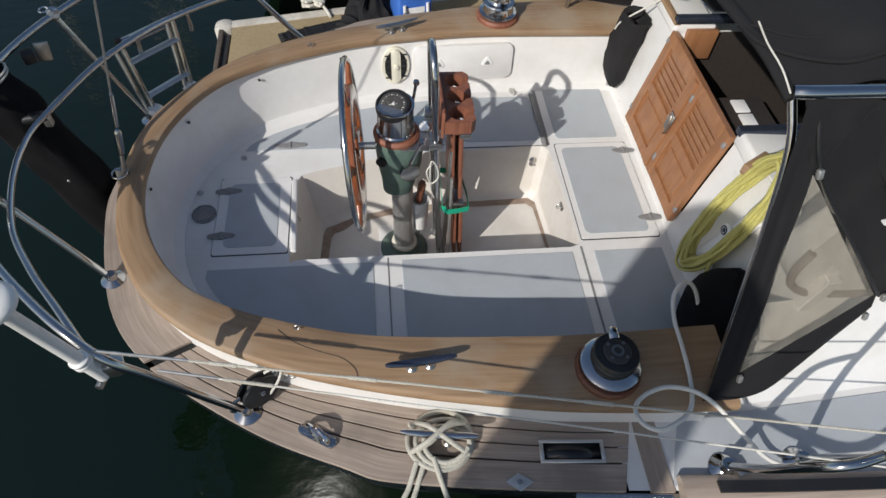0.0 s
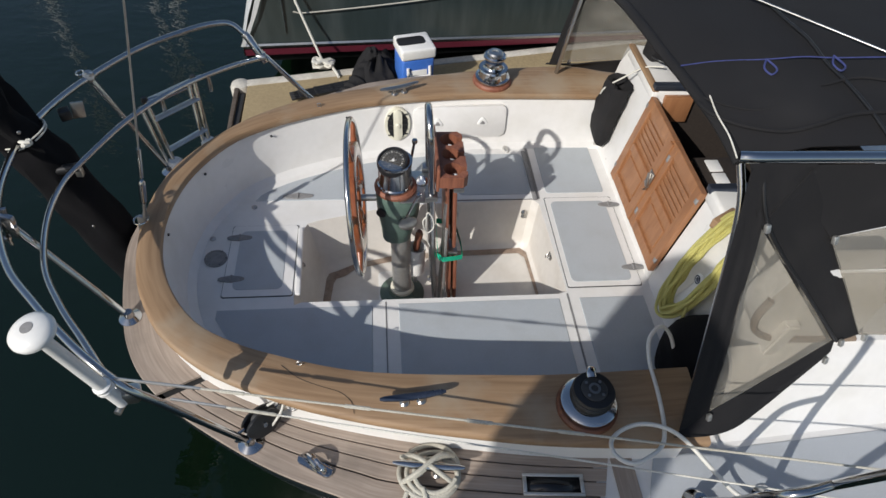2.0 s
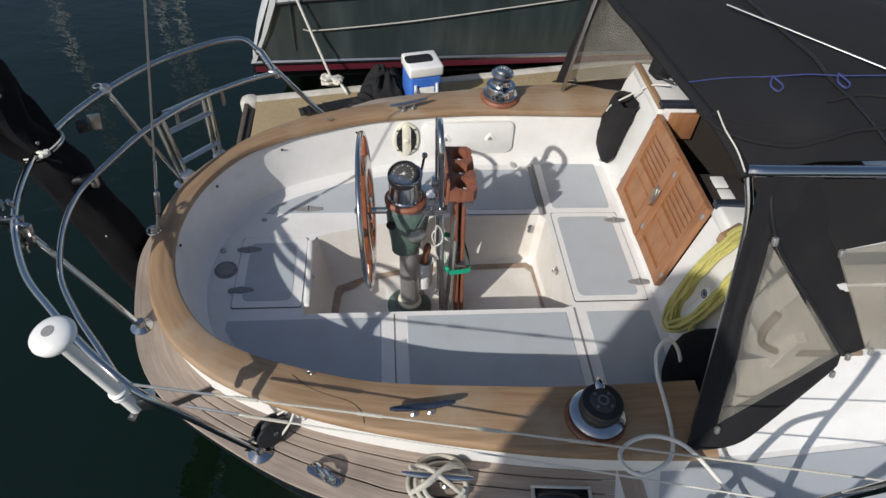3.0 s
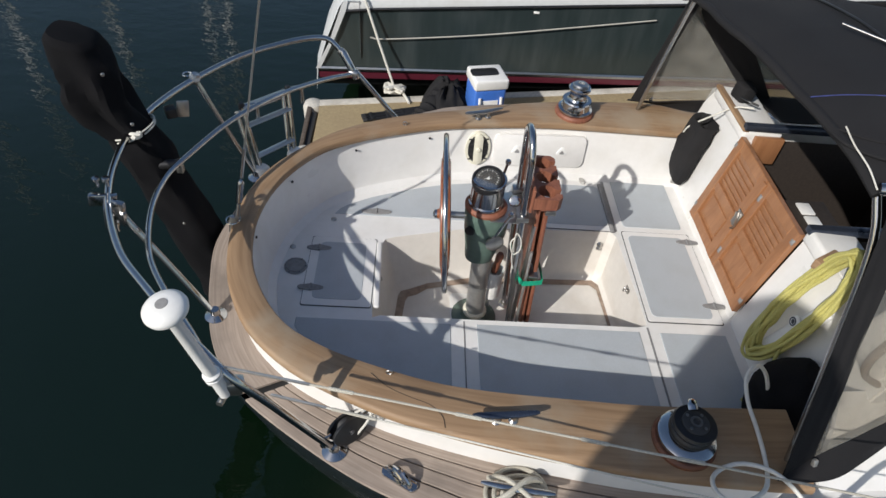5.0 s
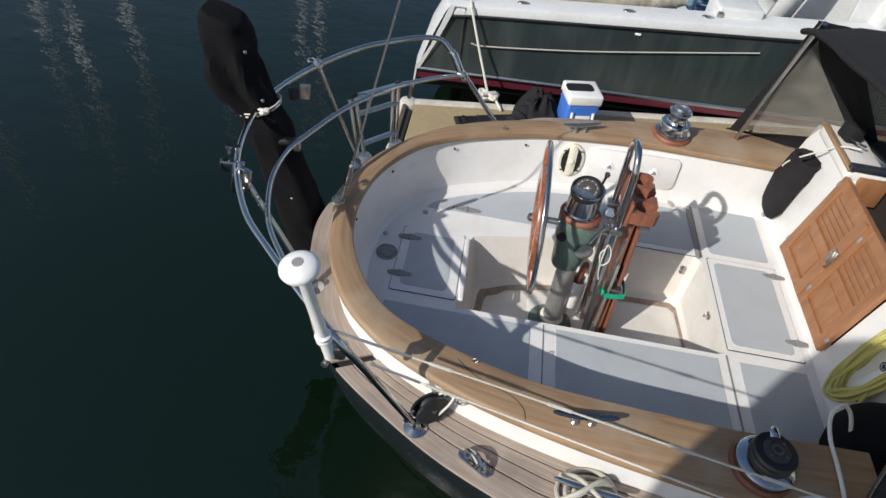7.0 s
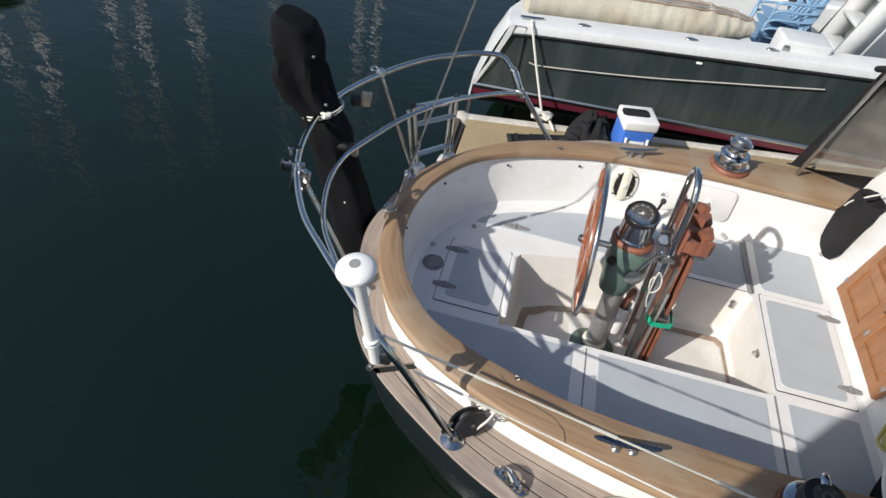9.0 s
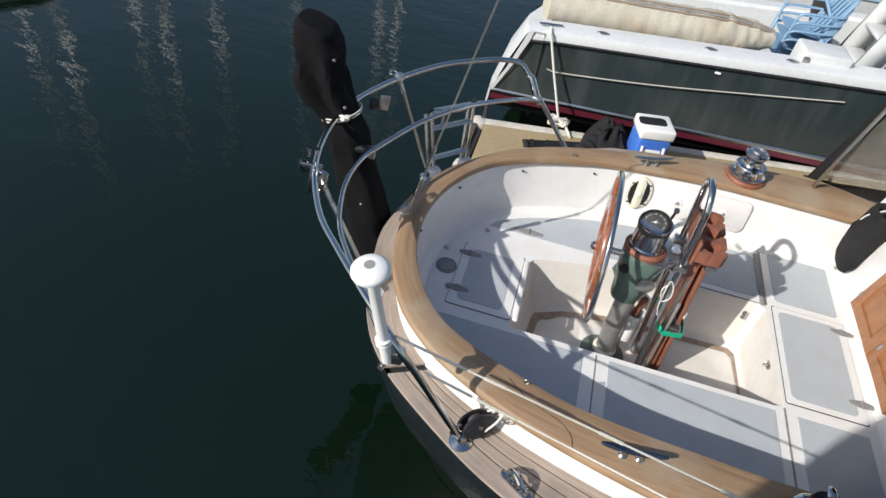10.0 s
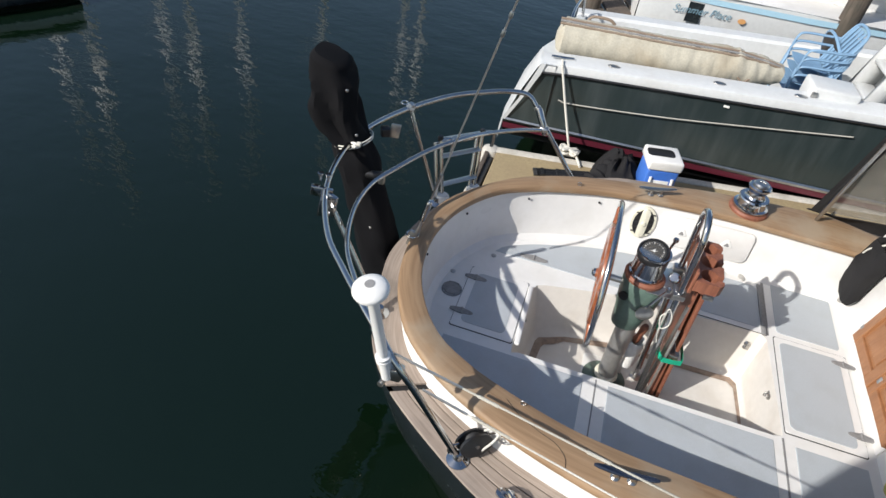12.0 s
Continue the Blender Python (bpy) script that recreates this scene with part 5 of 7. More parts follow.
# ---- backstay ----
st = thing("backstay", "wire backstay with turnbuckle on a stern chainplate", "backstay", at=(-1.19, -0.05, CAP_Z))
foot, up = Vector((-1.185, -0.052, 0.375)), Vector((0.172, 0.0, 0.985)).normalized()
up = (Vector((-0.905, -0.05, 1.667)) - foot).normalized()
part("wire", rod(foot + up * 0.36, foot + up * 14, 0.004, 8), ALU, st)
part("wire_terminal", rod(foot + up * 0.26, foot + up * 0.42, 0.0085, 10), CHROME, st)
part("turnbuckle", sweep([foot + up * d for d in (0.10, 0.11, 0.12, 0.22, 0.23, 0.24)], [0.008, 0.014, 0.015, 0.015, 0.014, 0.008], 12), CHROME, st)
part("toggle", sweep([foot + up * d for d in (0.0, 0.03, 0.05, 0.11)], [0.012, 0.014, 0.009, 0.008], 10), STEEL, st)
part("ring", sweep([(-1.20 + 0.03 * math.cos(a), -0.07 + 0.03 * math.sin(a), 0.385) for a in [2 * math.pi * k / 18 for k in range(18)]], 0.004, 7, closed=True), CHROME, st, "chrome split ring")
part("chainplate", box(0.05, 0.02, 0.10, pose(-1.20, -0.052, 0.34, 0, 10), 0.004), STEEL, st)
for d in (1.18, 1.26):
    part("wire_clip", box(0.016, 0.014, 0.03, Matrix.Translation(foot + up * d) @ pose(0, 0, 0, 0, 10, 20), 0.004), STEEL, st)

# ---- covered gear hanging behind the stern ----
cov = thing("covered_outboard", "black canvas cover over gear hung behind the stern", "covered gear", at=(-1.5, 0.1, 0.2))
rings = []
secs = [(-1.40, 0.10, -0.30, 0.10, 0.10), (-1.43, 0.10, -0.05, 0.115, 0.11), (-1.475, 0.10, 0.15, 0.12, 0.11), (-1.53, 0.10, 0.35, 0.118, 0.105), (-1.585, 0.10, 0.55, 0.115, 0.10), (-1.625, 0.10, 0.68, 0.108, 0.09), (-1.635, 0.10, 0.715, 0.103, 0.085), (-1.66, 0.10, 0.76, 0.115, 0.095), (-1.715, 0.10, 0.84, 0.142, 0.11), (-1.735, 0.10, 0.92, 0.148, 0.115), (-1.735, 0.10, 1.0, 0.135, 0.11), (-1.745, 0.10, 1.07, 0.125, 0.11), (-1.76, 0.10, 1.13, 0.12, 0.11), (-1.762, 0.10, 1.160, 0.118, 0.10), (-1.762, 0.10, 1.182, 0.095, 0.06)]
fine = spline([(x, z, a) for x, y, z, a, b in secs], 4)
for q in fine:
    x, z, a = q
    ringp = []
    for k in range(32):
        t = 2 * math.pi * k / 32
        fold = abs(noise.noise(Vector((math.cos(t) * 1.3 + z * 1.5, math.sin(t) * 1.3, z * 3.2 + 3))))
        w = 0.022 - 0.085 * fold * (0.35 + 0.65 * min(1.0, max(0.0, (z - 0.65) / 0.2))) + noise.noise(Vector((math.cos(t) * 3.5, math.sin(t) * 3.5, z * 9))) * 0.010
        w *= 1 - 0.8 * min(1.0, max(0.0, (z - 1.06) / 0.10))
        cx, cy = math.copysign(abs(math.cos(t)) ** 0.75, math.cos(t)), math.copysign(abs(math.sin(t)) ** 0.75, math.sin(t))
        ringp.append(Vector((x + 0.02 + (a * 0.80 + w) * cx, 0.10 + (a * 0.78 + w) * cy, z - 0.02 * cx * max(0.0, z - 1.0) / 0.18)))
    rings.append(ringp)
part("cover", loft(rings, closed=True, caps=True), BLACKCLOTH, cov)
for x, y, z in ((-1.62, 0.005, 1.06), (-1.56, -0.005, 0.84), (-1.46, 0.0, 0.28)):
    part("press_stud", lathe([(0.008, 0), (0.006, 0.006), (0, 0.007)], 10, place((x, y, z), (0.6, -0.8, 0))), STEEL, cov, "small metal stud")
lash = thing("lashing", "white cord lashing tied round the cover and rail", "cord", at=(-1.62, 0.1, 0.75))
for dz in (0.0, 0.016):
    part("turn", sweep(spline([(-1.617 + 0.098 * math.cos(a), 0.10 + 0.094 * math.sin(a), 0.735 + dz + 0.035 * math.cos(a)) for a in [2 * math.pi * k / 20 for k in range(20)]], 2, closed=True), 0.0038, 8, closed=True), ROPE, lash)
part("knot", sweep(spline([(-1.565 + 0.022 * math.cos(2.4 * k), 0.012 + 0.02 * math.sin(2.4 * k), 0.775 + 0.012 * math.sin(1.7 * k)) for k in range(9)], 4), 0.0075, 8), ROPE, lash)

# ---- antenna on the quarter ----
an = thing("mushroom_antenna", "white mushroom antenna on a short pole clamped to the rail", "antenna", at=(-0.95, -1.13, 0.64))
base, tip = Vector((-0.945, -1.14, 0.63)), Vector((-1.015, -1.19, 1.12))
aw = (tip - base).normalized()
am = place(base, aw)
part("pole", lathe([(0.020, 0.0), (0.020, 0.004), (0.020, 0.10), (0.028, 0.104), (0.028, 0.115), (0.025, 0.118), (0.028, 0.122), (0.028, 0.132), (0.020, 0.138), (0.019, 0.44), (0.028, 0.46), (0, 0.46)], 24, am), WHITE, an, "white plastic pole")
part("dome", lathe([(0.018, 0.45), (0.045, 0.462), (0.058, 0.470), (0.061, 0.480), (0.059, 0.490), (0.047, 0.501), (0.025, 0.507), (0, 0.508)], 36, am), WHITE, an, "white dome")
part("dome_badge", lathe([(0.017, 0.503), (0.017, 0.5085), (0.0, 0.510)], 20, am), CHANNEL, an, "round grey badge")
part("mount", box(0.07, 0.05, 0.06, pose(-0.925, -1.12, 0.645, 0, 20, 20), 0.010), STEEL, an, "metal ratchet mount")
part("mount_bolt", rod((-0.96, -1.17, 0.61), (-0.94, -1.09, 0.61), 0.012, 10), STEEL, an)

# ---- lifelines ----
def lifeline(name_label, a, b, r, mat, splices, sag=0.0):
    th = thing("lifeline", name_label, "lifeline")
    a, b = Vector(a), Vector(b)
    pts = [a.lerp(b, k / 24) - Vector((0, 0, sag * 4 * (k / 24) * (1 - k / 24))) for k in range(25)]
    part("line", sweep(pts, r, 8), mat, th)
    for f0, f1, m2, rr in splices:
        part("splice", sweep([a.lerp(b, f0 + (f1 - f0) * k / 12) - Vector((0, 0, sag * 4 * (f0 + (f1 - f0) * k / 12) * (1 - f0 - (f1 - f0) * k / 12))) for k in range(13)], [rr * (1 + 0.12 * (k % 2)) for k in range(13)], 8), m2, th, "dark whipping" if m2 is BLACK else "pale whipping")
    return th


lifeline("grey-white rope lifeline with whipped splices", (-0.93, -1.13, 0.76), (2.9, -1.90, 0.87), 0.0038, OLDROPE, [(0.0, 0.07, STEEL, 0.0048), (0.085, 0.105, OLDROPE, 0.0058), (0.185, 0.205, OLDROPE, 0.0058), (0.28, 0.30, OLDROPE, 0.0058), (0.35, 0.37, OLDROPE, 0.0056)])
lifeline("tight white lower lifeline", (-0.81, -1.115, 0.59), (2.9, -1.93, 0.60), 0.0034, ROPE, [(0.0, 0.05, STEEL, 0.0048), (0.055, 0.095, OLDROPE, 0.0056)])
sg = thing("gate_stanchion", "polished steel boarding-gate stanchion braced on two round feet, leaning outboard", "stanchion", at=(1.055, -1.435, DECK_Z))
for x in (1.055, 1.335):
    part("base_disc", lathe([(0.055, 0), (0.055, 0.008), (0.04, 0.016), (0.026, 0.03), (0.024, 0.06), (0, 0.06)], 24, Matrix.Translation((x, -1.435, DECK_Z))), CHROME, sg, "round chrome foot")
    part("foot_lug", box(0.02, 0.035, 0.05, pose(x + 0.03, -1.46, DECK_Z + 0.03, 0, 0, 20), 0.005), STEEL, sg)
part("brace_tube", sweep(spline([(1.055, -1.435, DECK_Z + 0.04), (1.047, -1.52, 0.45), (1.04, -1.585, 0.67), (1.055, -1.61, 0.745), (1.11, -1.615, 0.775), (1.19, -1.60, 0.775)], 6), 0.0145, 12), CHROME, sg)
part("post_tube", sweep([(1.335, -1.435, DECK_Z + 0.04), (1.21, -1.585, 0.72), (1.095, -1.725, 1.22)], 0.0145, 12), CHROME, sg)
part("post_cap", lathe([(0.0145, 0), (0.019, 0.005), (0.016, 0.02), (0, 0.024)], 14, place((1.095, -1.725, 1.22), (-0.2, -0.25, 0.9))), STEEL, sg)

# ---- mooring block at the quarter ----
blk = thing("stern_block", "black snatch block on a chrome swivel base", "block", at=(-0.60, -1.04, DECK_Z))
bmx = pose(-0.575, -1.035, DECK_Z + 0.065, 68, 0, 40)
for zz in (-0.022, 0.022):
    part("cheek", prism(oval(0.075, 0.05, 28), zz - 0.006, zz + 0.006, 0.004, bmx), BLACK, blk, "black cheek plate")
part("sheave", lathe([(0.042, -0.014), (0.036, 0), (0.042, 0.014), (0, 0.014)], 24, bmx), RUBBER, blk)
part("block_pin", rod(bmx @ Vector((0, 0, -0.034)), bmx @ Vector((0, 0, 0.034)), 0.010, 10), CHROME, blk)
part("shackle", sweep([bmx @ Vector(q) for q in spline([(-0.07, 0.02, 0), (-0.10, 0.018, 0), (-0.115, 0, 0), (-0.10, -0.018, 0), (-0.07, -0.02, 0)], 4)], 0.007, 8), CHROME, blk)
part("shackle", sweep([bmx @ Vector(q) for q in spline([(0.07, 0.02, 0), (0.11, 0.02, 0.01), (0.12, 0, 0.02), (0.09, -0.02, 0)], 4)], 0.006, 8), CHROME, blk)
part("white_tie", sweep(spline([(-0.55, -1.055, DECK_Z + 0.03), (-0.50, -1.02, DECK_Z + 0.10), (-0.49, -0.99, DECK_Z + 0.15), (-0.55, -1.0, DECK_Z + 0.12)], 5), 0.005, 7), ROPE, blk)
pe, pn = Vector((-0.46, -1.005, 0.30)), Vector((0.3, -0.95, 0))
part("pad_eye", sweep([pe + Vector((0.025 * math.cos(a), -0.01, 0.02 * math.sin(a))) for a in [2 * math.pi * k / 16 for k in range(16)]], 0.005, 7, closed=True), STEEL, blk)

# ---- the spray hood ----
hood = thing("spray_hood", "black canvas spray hood with clear vinyl side windows", "spray hood", at=(1.4, 0, 0.5))


def hood_edge(s, x):
    """The hood's crown line at station x: y runs from -1 to 1 across."""
    n = 14
    out = []
    for k in range(n + 1):
        v = -1 + 2 * k / n
        y = 0.83 * v
        z = 1.322 + 0.10 * (1 - v * v) - 0.062 * v - 0.02 * abs(v) ** 8
        out.append((y, z))
    return out


rings = []
for x, dz, aft in ((0.0, -0.012, 1), (0.02, 0.0, 1), (0.20, 0.035, 0.9), (0.45, 0.045, 0.6), (0.75, 0.03, 0.3), (1.05, 0.0, 0.1), (1.35, -0.06, 0.0)):
    ringp = []
    for y, z in hood_edge(1, x):
        v = y / 0.83
        xb = 0.955 - 0.03 * v - aft * 0.10 * (1 - v * v)
        w = 0.016 * noise.noise(Vector((x * 3, y * 4, 1.5))) + 0.009 * noise.noise(Vector((x * 9, y * 9, 4)))
        ringp.append(Vector((xb + x, y, z + dz + w - 0.012 * math.exp(-((x - 0.5) / 0.12) ** 2) * (1 - v * v))))
    rings.append(ringp)
part("top_panel", sheet(loft(rings), 0.006), CANVAS, hood, "sagging black canvas top")
hem = [p + Vector((-0.004, 0, -0.004)) for p in rings[0]]
part("hem", sweep(spline(hem, 3), 0.02, 10, flatten=0.8), CANVAS, hood, "rolled canvas hem")
part("seam", sweep(spline([p + Vector((0, 0, 0.008)) for p in rings[3]], 3), 0.006, 8), BLACK, hood, "raised black seam")
bow = [(1.04, -1.17, 0.37), (1.03, -1.05, 0.75), (1.02, -0.90, 1.18), (1.0, -0.80, 1.34)]
for s, dz in ((-1, 0.0), (1, -0.06)):
    pts = [(x + (0.0 if s < 0 else -0.02), -y * (1 if s > 0 else -1), z + dz * max(0, (z - 0.4))) for x, y, z in bow]
    part("bow_tube", sweep(spline(pts, 6), 0.0125, 12), CHROME, hood, "polished bow tube")
# grab tube along the near edge
part("grab_tube", sweep(spline([(0.965, -0.84, 1.375), (1.02, -0.855, 1.385), (1.20, -0.865, 1.392), (1.6, -0.875, 1.395), (2.2, -0.885, 1.39)], 6), 0.019, 14), CHROME, hood, "polished grab tube")
# side panels
NJ, NB = Vector((0.965, -0.835, 1.315)), Vector((1.00, -1.255, CAP_Z + 0.01))


def patch(name, corners, mat, label, thick=0.005, n=10, bulge=0.0):
    """A four-cornered cloth, a to b along the top and d to c along the foot."""
    a, b, c, d = [Vector(q) for q in corners]
    rows = []
    nrm = (b - a).cross(d - a).normalized()
    for i in range(n + 1):
        u = i / n
        rows.append([a.lerp(b, j / n).lerp(d.lerp(c, j / n), u) + nrm * (bulge * math.sin(math.pi * u) * math.sin(math.pi * j / n) + 0.006 * noise.noise(Vector((u * 4, j / n * 4, a.x)))) for j in range(n + 1)])
    return part(name, sheet(loft(rows), thick), mat, hood, label)


for s in (-1, 1):
    def Y(p, drop=0.0):
        x, y, z = p
        return (x, y if s < 0 else -y, z + (0.04 if s < 0 else -0.09) * max(0, z - 0.45))
    clear = CLEAR if s < 0 else FARCLEAR
    # window triangle between aft strip and corner strip
    near_side = s < 0
    patch("aft_strip", [Y((0.99, -0.885, 1.335)), Y((1.075, -0.945, 1.165) if near_side else (1.03, -0.865, 1.26)), Y((1.115, -1.18, 0.42) if near_side else (1.035, -1.215, 0.41)), Y((0.985, -1.245, 0.385))], CANVAS, "black canvas edge strip")
    patch("side_window", [Y((1.07, -0.945, 1.155) if near_side else (1.028, -0.868, 1.25)), Y((1.095, -0.95, 1.15)), Y((1.60, -1.005, 0.595)), Y((1.11, -1.182, 0.425) if near_side else (1.033, -1.213, 0.415))], clear, "creased clear vinyl window", 0.002, 12, 0.02).visible_shadow = False
    foot_top = [Y(q) for q in ((0.99, -1.235, 0.395), (1.11, -1.182, 0.425), (1.235, -1.14, 0.468), (1.36, -1.095, 0.512), (1.48, -1.05, 0.553), (1.61, -1.002, 0.60))]
    foot_low = [Y(q) for q in ((0.965, -1.255, 0.378), (1.09, -1.255, 0.372), (1.21, -1.23, 0.370), (1.34, -1.165, 0.385), (1.47, -1.095, 0.43), (1.59, -1.035, 0.52))]
    ta, tb = spline(foot_top, 4), spline(foot_low, 4)
    part("foot_strip", sheet(loft([ta, [p.lerp(q, 0.5) + Vector((0, 0.012 * s, 0)) for p, q in zip(ta, tb)], tb]), 0.005), CANVAS, hood, "black canvas foot strip")
    patch("corner_gusset", [Y((0.98, -0.878, 1.345)), Y((1.20, -0.868, 1.335)), Y((1.21, -0.885, 1.29)), Y((1.066, -0.952, 1.145))], CANVAS, "black canvas corner gusset")
    patch("corner_strip", [Y((1.068, -0.95, 1.16)), Y((1.19, -0.88, 1.32)), Y((1.72, -0.985, 0.60)), Y((1.60, -1.005, 0.575))], CANVAS, "black canvas corner strip")
    patch("upper_side", [Y((1.10, -0.87, 1.33)), Y((2.25, -0.87, 1.33)), Y((2.25, -0.885, 1.27)), Y((1.36, -0.925, 1.075))], CANVAS, "black canvas side panel")
    patch("front_window", [Y((1.36, -0.928, 1.075)), Y((2.25, -0.889, 1.27)), Y((2.25, -0.985, 0.56)), Y((1.715, -0.99, 0.60))], clear, "clear vinyl front window", 0.002).visible_shadow = False
    part("welt", sweep(spline([Y((1.03, -0.868, 1.33)), Y((1.095, -0.957, 1.155)), Y((1.35, -0.985, 0.875)), Y((1.61, -1.012, 0.60))], 5), 0.006, 8), BLACK, hood, "black welt")
    for q in ((1.08, -0.965, 1.165), (1.625, -1.02, 0.60), (1.585, -1.05, 0.53), (1.10, -1.205, 0.425), (1.365, -0.94, 1.08), (1.73, -1.0, 0.60)):
        q = Y(q)
        part("turn_button", box(0.018, 0.016, 0.03, pose(*q, 20 * s, 0, 15), 0.004), ALU, hood, "pale turn button")
patch("valance", [(1.60, 1.02, 0.60), (1.56, 0.58, 0.705), (2.3, 0.58, 0.72), (2.3, 1.02, 0.62)], CANVAS, "black canvas valance lying on the cabin top", bulge=0.02)
# cords and folds on the top
def top_z(x, y):
    """Height of the canvas top, a little proud of the cloth."""
    v = y / 0.83
    return 1.322 + 0.10 * (1 - v * v) - 0.062 * v + 0.045 * min(1.0, max(0.0, (x - 0.9) / 0.4)) + 0.004


def on_top(pts, up=0.0):
    return spline([(x, y, top_z(x, y) + up) for x, y in pts], 5)


part("bolt_cord", sweep(spline([(0.955, -0.845, 1.375), (0.945, -0.78, 1.405), (0.93, -0.70, 1.425), (0.925, -0.63, 1.445)], 5), 0.0026, 8), ROPE, hood, "thin white bolt cord")
part("blue_cord", sweep(on_top([(0.90, -0.445), (1.02, -0.44), (1.18, -0.455), (1.30, -0.46), (1.41, -0.465), (1.60, -0.46), (1.9, -0.46)], 0.003), 0.0024, 7), NAVYCORD, hood, "thin blue cord")
for x in (1.18, 1.41):
    part("cord_loop", sweep(on_top([(x, -0.455), (x - 0.025, -0.50), (x - 0.015, -0.535), (x + 0.012, -0.51), (x, -0.455)], 0.004), 0.0034, 7), NAVYCORD, hood, "knotted blue loop")
part("batten", rod((1.20, 0.02, top_z(1.2, 0.02) + 0.03), (1.76, -0.60, top_z(1.76, -0.60) + 0.015), 0.0042, 10), STEEL, hood, "dull metal pole lying on the top")
for pts, r in (([(0.90, -0.61), (0.93, -0.68), (1.01, -0.74), (1.12, -0.775), (1.23, -0.76), (1.37, -0.725), (1.6, -0.72)], 0.007), ([(0.92, -0.60), (1.0, -0.655), (1.08, -0.68), (1.15, -0.665)], 0.005), ([(1.30, -0.60), (1.45, -0.56), (1.6, -0.58), (1.8, -0.55)], 0.005)):
    part("canvas_fold", sweep(on_top(pts, -0.003), [r * 0.3] + [r] * (len(on_top(pts)) - 2) + [r * 0.3], 8), CANVAS, hood, "soft fold in the canvas")

# what shows through the near window: a white cushion with a tan edge
cus = thing("cushion", "white cockpit cushion with tan piping, stowed under the hood", "cushion", at=(1.50, -0.80, 0.50))
STAND = Matrix(((1, 0, 0, 0), (0, 0, 1, -0.945), (0, 1, 0, 0), (0, 0, 0, 1)))        # a flat outline set upright, facing aft of the side window
low_edge = spline([(1.285, 0.80, 0), (1.275, 0.70, 0), (1.305, 0.615, 0), (1.385, 0.56, 0), (1.49, 0.54, 0), (1.62, 0.532, 0), (1.76, 0.53, 0)], 5)
part("cushion_body", prism([(p.x, p.y) for p in low_edge] + [(1.76, 0.95), (1.33, 0.95)], 0.0, 0.11, 0.03, STAND, 3), GEL, cus)
part("piping", sweep([STAND @ Vector((p.x, p.y, -0.006)) for p in low_edge], 0.017, 8, flatten=0.8), TANPIPE, cus, "tan piping")

# black bag under the hood and yellow line coil on the bulkhead
bag = thing("dark_bag", "black cloth bag below the line coil in the hood's shade", "bag", at=(1.22, -0.78, 0.05))
rings = []
for i in range(13):
    t = i / 12
    r = 0.17 * math.sin(math.pi * (0.08 + 0.86 * t)) ** 0.6
    rings.append([Vector((1.23 + 0.05 * t + 0.75 * r * math.cos(a), -0.80 - 0.04 * t + r * math.sin(a) * 1.1 , 0.006 + 0.42 * t)) + Vector((1, 1, 0)) * 0.03 * noise.noise(Vector((math.cos(a) * 2, math.sin(a) * 2, t * 5))) for a in [2 * math.pi * k / 20 for k in range(20)]])
part("bag_body", loft(rings, closed=True, caps=True), BLACKCLOTH, bag)

coil = thing("line_coil", "coil of yellow-green line hung on the white bulkhead", "rope coil", at=tuple(bulk(-0.52, 0.1)))
rnd = random.Random(4)
for k in range(16):
    w, h = 0.062 + 0.0035 * k, 0.315 + 0.004 * k
    pts = []
    for j in range(22):
        a = 2 * math.pi * j / 22
        yy = -0.525 + w * math.cos(a) - 0.03 * math.sin(a) + 0.008 * rnd.uniform(-1, 1)
        zz = 0.475 + h * math.sin(a) + 0.008 * rnd.uniform(-1, 1)
        pts.append(bulk(yy, zz, 0.048 + 0.009 * (k % 4) + 0.012 * math.cos(2 * a + k)))
    part("turn", sweep(spline(pts, 3, closed=True), 0.0078, 8, closed=True), YELLOWROPE, coil)
part("loose_end", sweep(spline([bulk(-0.60, 0.30, 0.07), bulk(-0.66, 0.20, 0.09), bulk(-0.69, 0.08, 0.10), bulk(-0.70, 0.02, 0.12)], 5), 0.0078, 8), YELLOWROPE, coil)
part("coil_peg", box(0.14, 0.04, 0.05, Matrix.Translation(bulk(-0.415, 0.665, 0.03)) @ pose(0, 0, 0, 0, 0, 30), 0.008), TRIMWOOD, coil, "wooden peg")
ig = thing("rope_clutch", "white double line clutch with round caps on the bulkhead", "line clutch", at=tuple(bulk(-0.55, 0.3)))
part("clutch_body", box(0.04, 0.075, 0.40, Matrix.Translation(bulk(-0.545, 0.36, 0.015)) @ pose(0, 0, 0, 14, 9, 0), 0.02, segs=3), WHITE, ig)
for z in (0.22, 0.40):
    part("clutch_cap", lathe([(0.03, 0), (0.03, 0.01), (0.024, 0.016), (0.012, 0.018), (0.012, 0.014), (0, 0.014)], 20, place(bulk(-0.545 + (0.36 - z) * -0.25, z, 0.038), (-1, 0, 0.16))), WHITE, ig)
    part("clutch_ring", lathe([(0.021, 0.0155), (0.021, 0.0175), (0.014, 0.0185), (0.014, 0.016)], 20, place(bulk(-0.545 + (0.36 - z) * -0.25, z, 0.038), (-1, 0, 0.16))), BLUEBLACK, ig, "dark ring mark")
bgp = thing("sheet_bag", "black canvas bag hung by a white cord on the bulkhead", "bag", at=tuple(bulk(0.97, 0.1)))
rings = []
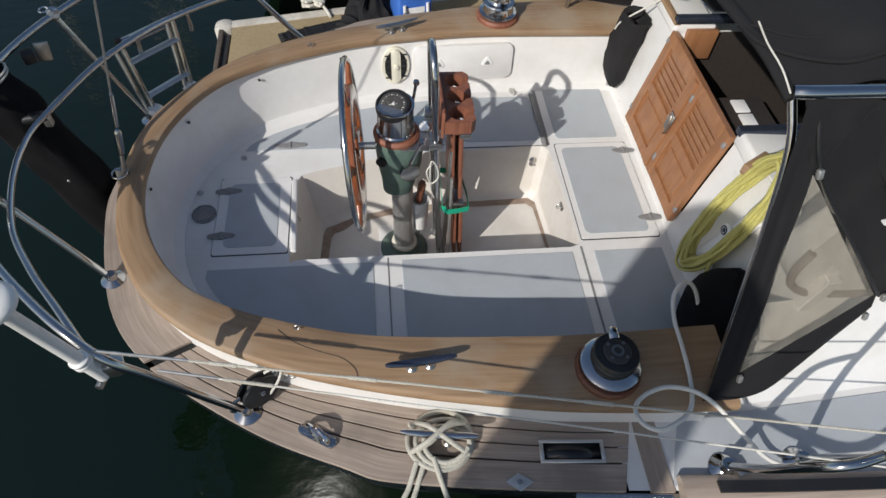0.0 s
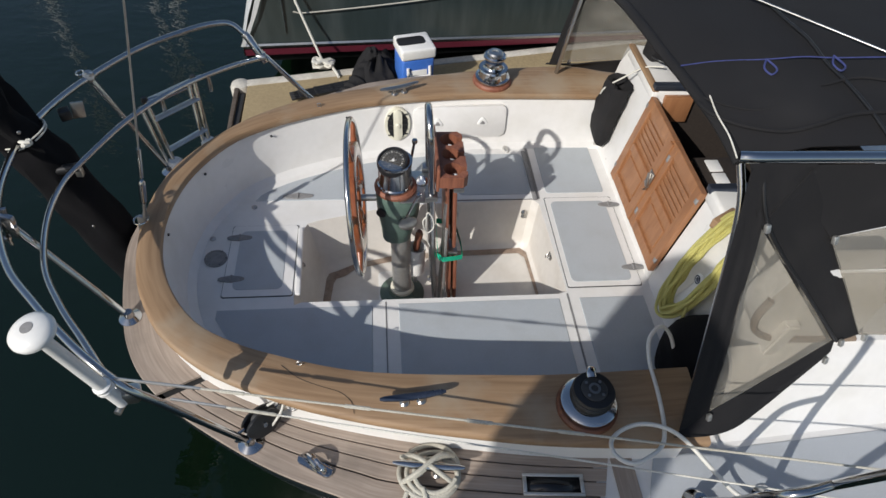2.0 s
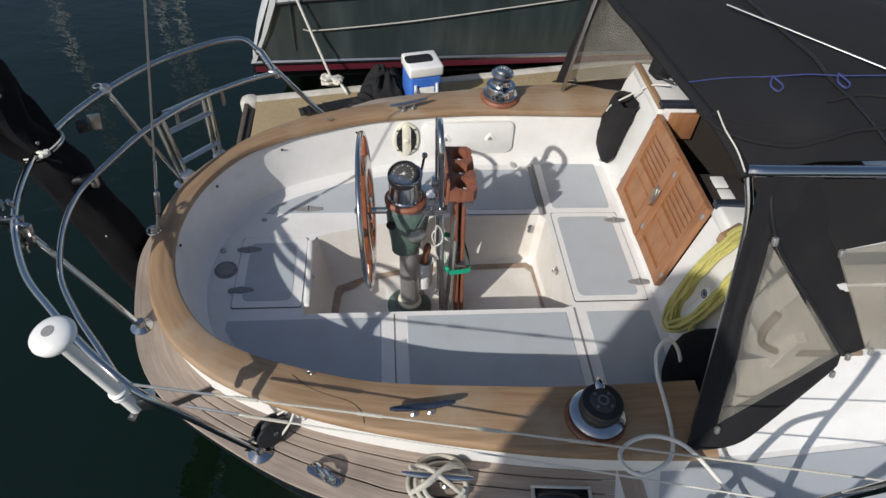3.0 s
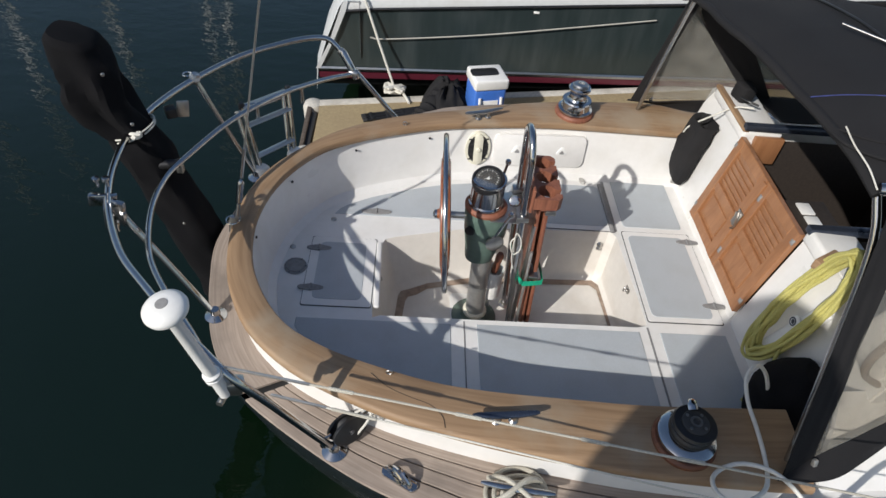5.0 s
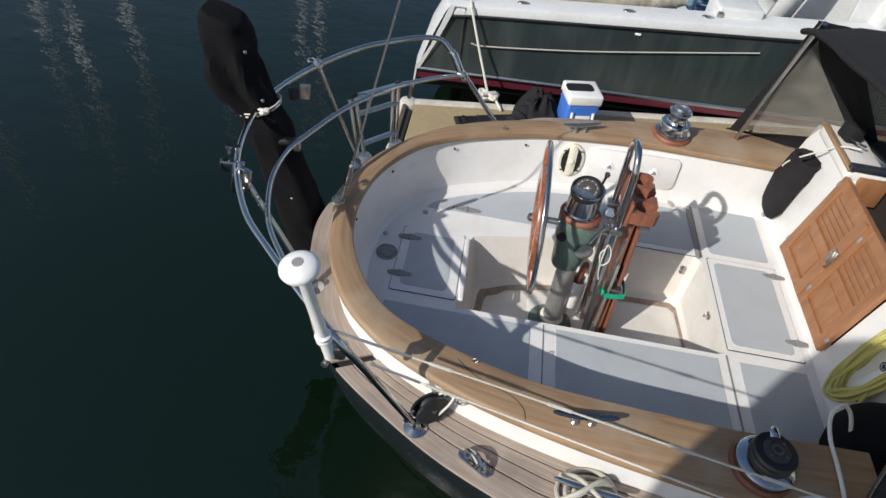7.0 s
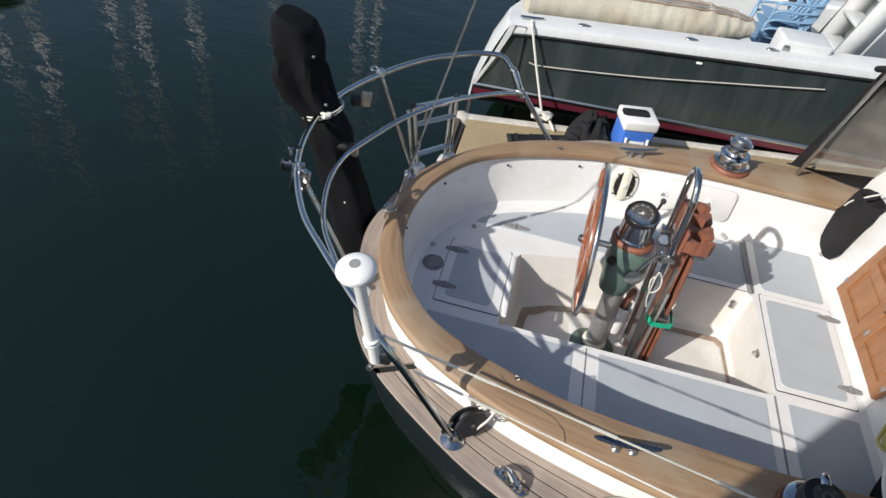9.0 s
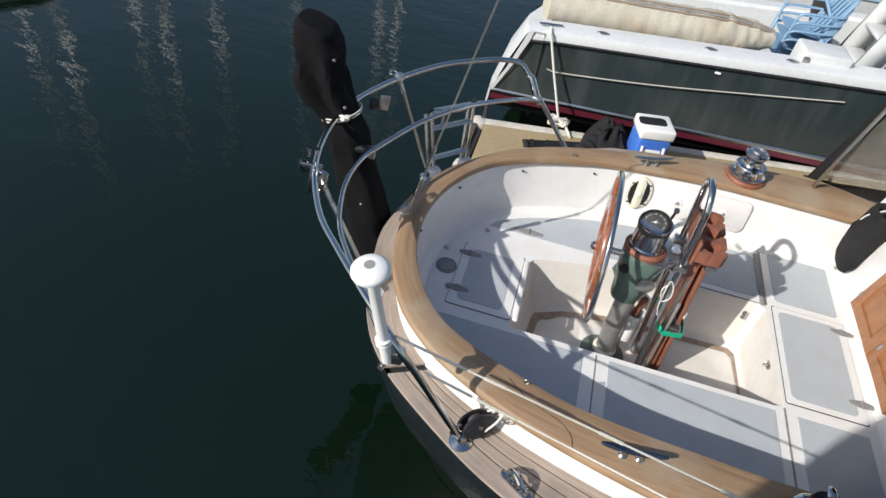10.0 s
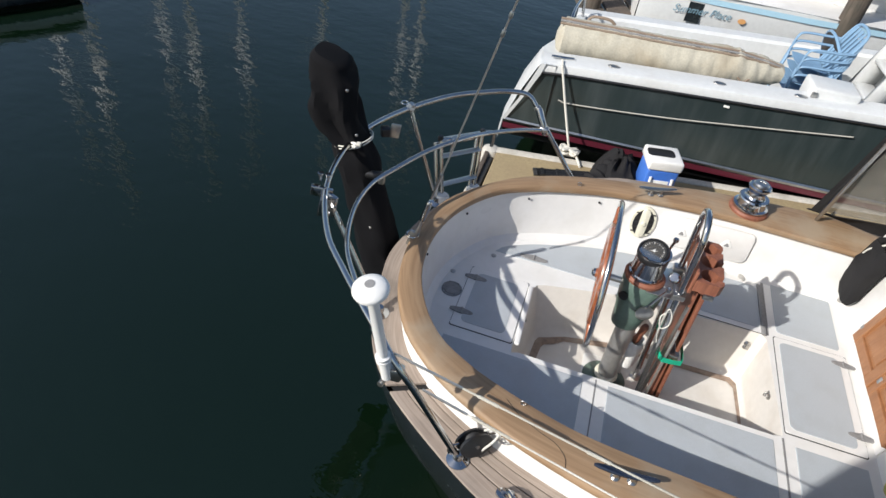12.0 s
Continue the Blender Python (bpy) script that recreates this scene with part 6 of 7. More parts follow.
for i, (z, y0, y1, d) in enumerate(((0.055, 0.84, 0.93, 0.012), (0.09, 0.785, 0.95, 0.03), (0.16, 0.745, 0.955, 0.052), (0.25, 0.745, 0.96, 0.07), (0.34, 0.748, 0.955, 0.078), (0.42, 0.75, 0.95, 0.08), (0.48, 0.755, 0.945, 0.082), (0.515, 0.76, 0.94, 0.08), (0.50, 0.775, 0.925, 0.06), (0.42, 0.79, 0.91, 0.04))):
    c, h = (y0 + y1) / 2, (y1 - y0) / 2
    rings.append([bulk(c + h * math.copysign(abs(math.cos(a)) ** 0.4, math.cos(a)) + 0.012 * noise.noise(Vector((math.cos(a) * 2, math.sin(a) * 2 + z * 11, 2))), z, 0.014 + 1.5 * d * (0.5 + 0.5 * math.sin(a)) + 0.022 * noise.noise(Vector((math.cos(a) * 3, z * 16, 5)))) for a in [2 * math.pi * k / 22 for k in range(22)]])
part("bag_body", loft([q for q in rings], closed=True, caps=True), CANVAS, bgp)
part("bag_cord", sweep(spline([bulk(0.90, 0.40, 0.135), bulk(0.875, 0.46, 0.135), bulk(0.82, 0.56, 0.09), bulk(0.77, 0.66, 0.02), (1.47, 0.72, 0.695)], 5), 0.005, 7), ROPE, bgp, "white cord")
part("bag_ring", lathe([(0.014, 0), (0.014, 0.008), (0, 0.01)], 12, place(bulk(0.875, 0.048, 0.03), (-1, 0, 0.2))), STEEL, bgp)

# white hose looped over the cap
hs = thing("white_hose", "soft white hose looped over the coaming cap", "hose", at=(0.95, -1.1, CAP_Z))
hp = [(1.20, -0.90, 0.06), (1.18, -0.86, 0.16), (1.12, -0.80, 0.34), (1.05, -0.79, 0.42), (0.985, -0.845, 0.415), (0.962, -0.94, 0.395), (0.955, -1.05, 0.394), (0.945, -1.15, 0.394), (0.93, -1.23, 0.392), (0.90, -1.29, 0.40), (0.84, -1.335, 0.42), (0.765, -1.36, 0.42), (0.715, -1.325, 0.41), (0.715, -1.265, 0.40), (0.77, -1.222, 0.398), (0.85, -1.205, 0.40), (0.93, -1.235, 0.415), (1.00, -1.285, 0.395), (1.10, -1.37, 0.32), (1.20, -1.43, 0.24), (1.32, -1.46, 0.21), (1.5, -1.47, 0.20)]
part("hose", sweep(spline(hp, 6), 0.0082, 10), HOSE, hs)

# ---- the finger dock beyond the yacht ----
DK = -0.52
dock = thing("dock", "stained concrete finger dock with pale worn edge", "dock", kind="structure")
dm = pose(-1.17, 2.36, DK, 0, 0, 11.5)
part("dock_slab", prism([(-1.165, 2.36), (7.6, 4.14), (7.6, 3.3), (-1.15, 1.35)], DK - 0.30, DK, 0.02), DOCK, dock)
part("dock_kerb", box(9.0, 0.09, 0.045, dm @ Matrix.Translation((4.5, 0.04, -0.02)), 0.015), DOCKEDGE, dock, "pale concrete edge")
part("dock_fender", box(9.0, 0.06, 0.12, dm @ Matrix.Translation((4.5, 0.13, -0.14)), 0.02), RUBBER, dock, "black rubber fender")
part("end_slot", prism([(-1.175, 2.30), (-1.175, 1.75), (-1.225, 1.75), (-1.24, 2.30)], DK - 0.16, DK - 0.03, 0.01), RUBBER, dock, "dark slot behind the end board")
part("end_board", prism([(-1.225, 2.34), (-1.215, 1.60), (-1.245, 1.60), (-1.265, 2.34)], DK - 0.20, DK - 0.005, 0.008), PILE, dock, "weathered end board")
for x, y in ((-1.225, 2.40), (-1.20, 1.72)):
    part("corner_bumper", lathe([(0.06, -0.20), (0.082, -0.15), (0.085, -0.04), (0.07, -0.005), (0.03, 0.012), (0, 0.014)], 20, Matrix.Translation((x, y, DK))), DOCKEDGE, dock, "pale worn corner bumper")

cool = thing("cool_box", "blue and white cool box standing on the dock", "cool box", at=(0.24, 2.40, DK))
cm = pose(0.205, 2.335, DK, 0, 0, 14)
part("body", box(0.265, 0.245, 0.335, cm @ Matrix.Translation((0, 0, 0.168)), 0.02, segs=3), BLUE, cool, "blue plastic body")
part("lid", box(0.285, 0.265, 0.09, cm @ Matrix.Translation((0, 0, 0.378)), 0.018, segs=3), WHITE, cool, "white lid")
part("lid_recess", prism(rounded(-0.138, -0.045, 0.085, 0.07, 0.03), 0.41, 0.4265, 0.002, cm), BLACK, cool, "dark lid hatch")
hd = [cm @ Vector(q) for q in ((-0.09, -0.13, 0.27), (-0.09, -0.145, 0.20), (-0.08, -0.148, 0.19), (0.08, -0.148, 0.19), (0.09, -0.145, 0.20), (0.09, -0.13, 0.27))]
part("handle", sweep(hd, 0.012, 8), WHITE, cool, "white handle")
part("front_label", box(0.14, 0.006, 0.08, cm @ Matrix.Translation((0, -0.124, 0.20)), 0.001), WHITE, cool, "pale front panel")

jk = thing("jacket", "crumpled black jacket lying on the dock", "clothing", at=(-0.12, 2.42, DK))
def cloth_fold(x, y):
    """Height of ridged folds running down a heap of cloth."""
    a = math.atan2(y, x)
    r = abs(noise.noise(Vector((math.cos(a) * 2.6, math.sin(a) * 2.6, math.hypot(x, y) * 2.2))))
    return 0.085 * (0.5 - r * 1.9) + 0.035 * noise.noise(Vector((x * 16, y * 16, 3)))


heap = bmesh.new()
rows = []
for i in range(17):
    t = i / 16
    row = []
    for k in range(44):
        a = 2 * math.pi * k / 44
        reach = 1.0 + 0.22 * noise.noise(Vector((math.cos(a) * 1.7, math.sin(a) * 1.7, 8)))
        x, y = 0.24 * t * reach * math.cos(a), 0.31 * t * reach * math.sin(a)
        h = (1 - t ** 2.2) * (0.22 + cloth_fold(x, y) * (1.5 if t > 0.2 else 0.7))
        row.append(heap.verts.new((-0.10 + x, 2.44 + y, DK + 0.003 + max(0.0, h))))
    rows.append(row)
for p, q in zip(rows[1:], rows[2:]):
    for k in range(44):
        heap.faces.new((p[k], p[(k + 1) % 44], q[(k + 1) % 44], q[k]))
heap.faces.new(rows[1])
for r in rows[:1]:
    for v in r:
        heap.verts.remove(v)
part("jacket_cloth", heap, CANVAS, jk)
sleeve = spline([(-0.16, 2.40, DK + 0.16), (-0.24, 2.28, DK + 0.11), (-0.31, 2.18, DK + 0.07), (-0.37, 2.10, DK + 0.05)], 5)
part("sleeve", sweep(sleeve, [0.075 + 0.014 * math.sin(k * 2.3) for k in range(len(sleeve))], 12, flatten=0.7), CANVAS, jk)
tp = thing("tripod", "folded black camera tripod lying on the dock", "tripod", at=(-0.55, 2.2, DK))
a, b = Vector((-0.76, 2.14, DK + 0.05)), Vector((-0.28, 2.30, DK + 0.055))
for off in (-0.036, 0.0, 0.036):
    d = Vector((-0.3, 0.95, 0)) * off
    part("leg", sweep([a + d, a.lerp(b, 0.35) + d, a.lerp(b, 0.36) + d, b + d], [0.015, 0.015, 0.020, 0.022], 10), BLACK, tp)
    part("foot", rod(a + d - (b - a).normalized() * 0.03, a + d + (b - a).normalized() * 0.02, 0.015, 10), RUBBER, tp)
for f in (0.1, 0.36, 0.62):
    part("leg_lock", box(0.03, 0.10, 0.04, Matrix.Translation(a.lerp(b, f)) @ pose(0, 0, 0, 0, 0, 19), 0.008), BLACK, tp)
ylw = thing("yellow_line", "short yellow line lying on the dock", "rope", at=(0.1, 2.15, DK))
part("line", sweep(spline([(-0.35, 2.10, DK + 0.012), (-0.25, 2.16, DK + 0.012), (-0.15, 2.13, DK + 0.02), (0.05, 2.18, DK + 0.012), (0.20, 2.22, DK + 0.03), (0.28, 2.19, DK + 0.012)], 5), 0.011, 8), YELLOWROPE, ylw)
dc = thing("dock_cleat", "white rope made fast to a dock cleat", "cleat", at=(-0.55, 2.62, DK))
part("cleat_horn", sweep([(-0.65, 2.60, DK + 0.07), (-0.55, 2.61, DK + 0.055), (-0.45, 2.62, DK + 0.07)], [0.012, 0.02, 0.012], 10), STEEL, dc)
part("cleat_foot", box(0.08, 0.05, 0.06, pose(-0.55, 2.61, DK + 0.03, 0, 0, 6), 0.008), STEEL, dc)
kp = []
for k in range(26):
    kp.append((-0.55 + 0.085 * math.cos(1.3 * k) , 2.60 + 0.05 * math.sin(2.6 * k), DK + 0.06 + 0.025 * math.sin(1.3 * k * 0.5)))
part("rope_turns", sweep(spline(kp, 4), 0.012, 8), ROPE, dc)
part("rope_tail", sweep(spline([(-0.50, 2.60, DK + 0.06), (-0.46, 2.55, DK + 0.03), (-0.43, 2.50, DK + 0.014), (-0.42, 2.46, DK + 0.014)], 4), 0.012, 8), ROPE, dc)

# ---- the green motor boat alongside the dock ----
GM = pose(-1.225, 2.78, 0, 0, 0, 5)


def gpt(u, v, z):
    return GM @ Vector((u, v, z))


gb = thing("motor_boat", "dark green motor boat with white decks, moored at the dock", "motor boat", at=tuple(gpt(2, 1, WATER_Z)))
st_u = [0.0, 0.5, 1.2, 2.0, 3.0, 4.5, 6.5]


def hull_row(u, vlist):
    return [gpt(u + du, v, z) for du, v, z in vlist]


rings = []
for u in st_u:
    k = u / 3.0
    ta = 1 if u < 0.01 else 0
    rings.append([gpt(u + 0.02 * ta, 0.10, -0.62), gpt(u, 0.02, -0.50), gpt(u + 0.0 * ta, -0.005, -0.415 - 0.01 * k)])
part("black_band", loft(rings), BLACK, gb, "black lower band")
rings = [[gpt(u, -0.006, -0.50), gpt(u, -0.012, -0.44)] for u in st_u]
part("maroon_band", loft(rings), MAROON, gb, "maroon boot stripe")
rings = []
for u in st_u:
    k = u / 3.0
    t = max(0.0, 1 - u / 0.4)
    rings.append([gpt(u + 0.01 * t, -0.012, -0.405 - 0.01 * k), gpt(u + 0.09 * t, 0.0, -0.2), gpt(u + 0.18 * t, 0.006, 0.0 + 0.05 * k), gpt(u + 0.245 * t, 0.01, 0.115 + 0.165 * k)])
part("green_topside", loft(rings), HULLGREEN, gb, "dark green glossy topside")
rings = [[gpt(u + 0.005, -0.022, -0.425 - 0.01 * u / 3), gpt(u + 0.005, -0.03, -0.40 - 0.01 * u / 3), gpt(u + 0.005, -0.02, -0.385 - 0.01 * u / 3)] for u in st_u]
part("chine_rail", loft(rings), STEEL, gb, "pale rub rail")
# white gunwale
rings = []
for u in st_u:
    k = u / 3.0
    z = 0.115 + 0.165 * k
    e = 0.235 * max(0.0, 1 - u / 0.4)
    rings.append([gpt(u + e, -0.012, z - 0.005), gpt(u + e, -0.015, z + 0.03), gpt(u + e, 0.0, z + 0.07), gpt(u + e, 0.03, z + 0.085), gpt(u + e, 0.26, z + 0.075), gpt(u + e, 0.28, z + 0.05), gpt(u + e, 0.29, z - 0.55)])
part("gunwale", loft(rings), AGEDWHITE, gb, "white gunwale")
rings = [[gpt(u + 0.225 * max(0.0, 1 - u / 0.4), -0.016, 0.100 + 0.165 * u / 3), gpt(u + 0.22 * max(0.0, 1 - u / 0.4), -0.024, 0.112 + 0.165 * u / 3), gpt(u + 0.225 * max(0.0, 1 - u / 0.4), -0.016, 0.124 + 0.165 * u / 3)] for u in st_u]
part("gunwale_trim", loft(rings), BLACK, gb, "black trim line")
# transom with white edge and swim step
rings = []
for v in (-0.02, 0.02, 0.2, 0.5, 0.9, 1.4, 2.1):
    w = max(0.0, v)
    swell = 0.36 * w * max(0.0, 1 - w)
    top_z = 0.20 - 0.12 * w
    rings.append([gpt(-0.02 + 0.22 * w - swell, v, -0.62), gpt(0.0 + 0.22 * w - swell, v, -0.40), gpt(0.09 + 0.18 * w - swell, v, -0.12), gpt(0.20 + 0.15 * w - swell, v, top_z - 0.05), gpt(0.225 + 0.14 * w - swell, v, top_z - 0.01), gpt(0.25 + 0.13 * w - swell, v, top_z), gpt(0.36 + 0.12 * w, v, top_z), gpt(0.37 + 0.12 * w, v, -0.30)])
part("transom", loft(rings), AGEDWHITE, gb, "white curved transom")
part("transom_edge", loft([[gpt(-0.02, -0.03, -0.40), gpt(0.10, -0.04, -0.16), gpt(0.22, -0.03, 0.18), gpt(0.235, -0.02, 0.20)], [gpt(0.02, -0.03, -0.40), gpt(0.16, -0.035, -0.10), gpt(0.25, -0.03, 0.12), gpt(0.27, -0.02, 0.20)]]), AGEDWHITE, gb, "white stern moulding")
part("cockpit_floor", loft([[gpt(u, 0.28, -0.33), gpt(u, 2.05, -0.33)] for u in (0.5, 6.5)]), AGEDWHITE, gb, "white cockpit floor")
rings = [[gpt(u, 2.02, -0.2), gpt(u, 2.02, -0.09 + 0.06 * u), gpt(u, 2.05, -0.06 + 0.06 * u), gpt(u, 2.20, -0.06 + 0.06 * u), gpt(u, 2.24, -0.12 + 0.06 * u), gpt(u, 2.20, WATER_Z)] for u in (0.5, 1.2, 2.4, 3.6, 6.5)]
part("far_bulwark", loft(rings), AGEDWHITE, gb, "white far bulwark")
for u in (0.85, 1.75, 2.42):
    z = 0.115 + 0.165 * u / 3 + 0.082
    m = Matrix.Translation(gpt(u, 0.12, z)) @ pose(0, 0, 0, 0, 0, 5)
    part("deck_fill", prism(oval(0.055, 0.03, 24), 0, 0.008, 0.003, m), STEEL, gb, "oval metal deck fitting")
part("hull_vent", box(0.05, 0.01, 0.02, Matrix.Translation(gpt(1.85, -0.005, 0.16)), 0.004), WHITE, gb, "small white hull fitting")
# side rope fender line on the hull
part("hull_line", sweep(spline([gpt(0.45, -0.03, -0.10), gpt(0.6, -0.03, -0.11), gpt(1.4, -0.03, -0.045), gpt(2.2, -0.025, 0.05), gpt(2.92, -0.02, 0.14)], 6), 0.0055, 7), GREYROPE, gb, "grey line along the hull")
rl = [gpt(0.46, 1.30, 0.03), gpt(0.43, 1.32, 0.16), gpt(0.46, 1.60, 0.20), gpt(0.52, 1.90, 0.18), gpt(0.56, 1.95, -0.03)]
part("stern_handrail", sweep(spline(rl, 5), 0.016, 10), CHROME, gb, "steel stern handrail")
rl = [gpt(0.37, 0.62, 0.11), gpt(0.33, 0.64, 0.24), gpt(0.37, 0.98, 0.22), gpt(0.42, 1.0, 0.06)]
part("stern_handrail", sweep(spline(rl, 5), 0.014, 10), CHROME, gb, "steel stern handrail")
part("stern_cleat", sweep([gpt(0.30, 0.10, 0.235), gpt(0.40, 0.12, 0.225), gpt(0.50, 0.13, 0.235)], [0.010, 0.018, 0.010], 10), CHROME, gb, "chrome stern cleat")
# moulded steps up to the cabin and a deck box
part("deck_box", box(0.40, 0.30, 0.62, Matrix.Translation(gpt(2.70, 0.30, 0.11)) @ pose(0, 0, 0, 0, 0, 5), 0.025, segs=3), AGEDWHITE, gb, "white moulded deck box")
part("box_latch", box(0.05, 0.02, 0.05, Matrix.Translation(gpt(2.52, 0.14, 0.36)), 0.008), STEEL, gb)
lm_ = [gpt(3.05, 0.95, -0.05), gpt(3.42, 0.95, 1.55)]
for dv in (0.0, 0.42):
    part("step_beam", loft([[gpt(2.96, 0.52 + dv, -0.3), gpt(3.16, 0.52 + dv, -0.3), gpt(3.16, 0.56 + dv, -0.3), gpt(2.96, 0.56 + dv, -0.3)], [gpt(3.50, 0.52 + dv, 1.7), gpt(3.70, 0.52 + dv, 1.7), gpt(3.70, 0.56 + dv, 1.7), gpt(3.50, 0.56 + dv, 1.7)]], closed=True, caps=True), AGEDWHITE, gb, "white ladder beam")
part("step_panel", loft([[gpt(3.17, 0.53, -0.3), gpt(3.21, 0.53, -0.3), gpt(3.21, 0.97, -0.3), gpt(3.17, 0.97, -0.3)], [gpt(3.71, 0.53, 1.7), gpt(3.75, 0.53, 1.7), gpt(3.75, 0.97, 1.7), gpt(3.71, 0.97, 1.7)]], closed=True, caps=True), AGEDWHITE, gb, "white stair panel")
for k in range(7):
    z = 0.0 + 0.24 * k
    part("step", box(0.18, 0.376, 0.035, Matrix.Translation(gpt(3.145 + 0.27 * z, 0.75, z)) @ pose(0, 0, 0, 0, 0, 5), 0.012), AGEDWHITE, gb, "white ladder step")
part("cabin_wall", box(0.10, 2.0, 2.6, Matrix.Translation(gpt(3.98, 1.15, 1.05)) @ pose(0, 0, 0, 0, 6, 5), 0.04), AGEDWHITE, gb, "white cabin bulkhead")
part("cabin_side", box(3.0, 0.06, 1.5, Matrix.Translation(gpt(5.2, 0.32, 1.1)) @ pose(0, 0, 0, 0, 0, 5), 0.03), AGEDWHITE, gb, "white cabin side")
part("cabin_window", box(1.2, 0.02, 0.5, Matrix.Translation(gpt(4.9, 0.285, 1.3)) @ pose(0, 0, 0, 0, 0, 5), 0.01), PLEXI, gb, "dark cabin window")
mr = thing("mooring_line", "tight white mooring line from the motor boat to the dock", "rope", at=tuple(gpt(0.40, 0.1, 0.2)))
part("line", sweep([gpt(0.40, 0.06, 0.235), gpt(0.41, -0.04, 0.22), gpt(0.52, -0.10, -0.10), (-0.56, 2.62, DK + 0.08)], 0.0105, 8), ROPE, mr)

# inflatable dinghy stowed on the stern
dg = thing("inflatable_dinghy", "tan tarpaulin-covered inflatable dinghy lying on the boat's stern", "dinghy", at=tuple(gpt(1.3, 0.6, 0.1)))
rings = []
for i in range(100):
    t = i / 99
    u = 0.30 + 2.06 * t
    r = 0.175 * min(1.0, (max(0.0, t) / 0.03) ** 0.45 if t < 0.03 else 1.0) * (1.0 if t < 0.72 else 1 - 0.55 * ((t - 0.72) / 0.28) ** 1.8)
    r = max(r, 0.04)
    zc = 0.245 + 0.03 * t + 0.05 * max(0, t - 0.7)
    row = []
    for k in range(28):
        a = 2 * math.pi * k / 28
        w = 0.012 * noise.noise(Vector((t * 26, math.cos(a) * 1.2, math.sin(a) * 1.2))) * (0.4 + t) + 0.011 * noise.noise(Vector((t * 70, math.sin(a) * 1.5, 3))) * (0.15 + max(0, t - 0.4) * 1.6)
        row.append(gpt(u, 0.56 + 0.10 * max(0, t - 0.5) + (r + w) * math.cos(a), zc + (r + w) * math.sin(a) * 1.02))
    rings.append(row)
part("side_tube", loft(rings, closed=True, caps=True), TARP, dg)
for da, nm in ((58, TANPIPE), (68, CHANNEL), (78, TANPIPE)):
    aa = radians(180 - da)
    pts = [gpt(0.31 + 2.02 * k / 30, 0.56 + 0.10 * max(0, k / 30 - 0.5) + (0.178 * (1.0 if k / 30 < 0.72 else 1 - 0.55 * ((k / 30 - 0.72) / 0.28) ** 1.8)) * math.cos(aa), 0.245 + 0.03 * k / 30 + 0.05 * max(0, k / 30 - 0.7) + 0.180 * (1.0 if k / 30 < 0.72 else 1 - 0.55 * ((k / 30 - 0.72) / 0.28) ** 1.8) * math.sin(aa)) for k in range(31)]
    part("rubbing_strake", sweep(pts, 0.011, 8), nm, dg, "dark rubbing strake")
part("grab_handle", sweep(spline([gpt(0.55, 0.62, 0.415), gpt(0.60, 0.62, 0.455), gpt(0.74, 0.62, 0.455), gpt(0.80, 0.62, 0.42)], 4), 0.014, 8), TANPIPE, dg, "tan grab handle")
part("tie_lines", sweep(spline([gpt(1.95, 0.40, 0.27), gpt(2.0, 0.385, 0.24), gpt(2.05, 0.40, 0.27), gpt(2.02, 0.39, 0.22), gpt(2.08, 0.40, 0.21)], 4), 0.008, 7), TANPIPE, dg, "brown tie lines")
dst = thing("dinghy_chock", "white low support under the dinghy", "support", at=tuple(gpt(1.2, 0.56, -0.12)))
part("support_beam", box(1.7, 0.35, 0.42, Matrix.Translation(gpt(1.25, 0.56, -0.125)) @ pose(0, 0, 0, 0, -1, 5), 0.02), GEL, dst)

# stacked plastic chairs
chair0 = thing("plastic_chair", "pale blue stacking plastic garden chair, stacked with others", "chair", "stacked plastic chairs", at=(0, 0, 0))
part("seat", sheet(loft([[Vector((x, y, 0.40 + 0.02 * (y / 0.2) ** 2 + 0.015 * math.sin(x * 8))) for y in (-0.2, -0.1, 0, 0.1, 0.2)] for x in (-0.2, -0.1, 0.0, 0.1, 0.2)]), 0.006), CHAIRBLUE, chair0)
for k in range(5):
    y = -0.16 + 0.08 * k
    part("back_slat", sheet(loft([[Vector((-0.20 - 0.22 * t, y + dy, 0.41 + 0.40 * t)) for dy in (-0.026, 0.026)] for t in (0, 0.5, 1.0)]), 0.006), CHAIRBLUE, chair0)
part("back_rim", sweep(spline([(-0.2, -0.21, 0.41), (-0.36, -0.21, 0.70), (-0.42, -0.17, 0.81), (-0.43, 0, 0.84), (-0.42, 0.17, 0.81), (-0.36, 0.21, 0.70), (-0.2, 0.21, 0.41)], 4), 0.016, 8), CHAIRBLUE, chair0)
for s in (-1, 1):
    part("armrest", sweep(spline([(-0.34, 0.225 * s, 0.64), (-0.15, 0.25 * s, 0.63), (0.12, 0.25 * s, 0.62), (0.20, 0.24 * s, 0.57), (0.22, 0.24 * s, 0.40)], 4), 0.020, 8, flatten=0.6), CHAIRBLUE, chair0)
    for x in (-0.24, 0.22):
        part("leg", sweep([(x * 1.12, 0.25 * s, 0.0), (x, 0.22 * s, 0.41)], [0.017, 0.022], 8), CHAIRBLUE, chair0)
CM = Matrix.Translation(gpt(2.66, 0.98, -0.32)) @ pose(0, 0, 0, 0, 0, 185) @ Matrix.Diagonal((0.70, 0.86, 0.95, 1.0))
for k in range(1, 4):
    copy_thing(chair0, CM @ pose(-0.012 * k, 0, 0.085 * k))
chair0.matrix_world = CM
tbl = thing("folded_table", "dark folded round table leaning by the chairs", "folding table", at=tuple(gpt(2.95, 1.15, -0.12)))
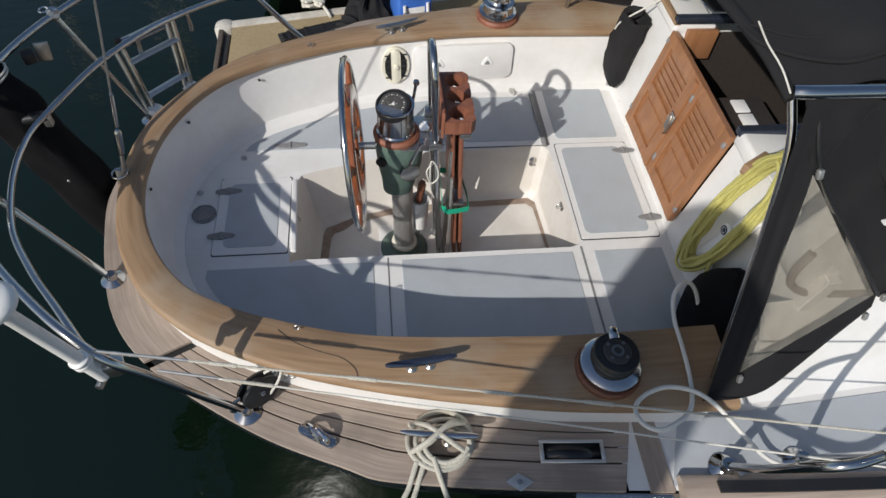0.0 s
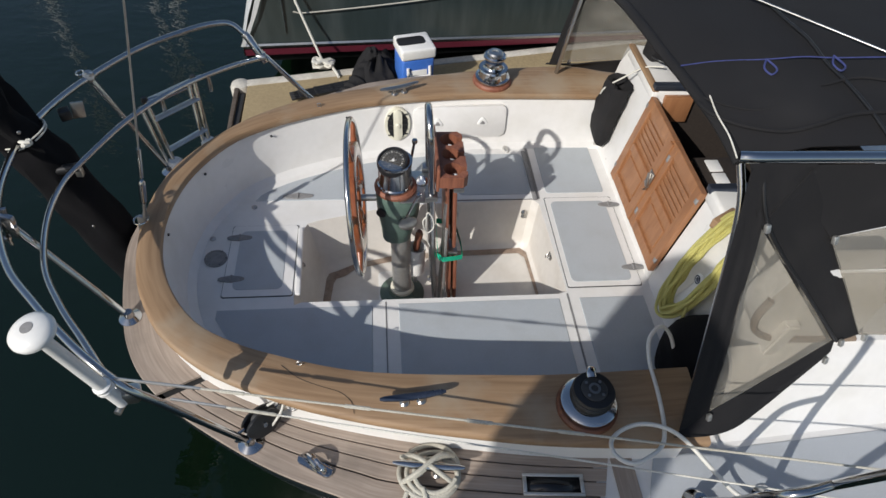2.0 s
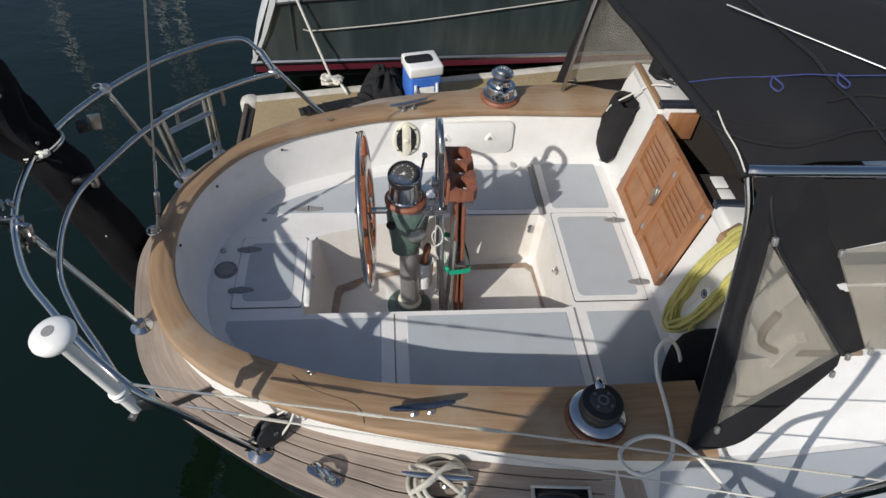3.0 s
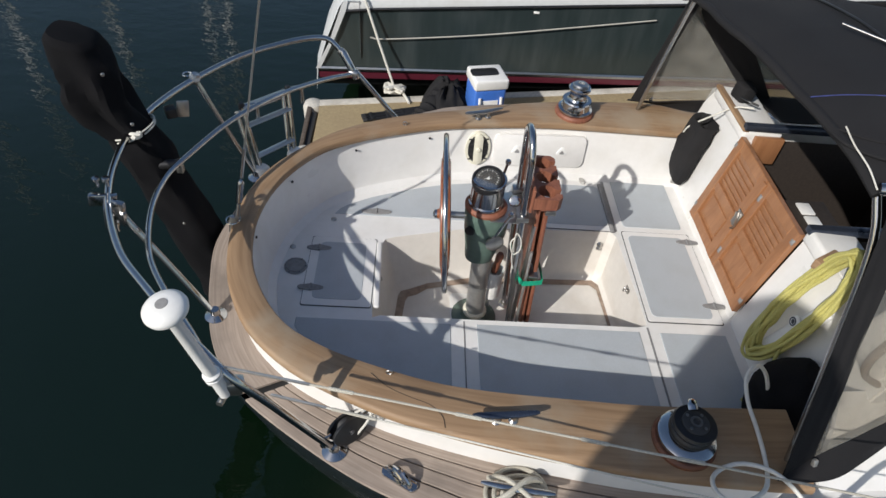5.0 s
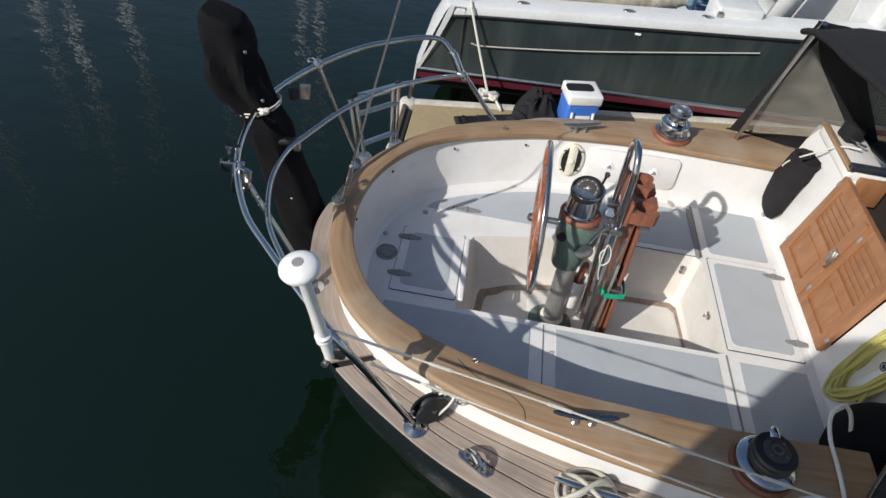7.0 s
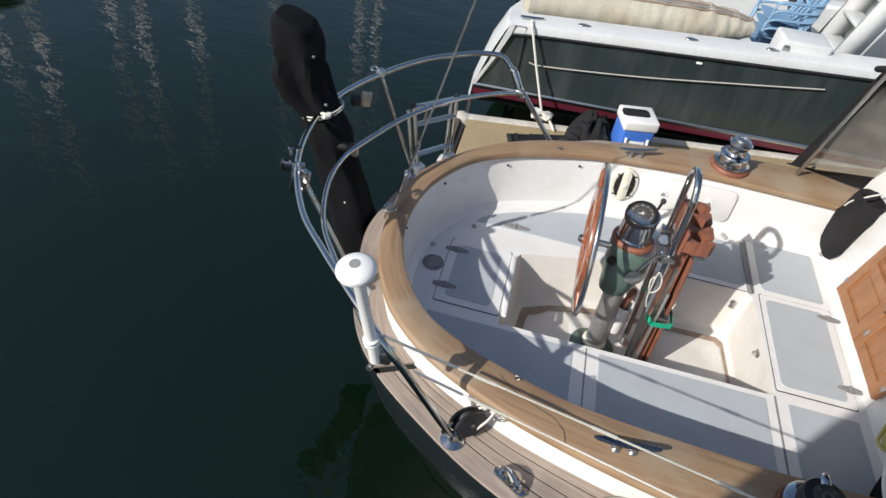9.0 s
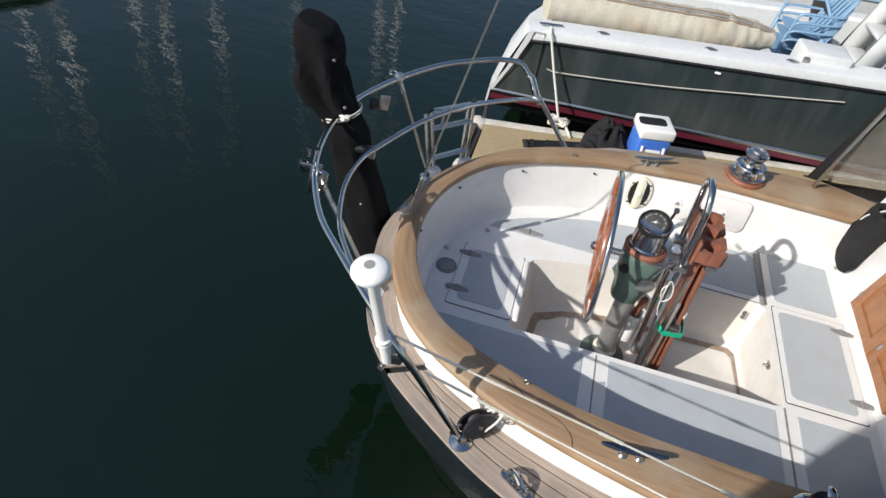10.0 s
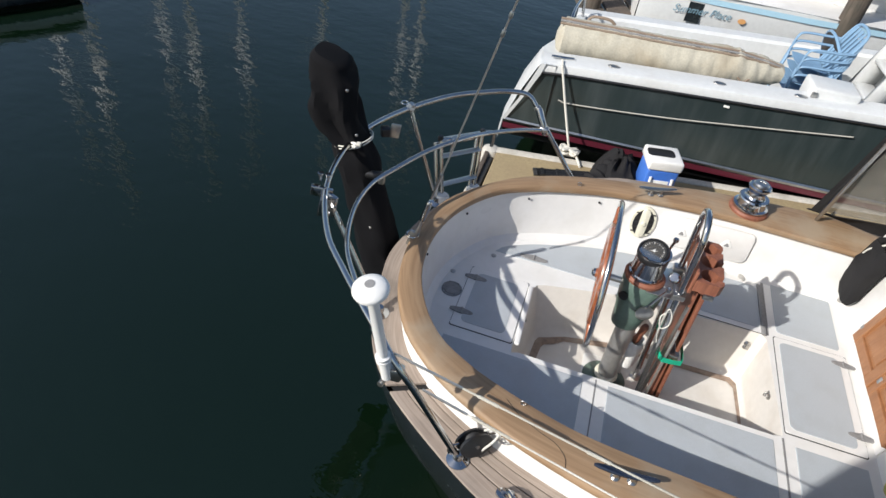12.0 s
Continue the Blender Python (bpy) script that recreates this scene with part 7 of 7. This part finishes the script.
part("table_top", lathe([(0.36, 0), (0.37, 0.01), (0.36, 0.022), (0, 0.022)], 36, Matrix.Translation(gpt(2.98, 1.22, 0.20)) @ pose(0, 0, 0, 0, 68, 5)), INSIDE, tbl)
part("table_edge", sweep([Matrix.Translation(gpt(2.98, 1.22, 0.20)) @ pose(0, 0, 0, 0, 68, 5) @ Vector((0.37 * math.cos(2 * math.pi * k / 40), 0.37 * math.sin(2 * math.pi * k / 40), 0.012)) for k in range(40)], 0.014, 8, closed=True), CHAIRBLUE, tbl, "blue table edge")
bkt = thing("bucket", "pale blue plastic bucket on the boat's deck", "bucket", at=tuple(gpt(2.62, 0.42, -0.12)))
part("pail", lathe([(0.085, 0), (0.105, 0.36), (0.11, 0.37), (0.10, 0.37), (0.082, 0.01), (0, 0.01)], 24, Matrix.Translation(gpt(2.56, 0.60, -0.33))), PALEBLUE, bkt)

# ---- the white yacht behind ----
wy = thing("white_yacht", "white yacht with a pale blue stripe, moored behind the motor boat", "sailing yacht", at=tuple(gpt(3.5, 3.6, WATER_Z)))
rings = []
for u, b in ((1.30, 0.0), (1.50, 0.10), (2.2, 0.16), (3.2, 0.2), (5.0, 0.1)):
    rings.append([gpt(u, 3.2 + 0.25 - b, WATER_Z - 0.1), gpt(u - 0.02, 3.2 + 0.1 - b, -0.5), gpt(u - 0.04, 3.2 - b, -0.10), gpt(u - 0.05, 3.2 - b, 0.16)])
part("topside", loft(rings), AGEDWHITE, wy, "white topside")
part("blue_stripe", loft([[gpt(u, 3.185 - b, 0.035 + 0.012 * k), gpt(u, 3.185 - b, 0.10 + 0.012 * k)] for k, (u, b) in enumerate(((1.46, 0.09), (2.2, 0.165), (3.2, 0.205), (5.0, 0.11)))]), PALEBLUE, wy, "pale blue stripe")
part("deck", loft([[gpt(u, 3.0, 0.165), gpt(u, 5.2, 0.20)] for u in (1.3, 5.0)]), GEL, wy, "white deck")
part("trunk", box(2.2, 1.2, 0.4, Matrix.Translation(gpt(3.3, 4.2, 0.22)) @ pose(0, 0, 0, 0, 0, 5), 0.06), GEL, wy, "white cabin trunk")
part("transom", loft([[gpt(1.26, 3.30, 0.02), gpt(1.26, 5.2, 0.05)], [gpt(1.28, 3.40, WATER_Z), gpt(1.28, 5.2, WATER_Z)]]), GEL, wy, "white transom")
part("cockpit_cover", sheet(loft([[gpt(u, v, 0.55 - 0.12 * ((v - 4.0) / 0.8) ** 2) for v in (3.4, 3.7, 4.0, 4.3, 4.6)] for u in (2.9, 4.6)]), 0.02), CANVAS, wy, "dark canvas cover")
txt = bpy.data.curves.new("name_lettering", "FONT")
txt.body, txt.size, txt.extrude, txt.shear = "Summer Place", 0.122, 0.001, 0.35
tob = new("name_lettering", txt)
dg_ = bpy.context.evaluated_depsgraph_get()
lme = bpy.data.meshes.new_from_object(tob.evaluated_get(dg_))
bpy.data.objects.remove(tob)
lme.materials.append(TEALPAINT)
lob = new("name_lettering", lme)
lob.parent = wy
lob.matrix_parent_inverse = wy.matrix_world.inverted()
lob.matrix_world = Matrix.Translation(gpt(1.66, 3.052, -0.115)) @ pose(0, 0, 0, 84, -2, 1.3)
lob["label"] = "pale blue script lettering"
part("navy_patch", loft([[gpt(u, 3.175 - 0.06 * (u - 0.5) - 0.030, -0.22), gpt(u, 3.175 - 0.06 * (u - 0.5) - 0.034, 0.025)] for u in (1.84, 1.92, 2.02)]), NAVY, wy, "dark navy patch on the quarter")
part("orange_mark", prism(oval(0.05, 0.03, 12), 0, 0.004, 0, Matrix.Translation(gpt(2.50, 3.005, -0.075)) @ pose(0, 0, 0, 84, 0, 5)), ORANGE, wy, "small orange emblem shape")
for u, v in ((3.66, 3.05),):
    pl = thing("dock_pile", "dark weathered timber mooring pile", "pile", at=tuple(gpt(u, v, WATER_Z)))
    part("pile_shaft", sweep([gpt(u, v, WATER_Z - 1), gpt(u + 0.02, v, 1.6), gpt(u + 0.03, v, 3.2)], [0.12, 0.115, 0.11], 18), PILE, pl)

# a tall pile added out of view only to cast the shade across the quarter
npile = thing("mooring_pile", "tall timber pile added out of view to shade the quarter", "pile", at=(-1.80, -3.76, WATER_Z))
part("pile_shaft", sweep([(-1.80, -3.76, WATER_Z - 1), (-1.80, -3.76, 1.0), (-1.80, -3.76, 3.05), (-1.80, -3.76, 3.30), (-1.80, -3.76, 3.42), (-1.80, -3.76, 3.47)], [0.30, 0.29, 0.285, 0.25, 0.17, 0.06], 26), PILE, npile)

# an unseen tube beside the yacht, added and bent to cast the curved deck shadow
brd = thing("boarding_handrail", "curved steel tube added out of view to cast a deck shadow", "handrail", at=(0.82, -1.8, -0.5))
part("curved_rail", sweep(spline([(0.18, -1.80, WATER_Z - 0.1), (0.18, -1.80, 0.55), (0.24, -1.79, 0.70), (0.48, -1.80, 0.73), (0.68, -1.82, 0.73), (0.82, -1.91, 0.73), (0.965, -1.98, 0.73), (1.105, -1.965, 0.73), (1.31, -1.87, 0.73), (1.70, -1.74, 0.73), (2.3, -1.75, 0.72), (2.36, -1.75, 0.55), (2.36, -1.75, WATER_Z - 0.1)], 6), 0.017, 10), STEEL, brd)

# ---- yachts across the basin, seen as reflections of their masts ----
FAR = [(-18.2, 13.8, 13.0), (-14.7, 11.7, 11.5), (-17.0, 17.7, 14.0), (-13.2, 14.3, 12.0), (-14.1, 18.6, 14.5), (-10.1, 17.4, 12.5), (-9.0, 23.2, 16.0), (-7.4, 20.5, 13.5)]


def far_yacht(x, y, h):
    th = thing("far_yacht", "white yacht with a bare mast moored across the basin", "sailing yacht", "yachts across the basin", at=(x, y, WATER_Z))
    rings = []
    for t, w, s in ((-4.0, 0.5, 0.9), (-2.5, 1.1, 0.85), (0, 1.4, 0.9), (2.5, 1.0, 1.0), (4.2, 0.12, 1.15)):
        rings.append([Vector((x - w, y + t, WATER_Z + s)), Vector((x - w * 0.85, y + t, WATER_Z)), Vector((x, y + t, WATER_Z - 0.4)), Vector((x + w * 0.85, y + t, WATER_Z)), Vector((x + w, y + t, WATER_Z + s))])
    part("hull", loft(rings, closed=True, caps=True), GEL, th)
    part("cabin_top", box(1.5, 3.2, 0.5, pose(x, y - 0.3, WATER_Z + 1.1), 0.1), GEL, th)
    part("mast", rod((x, y, WATER_Z + 0.9), (x + 0.1, y, WATER_Z + h), 0.075, 8), ALU, th, "pale metal mast")
    part("boom", sweep([(x, y, WATER_Z + 2.2), (x, y - 3.2, WATER_Z + 2.2)], 0.14, 8), BLUE, th, "blue-covered boom")
    part("spreader", rod((x - 0.8, y, WATER_Z + h * 0.55), (x + 0.8, y, WATER_Z + h * 0.55), 0.035, 6), ALU, th)
    return th


for x, y, h in FAR:
    far_yacht(x, y, h)
lb = thing("white_boat", "white boat with dark rub rail moored across the basin", "boat", at=(-8.98, 2.78, WATER_Z))
along, across = Vector((0.585, 0.811, 0)), Vector((-0.811, 0.585, 0))
rings = []
for t, w, h in ((-4.0, 1.15, 0.42), (-2.0, 1.3, 0.40), (0.5, 1.3, 0.38), (2.4, 1.25, 0.38), (3.9, 1.12, 0.38), (4.1, 1.05, 0.38)):
    c = Vector((-10.15, 1.16, WATER_Z)) + along * t
    up = Vector((0, 0, 1))
    rings.append([c - across * w + up * h, c - across * w * 0.97 + up * 0.05, c - up * 0.3, c + across * w * 0.97 + up * 0.05, c + across * w + up * h])
part("hull", loft(rings, closed=True, caps=True), AGEDWHITE, lb)
part("rub_rail", sweep([r[0] + Vector((0, 0, -0.08)) for r in rings], 0.035, 8), BLACK, lb, "dark rub rail")
part("boot_stripe", sweep([r[1] + Vector((0, 0, 0.05)) for r in rings], 0.05, 8, flatten=1.4), NAVY, lb, "dark boot stripe")

# ---- a dark timber walkway behind the motor boat ----
fd = thing("timber_walkway", "dark timber walkway on piles behind the motor boat", "walkway", kind="structure")
part("walkway_beam", box(2.1, 0.10, 0.22, pose(0.17, 6.48, -0.61, 0, 0, 20), 0.015), PILE, fd, "weathered edge beam")
for k in range(6):
    part("plank", box(0.34, 1.3, 0.045, pose(-0.92 + 0.36 * k, 6.75 + 0.131 * k, -0.50, 0, 0, 20), 0.008, segs=1), PILE, fd)
part("walkway_pile", sweep([(-0.82, 6.52, WATER_Z - 0.5), (-0.82, 6.52, 0.3), (-0.81, 6.53, 0.9)], [0.11, 0.105, 0.10], 16), PILE, fd, "weathered timber pile")
